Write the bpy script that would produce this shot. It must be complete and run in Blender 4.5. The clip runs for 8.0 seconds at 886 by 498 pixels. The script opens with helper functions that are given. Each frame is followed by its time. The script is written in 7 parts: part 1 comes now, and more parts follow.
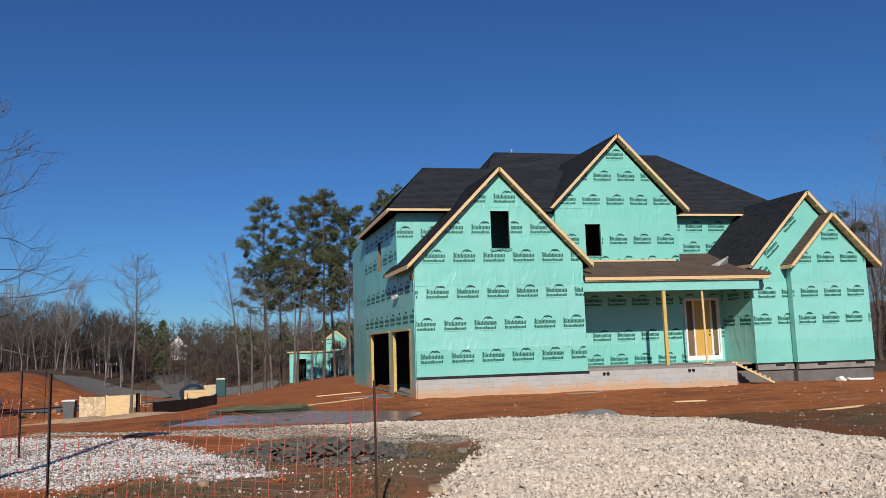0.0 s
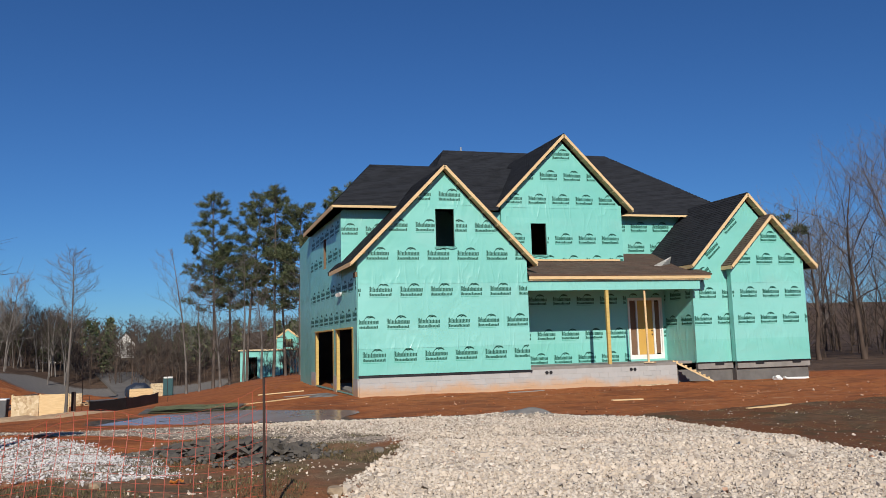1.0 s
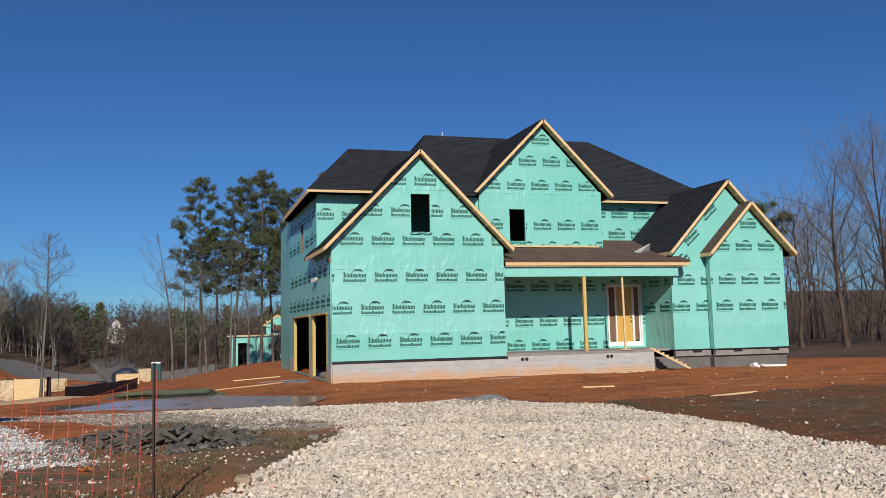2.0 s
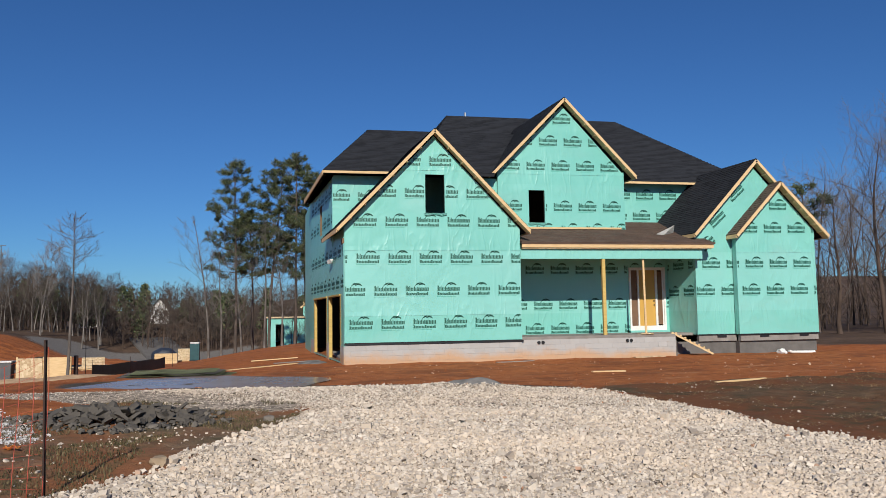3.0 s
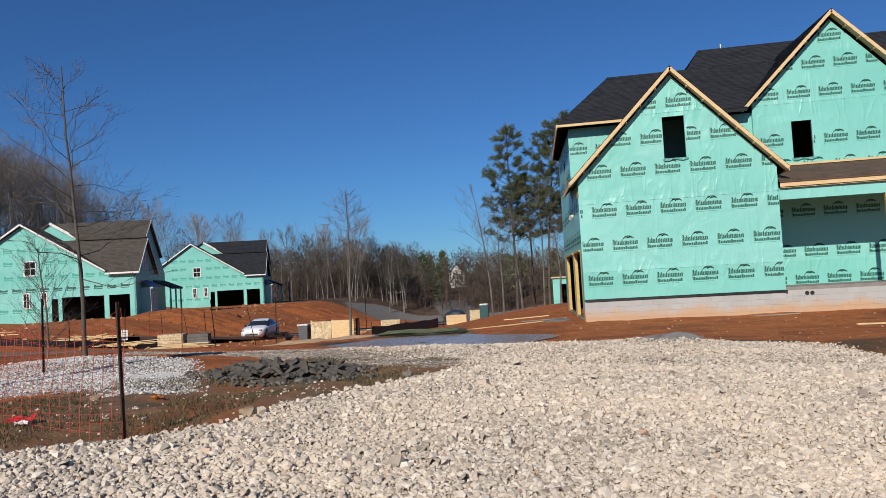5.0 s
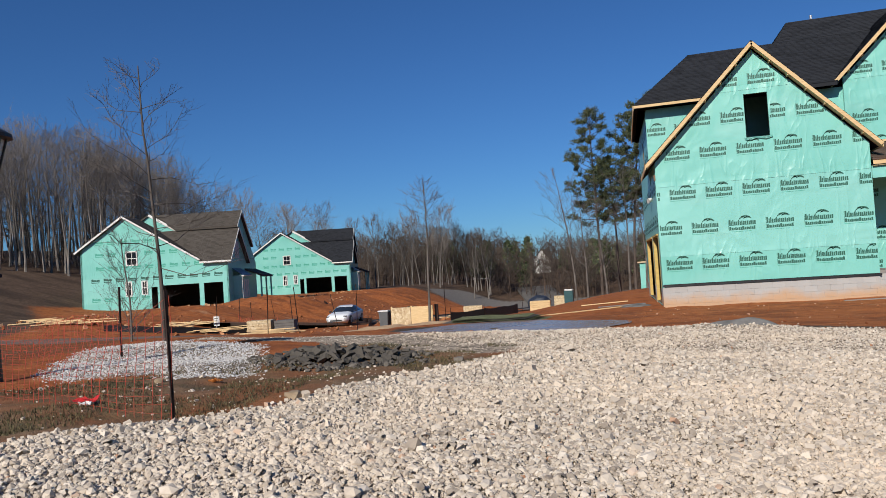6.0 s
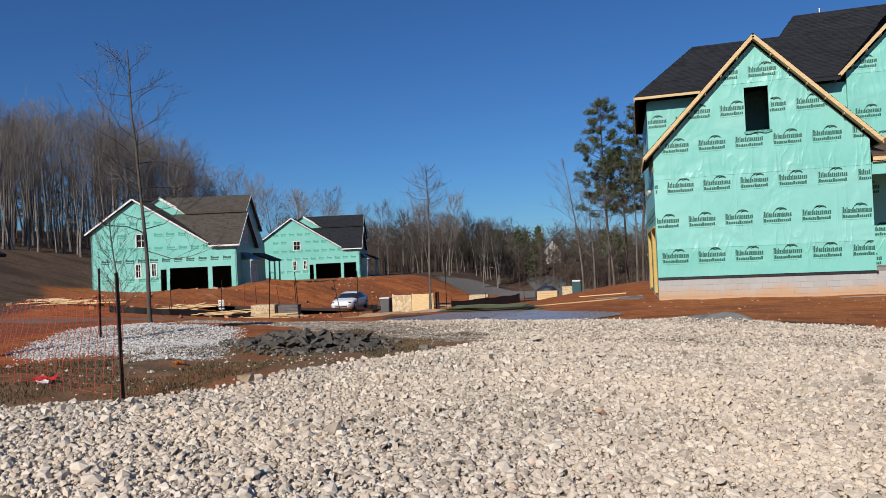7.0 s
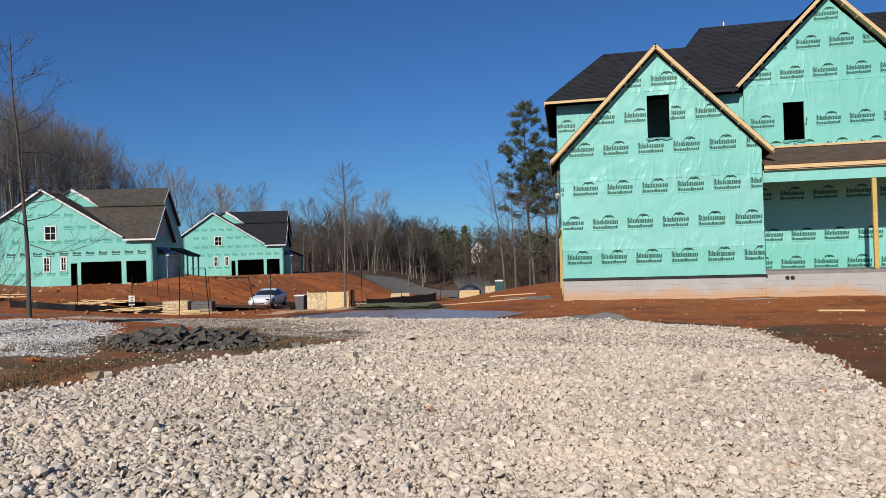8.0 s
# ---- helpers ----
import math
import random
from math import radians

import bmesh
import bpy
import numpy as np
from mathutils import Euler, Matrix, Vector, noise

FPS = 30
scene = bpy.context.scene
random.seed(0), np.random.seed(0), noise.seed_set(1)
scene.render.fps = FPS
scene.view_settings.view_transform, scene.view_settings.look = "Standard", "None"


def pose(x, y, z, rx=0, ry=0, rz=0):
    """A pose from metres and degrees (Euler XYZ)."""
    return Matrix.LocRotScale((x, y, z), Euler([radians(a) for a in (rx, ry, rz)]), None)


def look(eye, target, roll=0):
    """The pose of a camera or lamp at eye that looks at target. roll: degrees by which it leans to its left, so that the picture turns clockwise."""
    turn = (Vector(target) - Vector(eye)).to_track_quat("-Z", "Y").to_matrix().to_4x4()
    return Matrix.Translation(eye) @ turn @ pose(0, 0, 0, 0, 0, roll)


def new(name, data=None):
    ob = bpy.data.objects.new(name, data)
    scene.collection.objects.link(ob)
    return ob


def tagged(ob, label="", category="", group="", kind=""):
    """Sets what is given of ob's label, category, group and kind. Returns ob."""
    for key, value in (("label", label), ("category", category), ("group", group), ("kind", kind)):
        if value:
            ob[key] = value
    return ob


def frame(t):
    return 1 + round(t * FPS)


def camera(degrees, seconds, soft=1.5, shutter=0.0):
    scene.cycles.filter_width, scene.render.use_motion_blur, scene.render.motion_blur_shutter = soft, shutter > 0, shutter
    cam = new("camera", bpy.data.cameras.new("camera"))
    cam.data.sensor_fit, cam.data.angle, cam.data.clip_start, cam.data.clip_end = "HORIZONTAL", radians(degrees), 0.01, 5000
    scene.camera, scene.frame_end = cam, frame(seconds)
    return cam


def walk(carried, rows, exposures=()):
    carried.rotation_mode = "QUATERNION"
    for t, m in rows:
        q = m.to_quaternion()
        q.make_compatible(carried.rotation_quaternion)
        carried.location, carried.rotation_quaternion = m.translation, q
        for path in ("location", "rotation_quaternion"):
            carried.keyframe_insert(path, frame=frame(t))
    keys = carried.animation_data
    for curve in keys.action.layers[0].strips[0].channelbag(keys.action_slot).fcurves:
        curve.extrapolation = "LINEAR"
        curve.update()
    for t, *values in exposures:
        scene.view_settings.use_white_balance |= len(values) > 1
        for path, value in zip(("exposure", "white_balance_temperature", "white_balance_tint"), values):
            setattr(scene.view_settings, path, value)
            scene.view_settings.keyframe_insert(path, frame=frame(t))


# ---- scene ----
cam = camera(59.8, 8.0, 0.85)
METRES, EYE, TILT, LEAN, TURN = 6.811, 1.335, 0.0, 0.0, -11.5
ROWS = [
    (0.0, 0.0, 0.0, 0.0, 0.22, 7.09, 1.74),
    (0.5, 0.0375, 0.0108, -0.0018, -1.29, 7.1, 1.64),
    (1.0, 0.0802, 0.0261, -0.0047, -2.95, 6.91, 1.54),
    (1.5, 0.1334, 0.0417, -0.007, -3.74, 6.48, 1.44),
    (3.0, 0.3652, 0.1128, -0.0186, -0.12, 4.74, 0.87),
    (3.5, 0.4613, 0.1479, -0.0242, 2.66, 4.17, 0.63),
    (4.0, 0.5507, 0.182, -0.0296, 7.42, 3.51, 0.76),
    (4.5, 0.622, 0.2143, -0.0362, 14.8, 2.81, 1.65),
    (5.0, 0.6748, 0.2393, -0.0423, 21.88, 2.52, 3.25),
    (6.5, 0.7811, 0.2792, -0.0474, 29.26, 1.43, 3.14),
    (7.0, 0.8309, 0.2996, -0.0502, 29.36, 1.05, 2.55),
    (7.5, 0.8829, 0.3206, -0.0521, 27.77, 0.8, 2.07),
    (8.0, 0.9383, 0.3371, -0.0533, 24.17, 0.75, 1.69),
]
walk(cam, [(t, pose(0, 0, EYE, TILT, LEAN, TURN) @ pose(METRES * x, METRES * y, METRES * z, 90 + pitch, roll, yaw)) for t, x, y, z, yaw, pitch, roll in ROWS])

# ---- world, sun, exposure ----
SUN_EL, SUN_ROT = radians(30.0), radians(190.5)
world = bpy.data.worlds.new("sky_world")
scene.world = world
world.use_nodes = True
wn, wl = world.node_tree.nodes, world.node_tree.links
wn.clear()
sky = wn.new("ShaderNodeTexSky")
sky.sky_type = "NISHITA"
sky.sun_disc = False
sky.sun_elevation, sky.sun_rotation = SUN_EL, SUN_ROT
sky.altitude, sky.air_density, sky.dust_density, sky.ozone_density = 400.0, 1.0, 0.0, 1.5
bg = wn.new("ShaderNodeBackground")
bg.inputs["Strength"].default_value = 0.0488
wo = wn.new("ShaderNodeOutputWorld")
tint = wn.new("ShaderNodeMix")
tint.data_type, tint.blend_type = "RGBA", "MULTIPLY"
tint.inputs[0].default_value, tint.inputs[7].default_value = 1.0, (0.43, 0.88, 1.53, 1)
wl.new(sky.outputs["Color"], tint.inputs[6])
wl.new(tint.outputs[2], bg.inputs["Color"])
wl.new(bg.outputs["Background"], wo.inputs["Surface"])
sun_dir = Vector((math.sin(SUN_ROT) * math.cos(SUN_EL), math.cos(SUN_ROT) * math.cos(SUN_EL), math.sin(SUN_EL)))
sun_data = bpy.data.lights.new("sun", "SUN")
sun_data.energy, sun_data.angle, sun_data.color = 4.8, radians(0.53), (1.0, 0.93, 0.82)
sun = new("sun", sun_data)
sun.matrix_world = look(sun_dir * 50, (0, 0, 0))


# ---- materials ----
class Mat:
    """A node material with a Principled shader and a few short cuts."""

    def __init__(self, name, rough=0.7, metal=0.0, spec=0.5):
        self.m = bpy.data.materials.new(name)
        self.m.use_nodes = True
        self.n, self.l = self.m.node_tree.nodes, self.m.node_tree.links
        self.b = self.n["Principled BSDF"]
        self.b.inputs["Roughness"].default_value = rough
        self.b.inputs["Metallic"].default_value = metal
        self.b.inputs["Specular IOR Level"].default_value = spec
        self.co = self.n.new("ShaderNodeTexCoord").outputs["Object"]

    def noise(self, scale, detail=4.0, rough=0.55, stretch=None, dist=0.0):
        t = self.n.new("ShaderNodeTexNoise")
        t.inputs["Scale"].default_value, t.inputs["Detail"].default_value = scale, detail
        t.inputs["Roughness"].default_value, t.inputs["Distortion"].default_value = rough, dist
        if stretch:
            mp = self.n.new("ShaderNodeMapping")
            mp.inputs["Scale"].default_value = stretch
            self.l.new(self.co, mp.inputs["Vector"])
            self.l.new(mp.outputs["Vector"], t.inputs["Vector"])
        else:
            self.l.new(self.co, t.inputs["Vector"])
        return t.outputs["Fac"]

    def voronoi(self, scale, feature="F1", out="Distance"):
        t = self.n.new("ShaderNodeTexVoronoi")
        t.feature = feature
        t.inputs["Scale"].default_value = scale
        self.l.new(self.co, t.inputs["Vector"])
        return t.outputs[out]

    def ramp(self, fac, stops):
        r = self.n.new("ShaderNodeValToRGB")
        el = r.color_ramp.elements
        while len(el) < len(stops):
            el.new(0.5)
        for e, (p, c) in zip(el, stops):
            e.position, e.color = p, (*c, 1) if len(c) == 3 else c
        self.l.new(fac, r.inputs["Fac"])
        return r.outputs["Color"]

    def mix(self, fac, a, b, mode="MIX"):
        x = self.n.new("ShaderNodeMix")
        x.data_type, x.blend_type = "RGBA", mode
        for sock, v in ((x.inputs[0], fac), (x.inputs[6], a), (x.inputs[7], b)):
            if isinstance(v, (int, float)):
                sock.default_value = v
            elif isinstance(v, tuple):
                sock.default_value = (*v, 1)
            else:
                self.l.new(v, sock)
        return x.outputs[2]

    def math(self, op, a, b=0.0, clamp=False):
        x = self.n.new("ShaderNodeMath")
        x.operation, x.use_clamp = op, clamp
        for sock, v in zip(x.inputs, (a, b)):
            if isinstance(v, (int, float)):
                sock.default_value = v
            else:
                self.l.new(v, sock)
        return x.outputs[0]

    def attr(self, name, out="Fac"):
        a = self.n.new("ShaderNodeAttribute")
        a.attribute_name = name
        return a.outputs[out]

    def island(self):
        return self.n.new("ShaderNodeNewGeometry").outputs["Random Per Island"]

    def per_object(self):
        return self.n.new("ShaderNodeObjectInfo").outputs["Random"]

    def color(self, c):
        if isinstance(c, tuple):
            self.b.inputs["Base Color"].default_value = (*c, 1)
        else:
            self.l.new(c, self.b.inputs["Base Color"])
        return self

    def rough(self, v):
        self.l.new(v, self.b.inputs["Roughness"])
        return self

    def bump(self, h, strength=0.5, dist=0.02):
        x = self.n.new("ShaderNodeBump")
        x.inputs["Strength"].default_value, x.inputs["Distance"].default_value = strength, dist
        self.l.new(h, x.inputs["Height"])
        self.l.new(x.outputs["Normal"], self.b.inputs["Normal"])
        return self


def plain(name, base, dark, scale=6.0, rough=0.7, metal=0.0, bump=0.2, stretch=None, fine=60.0):
    """A surface of two tones, mottled at two scales, with a fine relief."""
    m = Mat(name, rough, metal)
    big = m.noise(scale, 5, 0.6, stretch)
    small = m.noise(fine, 3, 0.6, stretch)
    c = m.ramp(big, [(0.3, dark), (0.7, base)])
    c = m.mix(m.math("MULTIPLY", small, 0.35), c, dark)
    m.color(c)
    m.bump(m.math("ADD", big, m.math("MULTIPLY", small, 0.4)), bump, 0.01)
    return m.m


def make_wrap():
    m = Mat("house_wrap", 0.34, 0.0, 0.5)
    big = m.noise(0.35, 4, 0.6)
    band = m.noise(1.0, 2, 0.5, (0.15, 0.15, 1.6))
    c = m.ramp(big, [(0.3, (0.150, 0.465, 0.402)), (0.72, (0.205, 0.555, 0.490))])
    c = m.mix(m.math("MULTIPLY", band, 0.35), c, (0.27, 0.60, 0.54))
    dust = m.ramp(m.noise(0.8, 5, 0.6, (0.5, 0.5, 1.3)), [(0.5, (0, 0, 0)), (0.72, (0.55, 0.55, 0.55))])
    c = m.mix(dust, c, (0.24, 0.51, 0.46))
    sep = m.n.new("ShaderNodeSeparateXYZ")
    m.l.new(m.co, sep.inputs[0])

    def ridge(scale, turn, stretch, dist):
        """Sharp creases pulled along one way of the wall."""
        mp, t = m.n.new("ShaderNodeMapping"), m.n.new("ShaderNodeTexNoise")
        mp.inputs["Rotation"].default_value = (0, radians(turn), 0)
        mp.inputs["Scale"].default_value = stretch
        t.inputs["Scale"].default_value, t.inputs["Detail"].default_value, t.inputs["Distortion"].default_value = scale, 1.5, dist
        m.l.new(m.co, mp.inputs["Vector"])
        m.l.new(mp.outputs["Vector"], t.inputs["Vector"])
        k = m.math("SUBTRACT", 1.0, m.math("MULTIPLY", m.math("ABSOLUTE", m.math("SUBTRACT", t.outputs["Fac"], 0.5)), 7.0), True)
        return m.math("POWER", k, 2.0)

    # each roll of wrap has its own tone and hangs a little slack
    for z0, z1, tone, amount in ((1.12, 3.62, (0.28, 0.60, 0.56), 0.30), (6.75, 9.2, (0.16, 0.50, 0.43), 0.30)):
        inside_roll = m.math("MULTIPLY", m.math("GREATER_THAN", sep.outputs["Z"], z0), m.math("LESS_THAN", sep.outputs["Z"], z1))
        c = m.mix(m.math("MULTIPLY", inside_roll, amount), c, tone)
    m.color(c)
    lap = 0.0
    for zc in (1.05, 3.85, 6.95):
        k = m.math("SUBTRACT", 1.0, m.math("MULTIPLY", m.math("ABSOLUTE", m.math("SUBTRACT", sep.outputs["Z"], zc)), 1.1), True)
        lap = k if lap == 0.0 else m.math("MAXIMUM", lap, k)
    where = m.ramp(m.noise(0.45, 3), [(0.42, (0.1, 0.1, 0.1)), (0.62, (1, 1, 1))])
    slack = m.noise(0.6, 2, 0.5, (1.0, 1.0, 1.0), 1.2)
    one = m.math("MULTIPLY", ridge(0.9, 38, (1.6, 1.6, 0.45), 0.8), where)
    two = m.math("MULTIPLY", ridge(1.3, -30, (1.6, 1.6, 0.5), 0.6), m.math("MAXIMUM", lap, m.math("MULTIPLY", where, 0.35)))
    h = m.math("ADD", m.math("MULTIPLY", slack, 0.9), m.math("ADD", m.math("MULTIPLY", one, 0.20), m.math("MULTIPLY", two, 0.28)))
    m.bump(h, 0.55, 0.10)
    m.rough(m.math("ADD", 0.24, m.math("MULTIPLY", big, 0.2)))
    return m.m


def make_shingle(name, a, b):
    m = Mat(name, 0.92, 0.0, 0.25)
    isl = m.island()
    c = m.ramp(isl, [(0.0, tuple(v * 1.25 for v in a)), (0.5, b), (1.0, tuple(v * 1.15 for v in b))])
    c = m.mix(m.math("MULTIPLY", m.noise(45, 3), 0.5), c, a)
    c = m.mix(m.math("MULTIPLY", m.noise(0.5, 3), 0.35), c, tuple(v * 0.6 for v in a))
    m.color(c).bump(m.noise(180, 2), 0.5, 0.004)
    return m.m


def make_lumber(name, light, dark, rough=0.75):
    m = Mat(name, rough)
    grain = m.noise(3.0, 6, 0.6, (1.0, 1.0, 9.0))
    fine = m.noise(40, 4, 0.6)
    c = m.ramp(grain, [(0.3, dark), (0.7, light)])
    c = m.mix(m.math("MULTIPLY", fine, 0.3), c, dark)
    c = m.mix(m.math("MULTIPLY", m.per_object(), 0.3), c, tuple(min(1, v * 1.2) for v in light))
    m.color(c).bump(fine, 0.25, 0.004)
    return m.m


def make_block():
    m = Mat("concrete_block", 0.93, 0.0, 0.3)
    m.co = m.n.new("ShaderNodeNewGeometry").outputs["Position"]
    c = m.ramp(m.per_object(), [(0.0, (0.40, 0.395, 0.385)), (1.0, (0.45, 0.445, 0.435))])
    c = m.mix(m.math("MULTIPLY", m.noise(1.3, 6, 0.65), 0.45), c, (0.27, 0.26, 0.25))
    sep = m.n.new("ShaderNodeSeparateXYZ")
    m.l.new(m.co, sep.inputs[0])
    low = m.math("SUBTRACT", 0.02, sep.outputs["Z"])
    splash = m.ramp(m.math("ADD", m.math("MULTIPLY", low, 0.9), m.math("MULTIPLY", m.noise(0.8, 5, 0.65), 0.9)), [(0.70, (0, 0, 0)), (1.02, (0.9, 0.9, 0.9))])
    c = m.mix(splash, c, (0.49, 0.31, 0.18))
    m.color(c).bump(m.noise(70, 4), 0.5, 0.006)
    return m.m


def make_ground():
    m = Mat("ground_soil", 0.95, 0.0, 0.2)
    n1, n2, n3, n4 = m.noise(0.35, 6, 0.6), m.noise(3.5, 6, 0.65), m.noise(28, 5, 0.65), m.noise(0.06, 4, 0.5)
    clay = m.ramp(n2, [(0.28, (0.22, 0.066, 0.022)), (0.55, (0.41, 0.138, 0.044)), (0.8, (0.55, 0.245, 0.10))])
    clay = m.mix(m.math("MULTIPLY", n1, 0.6), clay, (0.27, 0.075, 0.022))
    clay = m.mix(m.ramp(m.noise(0.8, 6, 0.65, (0.6, 1.3, 1)), [(0.50, (0, 0, 0)), (0.60, (0.65, 0.65, 0.65))]), clay, (0.17, 0.055, 0.022))
    clay = m.mix(m.ramp(m.noise(0.5, 6, 0.7, (0.4, 1.5, 1), 0.6), [(0.60, (0, 0, 0)), (0.67, (0.55, 0.55, 0.55))]), clay, (0.50, 0.29, 0.16))
    soil = m.ramp(n2, [(0.25, (0.09, 0.058, 0.034)), (0.55, (0.215, 0.138, 0.08)), (0.8, (0.36, 0.245, 0.15))])
    soil = m.mix(m.ramp(n1, [(0.42, (0, 0, 0)), (0.56, (0.8, 0.8, 0.8))]), soil, (0.27, 0.10, 0.04))
    soil = m.mix(m.ramp(m.noise(1.1, 5, 0.65), [(0.52, (0, 0, 0)), (0.64, (0.7, 0.7, 0.7))]), soil, (0.095, 0.088, 0.045))
    soil = m.mix(m.ramp(n3, [(0.58, (0, 0, 0)), (0.72, (0.5, 0.5, 0.5))]), soil, (0.20, 0.15, 0.09))
    cell = m.voronoi(16, "F1", "Color")
    # gravel bed kept dark: the shade in gaps between stones is painted in
    grav = m.ramp(m.math("ADD", m.math("MULTIPLY", cell, 0.7), m.math("MULTIPLY", n3, 0.4)), [(0.20, (0.085, 0.066, 0.048)), (0.52, (0.30, 0.245, 0.19)), (0.95, (0.56, 0.475, 0.375))])
    earth = m.mix(1.0, soil, (0.62, 0.60, 0.58), "MULTIPLY")
    field = m.ramp(n2, [(0.3, (0.05, 0.03, 0.021)), (0.7, (0.17, 0.108, 0.072))])
    field = m.mix(m.math("MULTIPLY", n4, 0.5), field, (0.13, 0.09, 0.06))
    field = m.mix(m.ramp(m.noise(0.22, 5, 0.6, (0.35, 1.6, 1)), [(0.45, (0, 0, 0)), (0.62, (0.8, 0.8, 0.8))]), field, (0.05, 0.032, 0.023))
    field = m.mix(m.ramp(m.noise(1.3, 6, 0.7, (0.5, 1.2, 1)), [(0.5, (0, 0, 0)), (0.66, (0.7, 0.7, 0.7))]), field, (0.045, 0.03, 0.022))
    hard = m.ramp(n2, [(0.3, (0.13, 0.12, 0.112)), (0.7, (0.22, 0.205, 0.19))])
    mud = m.ramp(n2, [(0.3, (0.05, 0.042, 0.035)), (0.7, (0.12, 0.095, 0.07))])
    edge = m.math("MULTIPLY", m.math("SUBTRACT", m.math("ADD", m.math("MULTIPLY", n3, 0.5), m.math("MULTIPLY", n2, 0.5)), 0.5), 0.9)
    c = clay
    for name, col in (("field", field), ("hardstand", hard), ("earth", earth), ("soil", soil), ("mud", mud), ("gravel", grav)):
        w = m.ramp(m.math("ADD", m.attr(name), edge), [(0.42, (0, 0, 0)), (0.58, (1, 1, 1))])
        c = m.mix(w, c, col)
    m.color(c)
    m.bump(m.math("ADD", m.math("MULTIPLY", n2, 1.0), m.math("MULTIPLY", n3, 0.35)), 0.7, 0.06)
    return m.m


def make_stone(name, stops, rough=0.9, dust=None):
    m = Mat(name, rough, 0.0, 0.3)
    c = m.ramp(m.island(), stops)
    c = m.mix(m.math("MULTIPLY", m.noise(30, 4), 0.35), c, stops[0][1])
    if dust:
        c = m.mix(m.ramp(m.noise(0.55, 5, 0.6), [(0.42, (0, 0, 0)), (0.68, (0.75, 0.75, 0.75))]), c, dust)
    m.color(c).bump(m.noise(60, 4), 0.4, 0.006)
    return m.m


def make_bark(name, dark, light):
    m = Mat(name, 0.95, 0.0, 0.2)
    c = m.ramp(m.noise(2.2, 5, 0.65, (1, 1, 0.35)), [(0.3, dark), (0.72, light)])
    c = m.mix(m.math("MULTIPLY", m.island(), 0.35), c, dark)
    m.color(c).bump(m.noise(9, 4), 0.4, 0.03)
    return m.m


WRAP = make_wrap()
PRINT = plain("wrap_print", (0.012, 0.105, 0.075), (0.010, 0.085, 0.06), 3, 0.5, 0, 0.05)
PRINT_SMALL = plain("wrap_small_print", (0.06, 0.36, 0.27), (0.05, 0.32, 0.24), 3, 0.5, 0, 0.05)
SHINGLE = make_shingle("charcoal_shingle", (0.013, 0.0145, 0.018), (0.029, 0.032, 0.039))
SHINGLE_BROWN = make_shingle("weathered_shingle", (0.055, 0.047, 0.040), (0.10, 0.088, 0.076))
UNDERLAY = plain("roof_underlay", (0.125, 0.082, 0.060), (0.070, 0.046, 0.034), 1.5, 0.85, 0, 0.3)
LUMBER = make_lumber("pine_lumber", (0.71, 0.53, 0.295), (0.48, 0.32, 0.15))
LUMBER_YELLOW = make_lumber("treated_lumber", (0.62, 0.45, 0.14), (0.42, 0.29, 0.09))


def make_osb():
    m = Mat("sheathing_board", 0.8)
    flake = m.voronoi(9, "F1", "Color")
    c = m.ramp(m.math("ADD", m.math("MULTIPLY", flake, 0.8), m.math("MULTIPLY", m.noise(2.2, 5, 0.6), 0.35)), [(0.15, (0.30, 0.20, 0.105)), (0.5, (0.52, 0.40, 0.24)), (0.95, (0.68, 0.57, 0.39))])
    c = m.mix(m.ramp(m.noise(1.1, 5, 0.65), [(0.52, (0, 0, 0)), (0.66, (0.6, 0.6, 0.6))]), c, (0.30, 0.16, 0.075))
    m.color(c).bump(m.noise(30, 4), 0.3, 0.004)
    return m.m


OSB = make_osb()
# raw lumber brown, darkened: the shade of the rooms is in the colour
DIM_FRAMING = plain("dim_framing", (0.20, 0.13, 0.075), (0.12, 0.075, 0.045), 1.2, 0.85, 0, 0.3)
BLOCK = make_block()
MORTAR = plain("mortar", (0.44, 0.42, 0.39), (0.37, 0.35, 0.32), 4, 0.95, 0, 0.3)
PARGE = plain("parged_base", (0.17, 0.16, 0.15), (0.10, 0.095, 0.09), 2, 0.9, 0, 0.3)
CONCRETE = plain("concrete", (0.30, 0.28, 0.26), (0.18, 0.165, 0.15), 2, 0.9, 0, 0.3)
MEMBRANE = plain("black_membrane", (0.012, 0.013, 0.016), (0.006, 0.006, 0.008), 4, 0.45, 0, 0.5)
BLACK = plain("black_plastic", (0.015, 0.015, 0.017), (0.008, 0.008, 0.009), 8, 0.5, 0, 0.2)
WHITE = plain("white_paint", (0.78, 0.78, 0.76), (0.62, 0.61, 0.58), 3, 0.5, 0, 0.1)
DOOR_WOOD = plain("door_primer", (0.60, 0.36, 0.08), (0.50, 0.28, 0.06), 1.5, 0.5, 0, 0.1, (1, 1, 0.2))
GALV = plain("galvanised_metal", (0.55, 0.57, 0.60), (0.38, 0.40, 0.42), 8, 0.4, 0.8, 0.1)
GROUND = make_ground()
STONE_WHITE = make_stone("crushed_limestone", [(0.0, (0.25, 0.21, 0.172)), (0.15, (0.46, 0.387, 0.312)), (0.55, (0.61, 0.527, 0.432)), (0.98, (0.76, 0.68, 0.58)), (1.0, (0.42, 0.20, 0.10))], 0.9, (0.66, 0.55, 0.435))
STONE_GREY = make_stone("grey_crushed_stone", [(0.0, (0.42, 0.41, 0.405)), (0.5, (0.60, 0.585, 0.575)), (1.0, (0.78, 0.765, 0.75))], 0.9, (0.60, 0.555, 0.51))
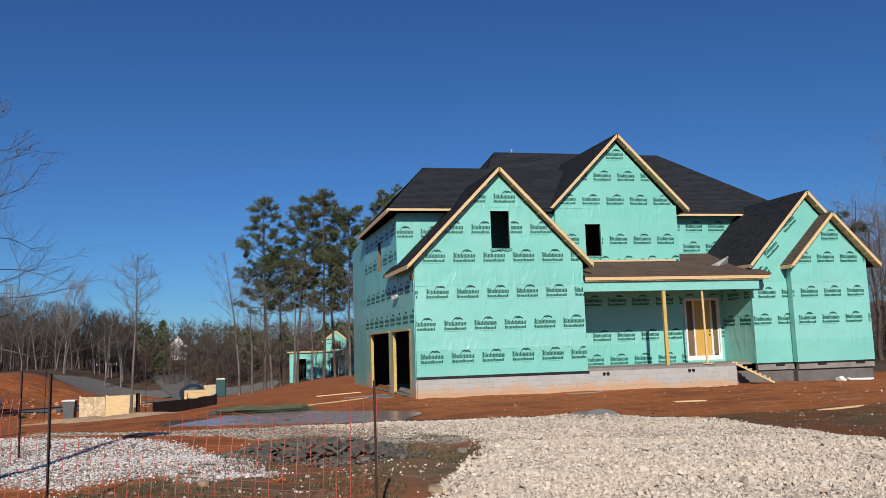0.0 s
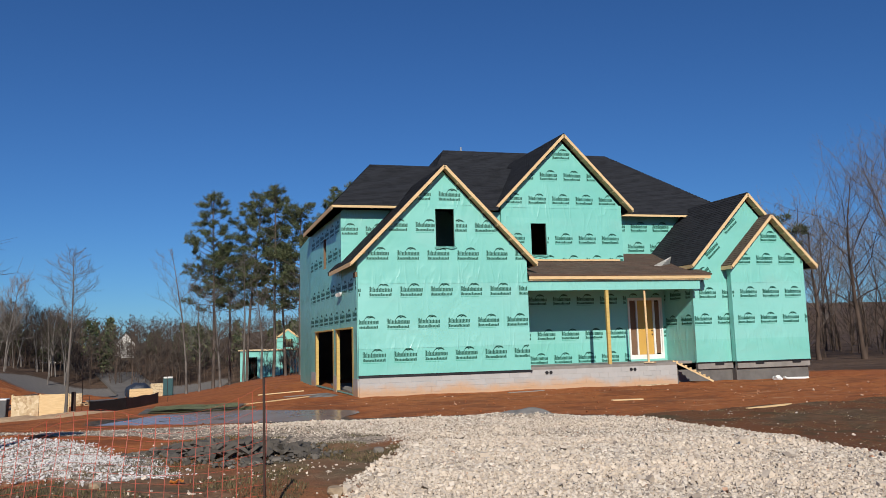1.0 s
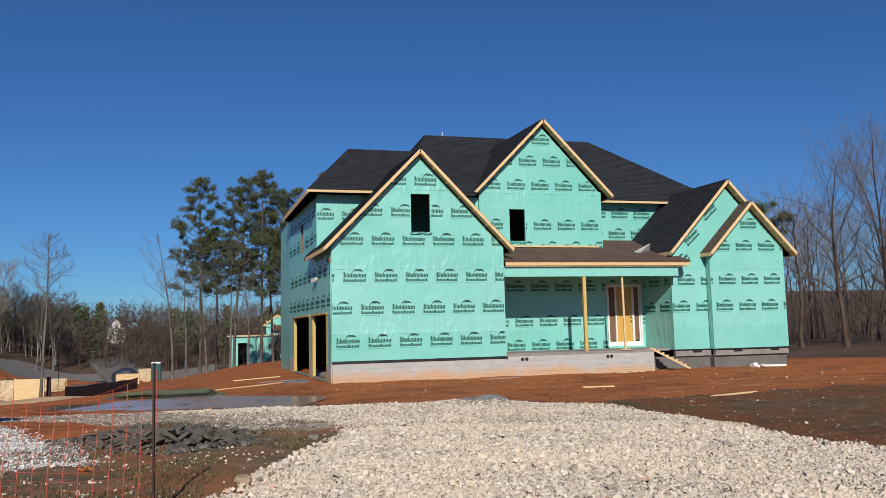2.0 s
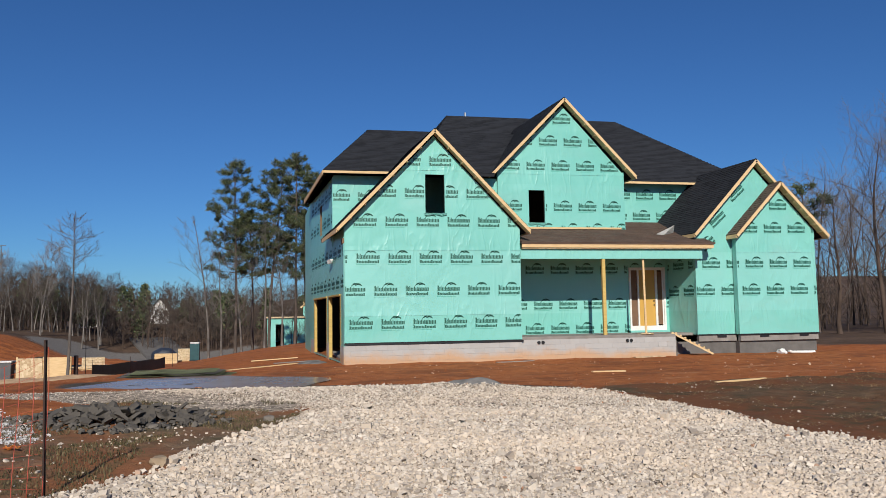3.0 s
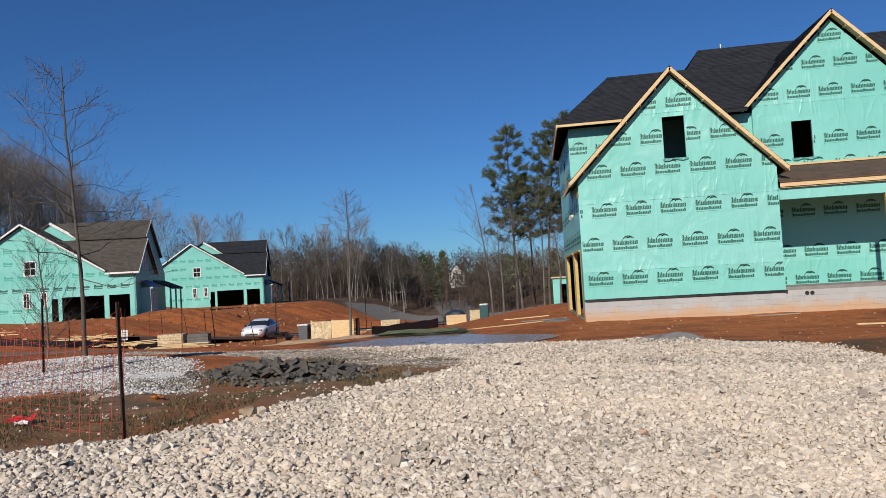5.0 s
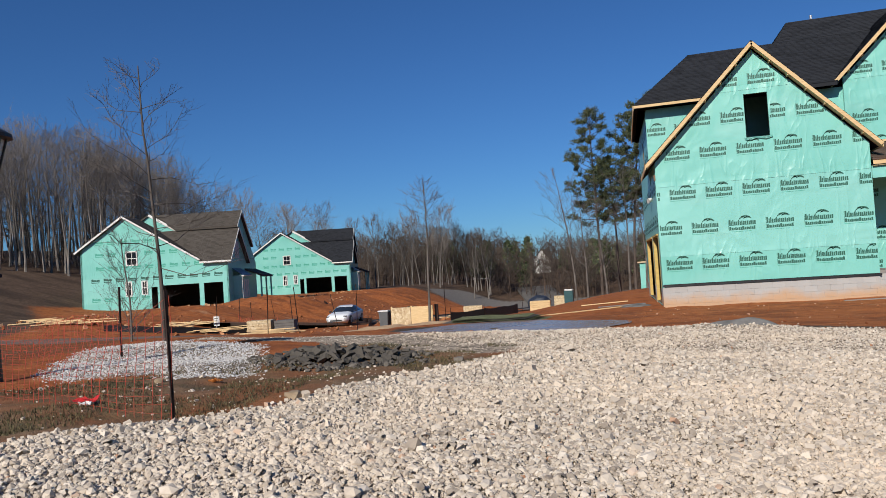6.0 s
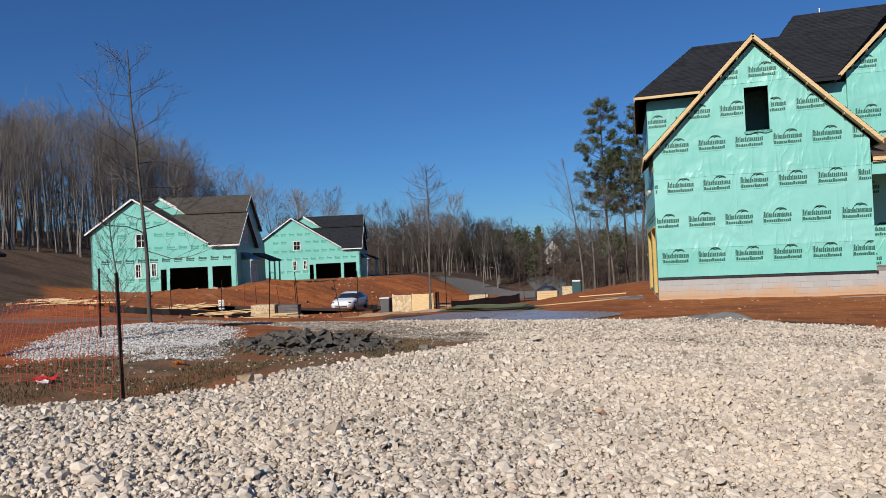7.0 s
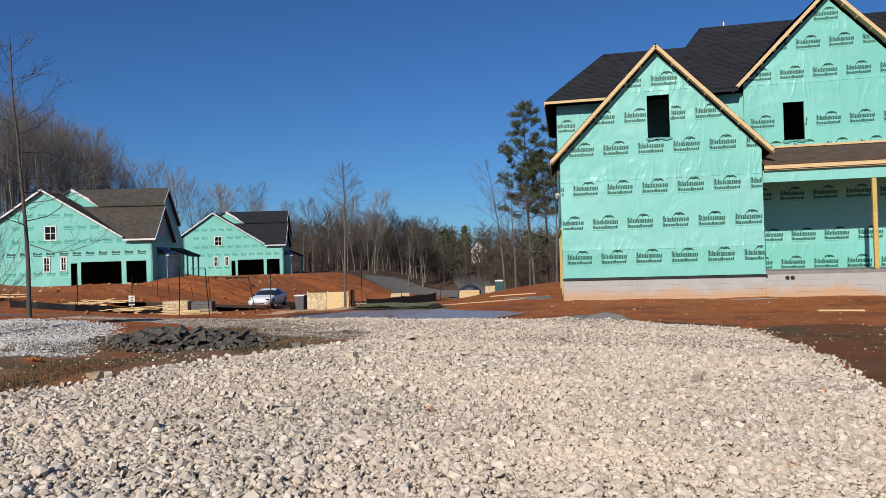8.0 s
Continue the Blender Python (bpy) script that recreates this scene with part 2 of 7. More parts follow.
STONE_DARK = make_stone("broken_asphalt", [(0.0, (0.060, 0.053, 0.045)), (0.5, (0.12, 0.107, 0.092)), (1.0, (0.215, 0.19, 0.16))])
BARK = make_bark("grey_bark", (0.06, 0.052, 0.046), (0.25, 0.225, 0.205))
BARK_PALE = make_bark("pale_bark", (0.085, 0.076, 0.068), (0.30, 0.27, 0.245))
BARK_YOUNG = make_bark("young_bark", (0.05, 0.042, 0.037), (0.16, 0.138, 0.122))
BARK_DARK = make_bark("dark_bark", (0.045, 0.032, 0.025), (0.14, 0.10, 0.08))
TWIG = make_bark("bare_twigs", (0.10, 0.09, 0.084), (0.215, 0.196, 0.186))
BARK_PINE = make_bark("pine_bark", (0.055, 0.045, 0.038), (0.18, 0.145, 0.125))


def make_needles():
    m = Mat("pine_needles", 0.7, 0.0, 0.3)
    m.color(m.ramp(m.island(), [(0.0, (0.036, 0.052, 0.026)), (0.6, (0.078, 0.10, 0.046)), (1.0, (0.15, 0.16, 0.075))]))
    return m.m


NEEDLE = make_needles()


# ---- building helpers ----
def part(name, bm, mat, parent=None, label=""):
    """Links a bmesh as one mesh object under a thing or a part."""
    me = bpy.data.meshes.new(name)
    bm.normal_update()
    bm.to_mesh(me)
    bm.free()
    me.materials.append(mat)
    # second slot: shade-darkened lumber for wall backs and opening reveals
    if mat is WRAP:
        me.materials.append(DIM_FRAMING)
    ob = new(name, me)
    if parent is not None:
        ob.parent = parent
    if label:
        ob["label"] = label
    return ob


def mesh_from(name, verts, faces, mat, parent=None, label="", smooth=False):
    """One mesh object from arrays of places and of faces that all have one count of corners."""
    v, f = np.asarray(verts, dtype=np.float32), np.asarray(faces, dtype=np.int32)
    me = bpy.data.meshes.new(name)
    me.vertices.add(len(v))
    me.vertices.foreach_set("co", v.ravel())
    k = f.shape[1]
    me.loops.add(f.size)
    me.loops.foreach_set("vertex_index", f.ravel())
    me.polygons.add(len(f))
    me.polygons.foreach_set("loop_start", np.arange(0, f.size, k, dtype=np.int32))
    me.polygons.foreach_set("loop_total", np.full(len(f), k, dtype=np.int32))
    me.polygons.foreach_set("use_smooth", np.full(len(f), smooth, dtype=bool))
    me.update(calc_edges=True)
    me.validate()
    me.materials.append(mat)
    ob = new(name, me)
    if parent is not None:
        ob.parent = parent
    if label:
        ob["label"] = label
    return ob


def empty(name, label, category, group="", at=(0, 0, 0), kind=""):
    ob = new(name)
    ob.location = at
    return tagged(ob, label, category, group, kind)


def box(bm, x0, x1, y0, y1, z0, z1, m=None):
    vs = [bm.verts.new(p) for p in ((x0, y0, z0), (x1, y0, z0), (x1, y1, z0), (x0, y1, z0), (x0, y0, z1), (x1, y0, z1), (x1, y1, z1), (x0, y1, z1))]
    for f in ((3, 2, 1, 0), (4, 5, 6, 7), (0, 1, 5, 4), (1, 2, 6, 5), (2, 3, 7, 6), (3, 0, 4, 7)):
        bm.faces.new([vs[i] for i in f])
    if m is not None:
        bmesh.ops.transform(bm, matrix=m, verts=vs)
    return vs


def boxes(*dims):
    bm = bmesh.new()
    for d in dims:
        box(bm, *d)
    return bm


def bevelled(bm, w=0.01, seg=1):
    bmesh.ops.bevel(bm, geom=bm.edges[:], offset=w, segments=seg, affect="EDGES")
    return bm


def beam(bm, a, b, w, h, up=(0, 0, 1)):
    """A board from a to b, w wide and h high."""
    a, b = Vector(a), Vector(b)
    d = (b - a).normalized()
    side = d.cross(Vector(up)).normalized()
    top = side.cross(d).normalized()
    vs = []
    for p in (a, b):
        for s, t in ((-1, -1), (1, -1), (1, 1), (-1, 1)):
            vs.append(bm.verts.new(p + side * (s * w / 2) + top * (t * h / 2)))
    for f in ((3, 2, 1, 0), (4, 5, 6, 7), (0, 1, 5, 4), (1, 2, 6, 5), (2, 3, 7, 6), (3, 0, 4, 7)):
        bm.faces.new([vs[i] for i in f])
    return bm


def tube(bm, pts, radii, sides=8):
    """A round bar through pts."""
    rings = []
    for i, p in enumerate(pts):
        p = Vector(p)
        d = (Vector(pts[min(i + 1, len(pts) - 1)]) - Vector(pts[max(i - 1, 0)])).normalized()
        q = d.to_track_quat("Z", "Y")
        r = radii[i] if isinstance(radii, (list, tuple)) else radii
        rings.append([bm.verts.new(p + q @ Vector((r * math.cos(k * math.tau / sides), r * math.sin(k * math.tau / sides), 0))) for k in range(sides)])
    for a, b in zip(rings, rings[1:]):
        for k in range(sides):
            bm.faces.new((a[k], a[(k + 1) % sides], b[(k + 1) % sides], b[k]))
    bm.faces.new(rings[0][::-1])
    bm.faces.new(rings[-1])
    return bm


def slab(pts, thick):
    """A plate whose top is the polygon pts; it is thick metres deep, straight down."""
    bm = bmesh.new()
    top = [bm.verts.new(p) for p in pts]
    bot = [bm.verts.new((p[0], p[1], p[2] - thick)) for p in pts]
    bm.faces.new(top)
    bm.faces.new(bot[::-1])
    n = len(pts)
    for i in range(n):
        bm.faces.new((top[i], bot[i], bot[(i + 1) % n], top[(i + 1) % n]))
    bmesh.ops.recalc_face_normals(bm, faces=bm.faces[:])
    return bm


class Plane:
    """An upright plane: u metres from p0 towards p1, z up; out is the way that it faces."""

    def __init__(self, p0, p1):
        self.o = Vector((p0[0], p0[1], 0))
        d = Vector((p1[0] - p0[0], p1[1] - p0[1], 0))
        self.len = d.length
        self.d = d.normalized()
        self.out = Vector((self.d.y, -self.d.x, 0))

    def at(self, u, z, off=0.0):
        return self.o + self.d * u + self.out * off + Vector((0, 0, z))


def wall_mesh(pl, outline, holes=(), th=0.16):
    """A wall with real openings: outline and holes are lists of (u, z)."""
    from mathutils.geometry import tessellate_polygon
    loops = [list(outline)] + [[(a, c), (b, c), (b, d), (a, d)] for a, b, c, d in holes]
    flat = [p for lp in loops for p in lp]
    tris = tessellate_polygon([[Vector((u, z, 0)) for u, z in lp] for lp in loops])
    bm = bmesh.new()
    fr = [bm.verts.new(pl.at(u, z)) for u, z in flat]
    bk = [bm.verts.new(pl.at(u, z, -th)) for u, z in flat]
    for t in tris:
        bm.faces.new([fr[i] for i in t])
        bm.faces.new([bk[i] for i in reversed(t)]).material_index = 1
    k = 0
    for lp in loops:
        n = len(lp)
        for i in range(n):
            a, b = k + i, k + (i + 1) % n
            bm.faces.new((fr[a], bk[a], bk[b], fr[b])).material_index = 1 if k else 0
        k += n
    bmesh.ops.recalc_face_normals(bm, faces=bm.faces[:])
    return bm


# shapes of the print: a hill mark over two rows of plain bars, with a fine rule below, all one piece
def print_quads(u, z, s):
    q, small = [], []
    x0, rule, post = u - 0.46 * s, 0.009 * s, 0.010 * s

    def row(zb, widths, tops, gap):
        x, at = x0, []
        for k, (w, h) in enumerate(zip(widths, tops)):
            w, h = w * s, h * s
            q.append([(x, zb), (x + w, zb), (x + w, zb + rule), (x, zb + rule)])
            q.append([(x, zb + rule), (x + w, zb + rule), (x + w, zb + h), (x, zb + h)])
            at.append((x, x + w, zb + h))
            x += w
            if k < len(widths) - 1:
                q.append([(x, zb), (x + gap * s, zb), (x + gap * s, zb + rule), (x, zb + rule)])
                x += gap * s
        return at

    one = row(z, (0.010, 0.054, 0.036, 0.032, 0.054, 0.038, 0.052, 0.044, 0.036, 0.056, 0.042, 0.050, 0.040, 0.054, 0.043, 0.050), (0.215, 0.205, 0.15, 0.19, 0.135, 0.13, 0.14, 0.125, 0.15, 0.135, 0.13, 0.14, 0.13, 0.135, 0.125, 0.135), 0.0135)
    two = row(z - 0.165 * s, (0.010, 0.064, 0.050, 0.043, 0.050, 0.045, 0.053, 0.047, 0.067, 0.050, 0.045, 0.050, 0.047, 0.050, 0.053), (0.10, 0.118, 0.09, 0.085, 0.092, 0.085, 0.09, 0.085, 0.118, 0.085, 0.092, 0.085, 0.09, 0.085, 0.115), 0.0105)
    q.append([(x0, two[0][2]), (x0 + post, two[0][2]), (x0 + post, z), (x0, z)])

    def strip(pairs, into):
        for (a, b), (c, d) in zip(pairs, pairs[1:]):
            into.append([a, b, d, c])

    def arc(cx, cz, rx, rz, t0, t1, th, n=6):
        out = []
        for i in range(n + 1):
            t = radians(t0 + (t1 - t0) * i / n)
            k = s * (th * math.sin(math.pi * (i + 0.25) / (n + 0.5)) + 0.006)
            px, pz = u + s * (cx + rx * math.cos(t)), z + s * (cz + rz * math.sin(t))
            out.append(((px, pz), (px - k * math.cos(t), pz - k * math.sin(t))))
        return out

    a, b, top = one[6]
    big = arc(0.10, 0.165, 0.225, 0.165, 165, 20, 0.040, 8)
    strip([((a, top), (b, top))] + arc(0.02, 0.17, 0.13, 0.12, 170, 60, 0.035, 4) + big[2:], q)
    strip([big[-1]] + arc(0.17, 0.17, 0.13, 0.12, 20, 150, 0.04, 5), q)
    strip([big[5]] + arc(0.13, 0.20, 0.09, 0.08, 70, 165, 0.03, 4), q)
    zz, t = z - 0.165 * s, 0.012 * s
    x1, x2 = x0 + post, u + 0.28 * s
    path = [(x0, zz, x1, zz), (x0, zz - 0.06 * s, x1, zz - 0.06 * s + t), (x2, zz - 0.06 * s, x2, zz - 0.06 * s + t)]
    strip([((p[0], p[1]), (p[2], p[3])) for p in path], small)
    return q, small


def inside(poly, x, y):
    hit = False
    j = len(poly) - 1
    for i in range(len(poly)):
        (xi, yi), (xj, yj) = poly[i], poly[j]
        if (yi > y) != (yj > y) and x < (xj - xi) * (y - yi) / (yj - yi) + xi:
            hit = not hit
        j = i
    return hit


def add_print(pl, outline, holes, rows, parent, pitch=1.22, s=1.0, turn=0.0, faint=True):
    """Rows of the maker's print on a wrapped wall: rows are (z, offset)."""
    us = [p[0] for p in outline]
    lo, hi = min(us), max(us)

    def ok(u, z):
        return inside(outline, u, z) and not any(a - 0.02 < u < b + 0.02 and c - 0.02 < z < d + 0.02 for a, b, c, d in holes)

    cs, sn = math.cos(turn), math.sin(turn)
    for z, off in rows:
        u = lo + off - pitch
        while u < hi + 1:
            q, small = print_quads(u, z, s)
            pieces = []
            for quads, slot in ((q, 0), (small if faint else (), 1)):
                for quad in quads:
                    pts = [(u + (p[0] - u) * cs - (p[1] - z) * sn, z + (p[0] - u) * sn + (p[1] - z) * cs) for p in quad]
                    keys = {(round(p[0], 4), round(p[1], 4)): p for p in pts}
                    if len(keys) == 4 and all(ok(*p) for p in pts):
                        met = [c for c in pieces if any(k in c[0] for k in keys)]
                        one = [{}, []]
                        for c in met:
                            one[0].update(c[0])
                            one[1] += c[1]
                            pieces.remove(c)
                        one[0].update(keys)
                        one[1].append((list(keys), slot))
                        pieces.append(one)
            for spots, faces in pieces:
                if len(faces) < 3:
                    continue
                bm = bmesh.new()
                vs = {k: bm.verts.new(pl.at(*p, 0.0045)) for k, p in spots.items()}
                for keys, slot in faces:
                    if bm.faces.get([vs[k] for k in keys]) is None:
                        bm.faces.new([vs[k] for k in keys]).material_index = slot
                part("printed_mark", bm, PRINT, parent).data.materials.append(PRINT_SMALL)
            u += pitch


def shingled(name, poly, mat, parent, course=0.145, tab=0.32, seed=1, lift=0.0):
    """Shingle tabs laid in courses over a flat roof polygon (first edge is the eave), as one mesh."""
    rnd = random.Random(seed)
    p = [Vector(v) for v in poly]
    n = (p[1] - p[0]).cross(p[2] - p[1]).normalized()
    if n.z < 0:
        n = -n
    ex = (p[1] - p[0]).normalized()
    ey = n.cross(ex).normalized()
    if ey.z < 0:
        ey = -ey
    flat = [((v - p[0]).dot(ex), (v - p[0]).dot(ey)) for v in p]
    top = max(q[1] for q in flat)
    verts, faces = [], []
    k = math.floor(min(q[1] for q in flat) / course + 1e-6)
    while k * course < top - 0.02:
        y0, y1 = k * course, min((k + 1) * course, top)
        ym = (y0 + y1) / 2
        cuts = []
        for (ax, ay), (bx, by) in zip(flat, flat[1:] + flat[:1]):
            if (ay > ym) != (by > ym):
                cuts.append(ax + (bx - ax) * (ym - ay) / (by - ay))
        cuts.sort()
        for x0, x1 in zip(cuts[::2], cuts[1::2]):
            x = x0 - rnd.random() * tab
            while x < x1:
                w = tab * rnd.uniform(0.7, 1.3)
                a, b = max(x, x0), min(x + w - 0.006, x1)
                if b - a > 0.03:
                    h = 0.012 + rnd.random() * 0.010 + lift
                    c = [p[0] + ex * u + ey * v + n * d for u, v, d in ((a, y0 - 0.01, h), (b, y0 - 0.01, h), (b, y1, 0.004 + lift), (a, y1, 0.004 + lift), (a, y0 - 0.01, lift - 0.004), (b, y0 - 0.01, lift - 0.004))]
                    i = len(verts)
                    verts += c
                    faces += [(i, i + 1, i + 2), (i, i + 2, i + 3), (i + 4, i + 5, i + 1), (i + 4, i + 1, i)]
                x += w
        k += 1
    ob = mesh_from(name, [tuple(v) for v in verts], faces, mat, parent)
    ob["kind"] = "stuff"
    return ob


def smooth(a, b, x):
    t = np.clip((np.asarray(x, dtype=float) - a) / (b - a), 0, 1)
    return t * t * (3 - 2 * t)


# ---- the lie of the land ----
def land(x, y):
    """Height of the ground at x, y (arrays)."""
    x, y = np.asarray(x, dtype=float), np.asarray(y, dtype=float)
    near = -0.12 - 0.034 * np.clip(x, -4, 10)
    z = near + (-0.68 - near) * smooth(14.5, 23, y)
    z = z + 0.16 * smooth(22, 34, x) * smooth(14, 26, y)
    dip = smooth(24, 54, y) * smooth(4, -10, x)
    z = z + (-2.35 - z) * dip
    z = z - 0.040 * np.clip(y - 52, 0, 66) * smooth(30, -2, x) + 0.13 * np.clip(y - 120, 0, 62)
    left = smooth(6, -14, x) * smooth(14, 30, y) * (1 - dip)
    z = z - 0.45 * left
    bank = smooth(-21, -35, x) * smooth(24, 46, y)
    z = z + (-0.55 - z) * bank
    hill = np.clip(-49 - 0.10 * (y - 66) - x, 0, 60)
    z = z + 0.16 * hill + 0.09 * np.clip(hill - 4, 0, 20)
    z = z + 0.015 * np.clip(x - 34, 0, 60) + 0.02 * np.clip(y - 60, 0, 60) * smooth(0, 30, x)
    return z


# ---- ground sheet ----
def spread(lo, hi, step, far, ratio):
    c = list(np.arange(lo, hi + 1e-6, step))
    s, v = step, hi
    while v < far:
        s *= ratio
        v += s
        c.append(v)
    s, v = step, lo
    while v > -far:
        s *= ratio
        v -= s
        c.insert(0, v)
    return np.array(c)


def poly_mask(poly, x, y, soft):
    """1 inside a polygon, falling to 0 over soft metres round its edge."""
    d = np.full(x.shape, 1e9)
    odd = np.zeros(x.shape, dtype=bool)
    for (ax, ay), (bx, by) in zip(poly, poly[1:] + poly[:1]):
        ex, ey = bx - ax, by - ay
        t = np.clip(((x - ax) * ex + (y - ay) * ey) / (ex * ex + ey * ey), 0, 1)
        d = np.minimum(d, np.hypot(x - ax - t * ex, y - ay - t * ey))
        if ay != by:
            odd ^= ((ay > y) != (by > y)) & (x < ex * (y - ay) / (by - ay) + ax)
    s = np.where(odd, d, -d)
    return np.clip(0.5 + s / (2 * soft), 0, 1)


DRIVE = [(-9, -6), (-4.5, 0.5), (-1.3, 4.2), (0.45, 6.0), (1.05, 6.9), (1.55, 7.8), (2.0, 8.9), (2.4, 9.9), (3.0, 11.4), (2.95, 12.9), (1.7, 14.0), (0.3, 14.6), (2.1, 15.6), (4.2, 16.3), (6.6, 16.1), (9.0, 14.8), (9.2, 12.6), (9.15, 11.0), (9.05, 9.2), (9.6, 7.4), (11.0, 3), (13, -6)]
WHITE_PATCH = [(-3.3, 9.5), (-2.3, 8.8), (-1.9, 9.5), (-1.3, 9.4), (-0.6, 9.1), (-0.12, 9.8), (-0.6, 10.8), (-1.2, 11.8), (-1.9, 13.0), (-2.8, 13.4), (-5.0, 13.9), (-5.3, 12.8), (-4.3, 11.2)]
WHITE_BACK = [(-4.6, 14.2), (-2.2, 13.9), (-0.6, 13.4), (0.6, 13.0), (1.5, 12.4), (2.3, 11.8), (2.9, 12.6), (2.6, 14.6), (2.2, 15.7), (-0.2, 15.5), (-2.2, 15.0), (-4.4, 15.0)]
SOIL_LEFT = [(-14, -6), (-14, 3), (-7, 5.5), (-3.6, 7.2), (-1.8, 9.0), (-0.8, 10), (-0.6, 12.6), (1.6, 14.2), (3.6, 13.4), (3.4, 9), (1.4, 5.5), (-3, -2), (-6, -6)]
DIRT_BACK = [(-18, 8), (-3.8, 8.0), (-4.4, 14.0), (-7.5, 19.5), (-22, 24)]
TURNING = [(-33, 112), (-30, 124), (-12, 128), (-1, 124), (-3, 112), (-12, 108)]
SOIL_RIGHT = [(8.9, -6), (8.8, 9), (8.9, 14.9), (9.4, 16.6), (12.5, 17.4), (19, 18.2), (30, 19), (60, 16), (60, -6)]
MUD = [(-3.5, 19.6), (-3.8, 25), (1, 26.2), (3.2, 25), (3.7, 20), (6, 17.6), (9, 17.3), (9, 16.6), (6, 16.4), (2, 16.2), (-1, 17.5)]
FIELD = [(-26, 20), (-36, 44), (-54, 60), (-46, 84), (-62, 118), (-200, 200), (-400, 0), (-60, 10)]
FIELD_RIGHT = [(27, 34), (30, 46), (26, 60), (10, 70), (14, 300), (300, 300), (300, 20), (40, 22)]


def in_poly(poly, x, y, soft=0.3):
    return poly_mask(poly, np.asarray(x, dtype=float), np.asarray(y, dtype=float), soft)


def build_ground():
    xs, ys = spread(-12, 22, 0.24, 1500, 1.07), spread(-3, 32, 0.24, 1500, 1.07)
    X, Y = np.meshgrid(xs, ys)
    Z = land(X, Y)
    rough = np.zeros(X.shape)
    fine = (X > -20) & (X < 30) & (Y > -8) & (Y < 40)
    for i, j in zip(*np.nonzero(fine)):
        rough[i, j] = noise.fractal(Vector((X[i, j] * 0.9, Y[i, j] * 0.9, 0.3)), 0.9, 2.1, 4)
    drive = poly_mask(DRIVE, X, Y, 0.5)
    patch = np.maximum(poly_mask(WHITE_PATCH, X, Y, 0.4), poly_mask(WHITE_BACK, X, Y, 0.4))
    soilm = np.maximum(poly_mask(SOIL_LEFT, X, Y, 0.5), poly_mask(SOIL_RIGHT, X, Y, 0.7))
    flat = poly_mask([(-4.6, 18.8), (-4.8, 27.0), (4.6, 27.0), (4.8, 18.6)], X, Y, 1.0)
    Z = Z + rough * (0.045 + 0.03 * soilm - 0.02 * drive) * (1 - flat)
    Z = Z + (-0.715 + 0.028 * rough - Z) * smooth(0.35, 0.8, flat)
    Z = Z + 0.05 * drive + 0.08 * np.exp(-(((X + 3.6) / 1.3) ** 2 + ((Y - 12.5) / 1.0) ** 2)) + 0.06 * np.exp(-(((X + 1.3) / 0.9) ** 2 + ((Y - 10.3) / 0.7) ** 2))
    Z = Z + 0.10 * np.exp(-(((X - 6.4) / 0.9) ** 2 + ((Y - 15.8) / 0.5) ** 2))
    ny, nx = X.shape
    idx = np.arange(nx * ny).reshape(ny, nx)
    f = np.stack([idx[:-1, :-1], idx[:-1, 1:], idx[1:, 1:], idx[1:, :-1]], axis=-1).reshape(-1, 4)
    v = np.stack([X, Y, Z], axis=-1).reshape(-1, 3)
    ob = mesh_from("ground", v, f, GROUND, None, "", True)
    tagged(ob, "bare red clay ground with gravel and brown soil patches", "ground", "", "structure")
    masks = {"gravel": np.maximum(drive, patch), "soil": poly_mask(SOIL_LEFT, X, Y, 0.5) * (1 - drive), "earth": np.maximum(poly_mask(SOIL_RIGHT, X, Y, 0.7) * (1 - drive), 0.52 * poly_mask(DIRT_BACK, X, Y, 1.5)), "hardstand": poly_mask(TURNING, X, Y, 1.5), "mud": poly_mask(MUD, X, Y, 0.8) * 0.95, "field": np.maximum(np.maximum(poly_mask(FIELD, X, Y, 3.0), poly_mask(FIELD_RIGHT, X, Y, 3.0)), smooth(104, 118, Y))}
    for name, w in masks.items():
        a = ob.data.attributes.new(name, "FLOAT", "POINT")
        a.data.foreach_set("value", w.astype(np.float32).ravel())
    return xs, ys, Z


GX, GY, GZ = build_ground()


def top_z(x, y):
    """Height of the finished ground sheet (arrays)."""
    x, y = np.asarray(x, dtype=float), np.asarray(y, dtype=float)
    i = np.clip(np.searchsorted(GX, x) - 1, 0, len(GX) - 2)
    j = np.clip(np.searchsorted(GY, y) - 1, 0, len(GY) - 2)
    u, w = (x - GX[i]) / (GX[i + 1] - GX[i]), (y - GY[j]) / (GY[j + 1] - GY[j])
    return (GZ[j, i] * (1 - u) + GZ[j, i + 1] * u) * (1 - w) + (GZ[j + 1, i] * (1 - u) + GZ[j + 1, i + 1] * u) * w


def gz(x, y):
    return float(top_z(x, y))


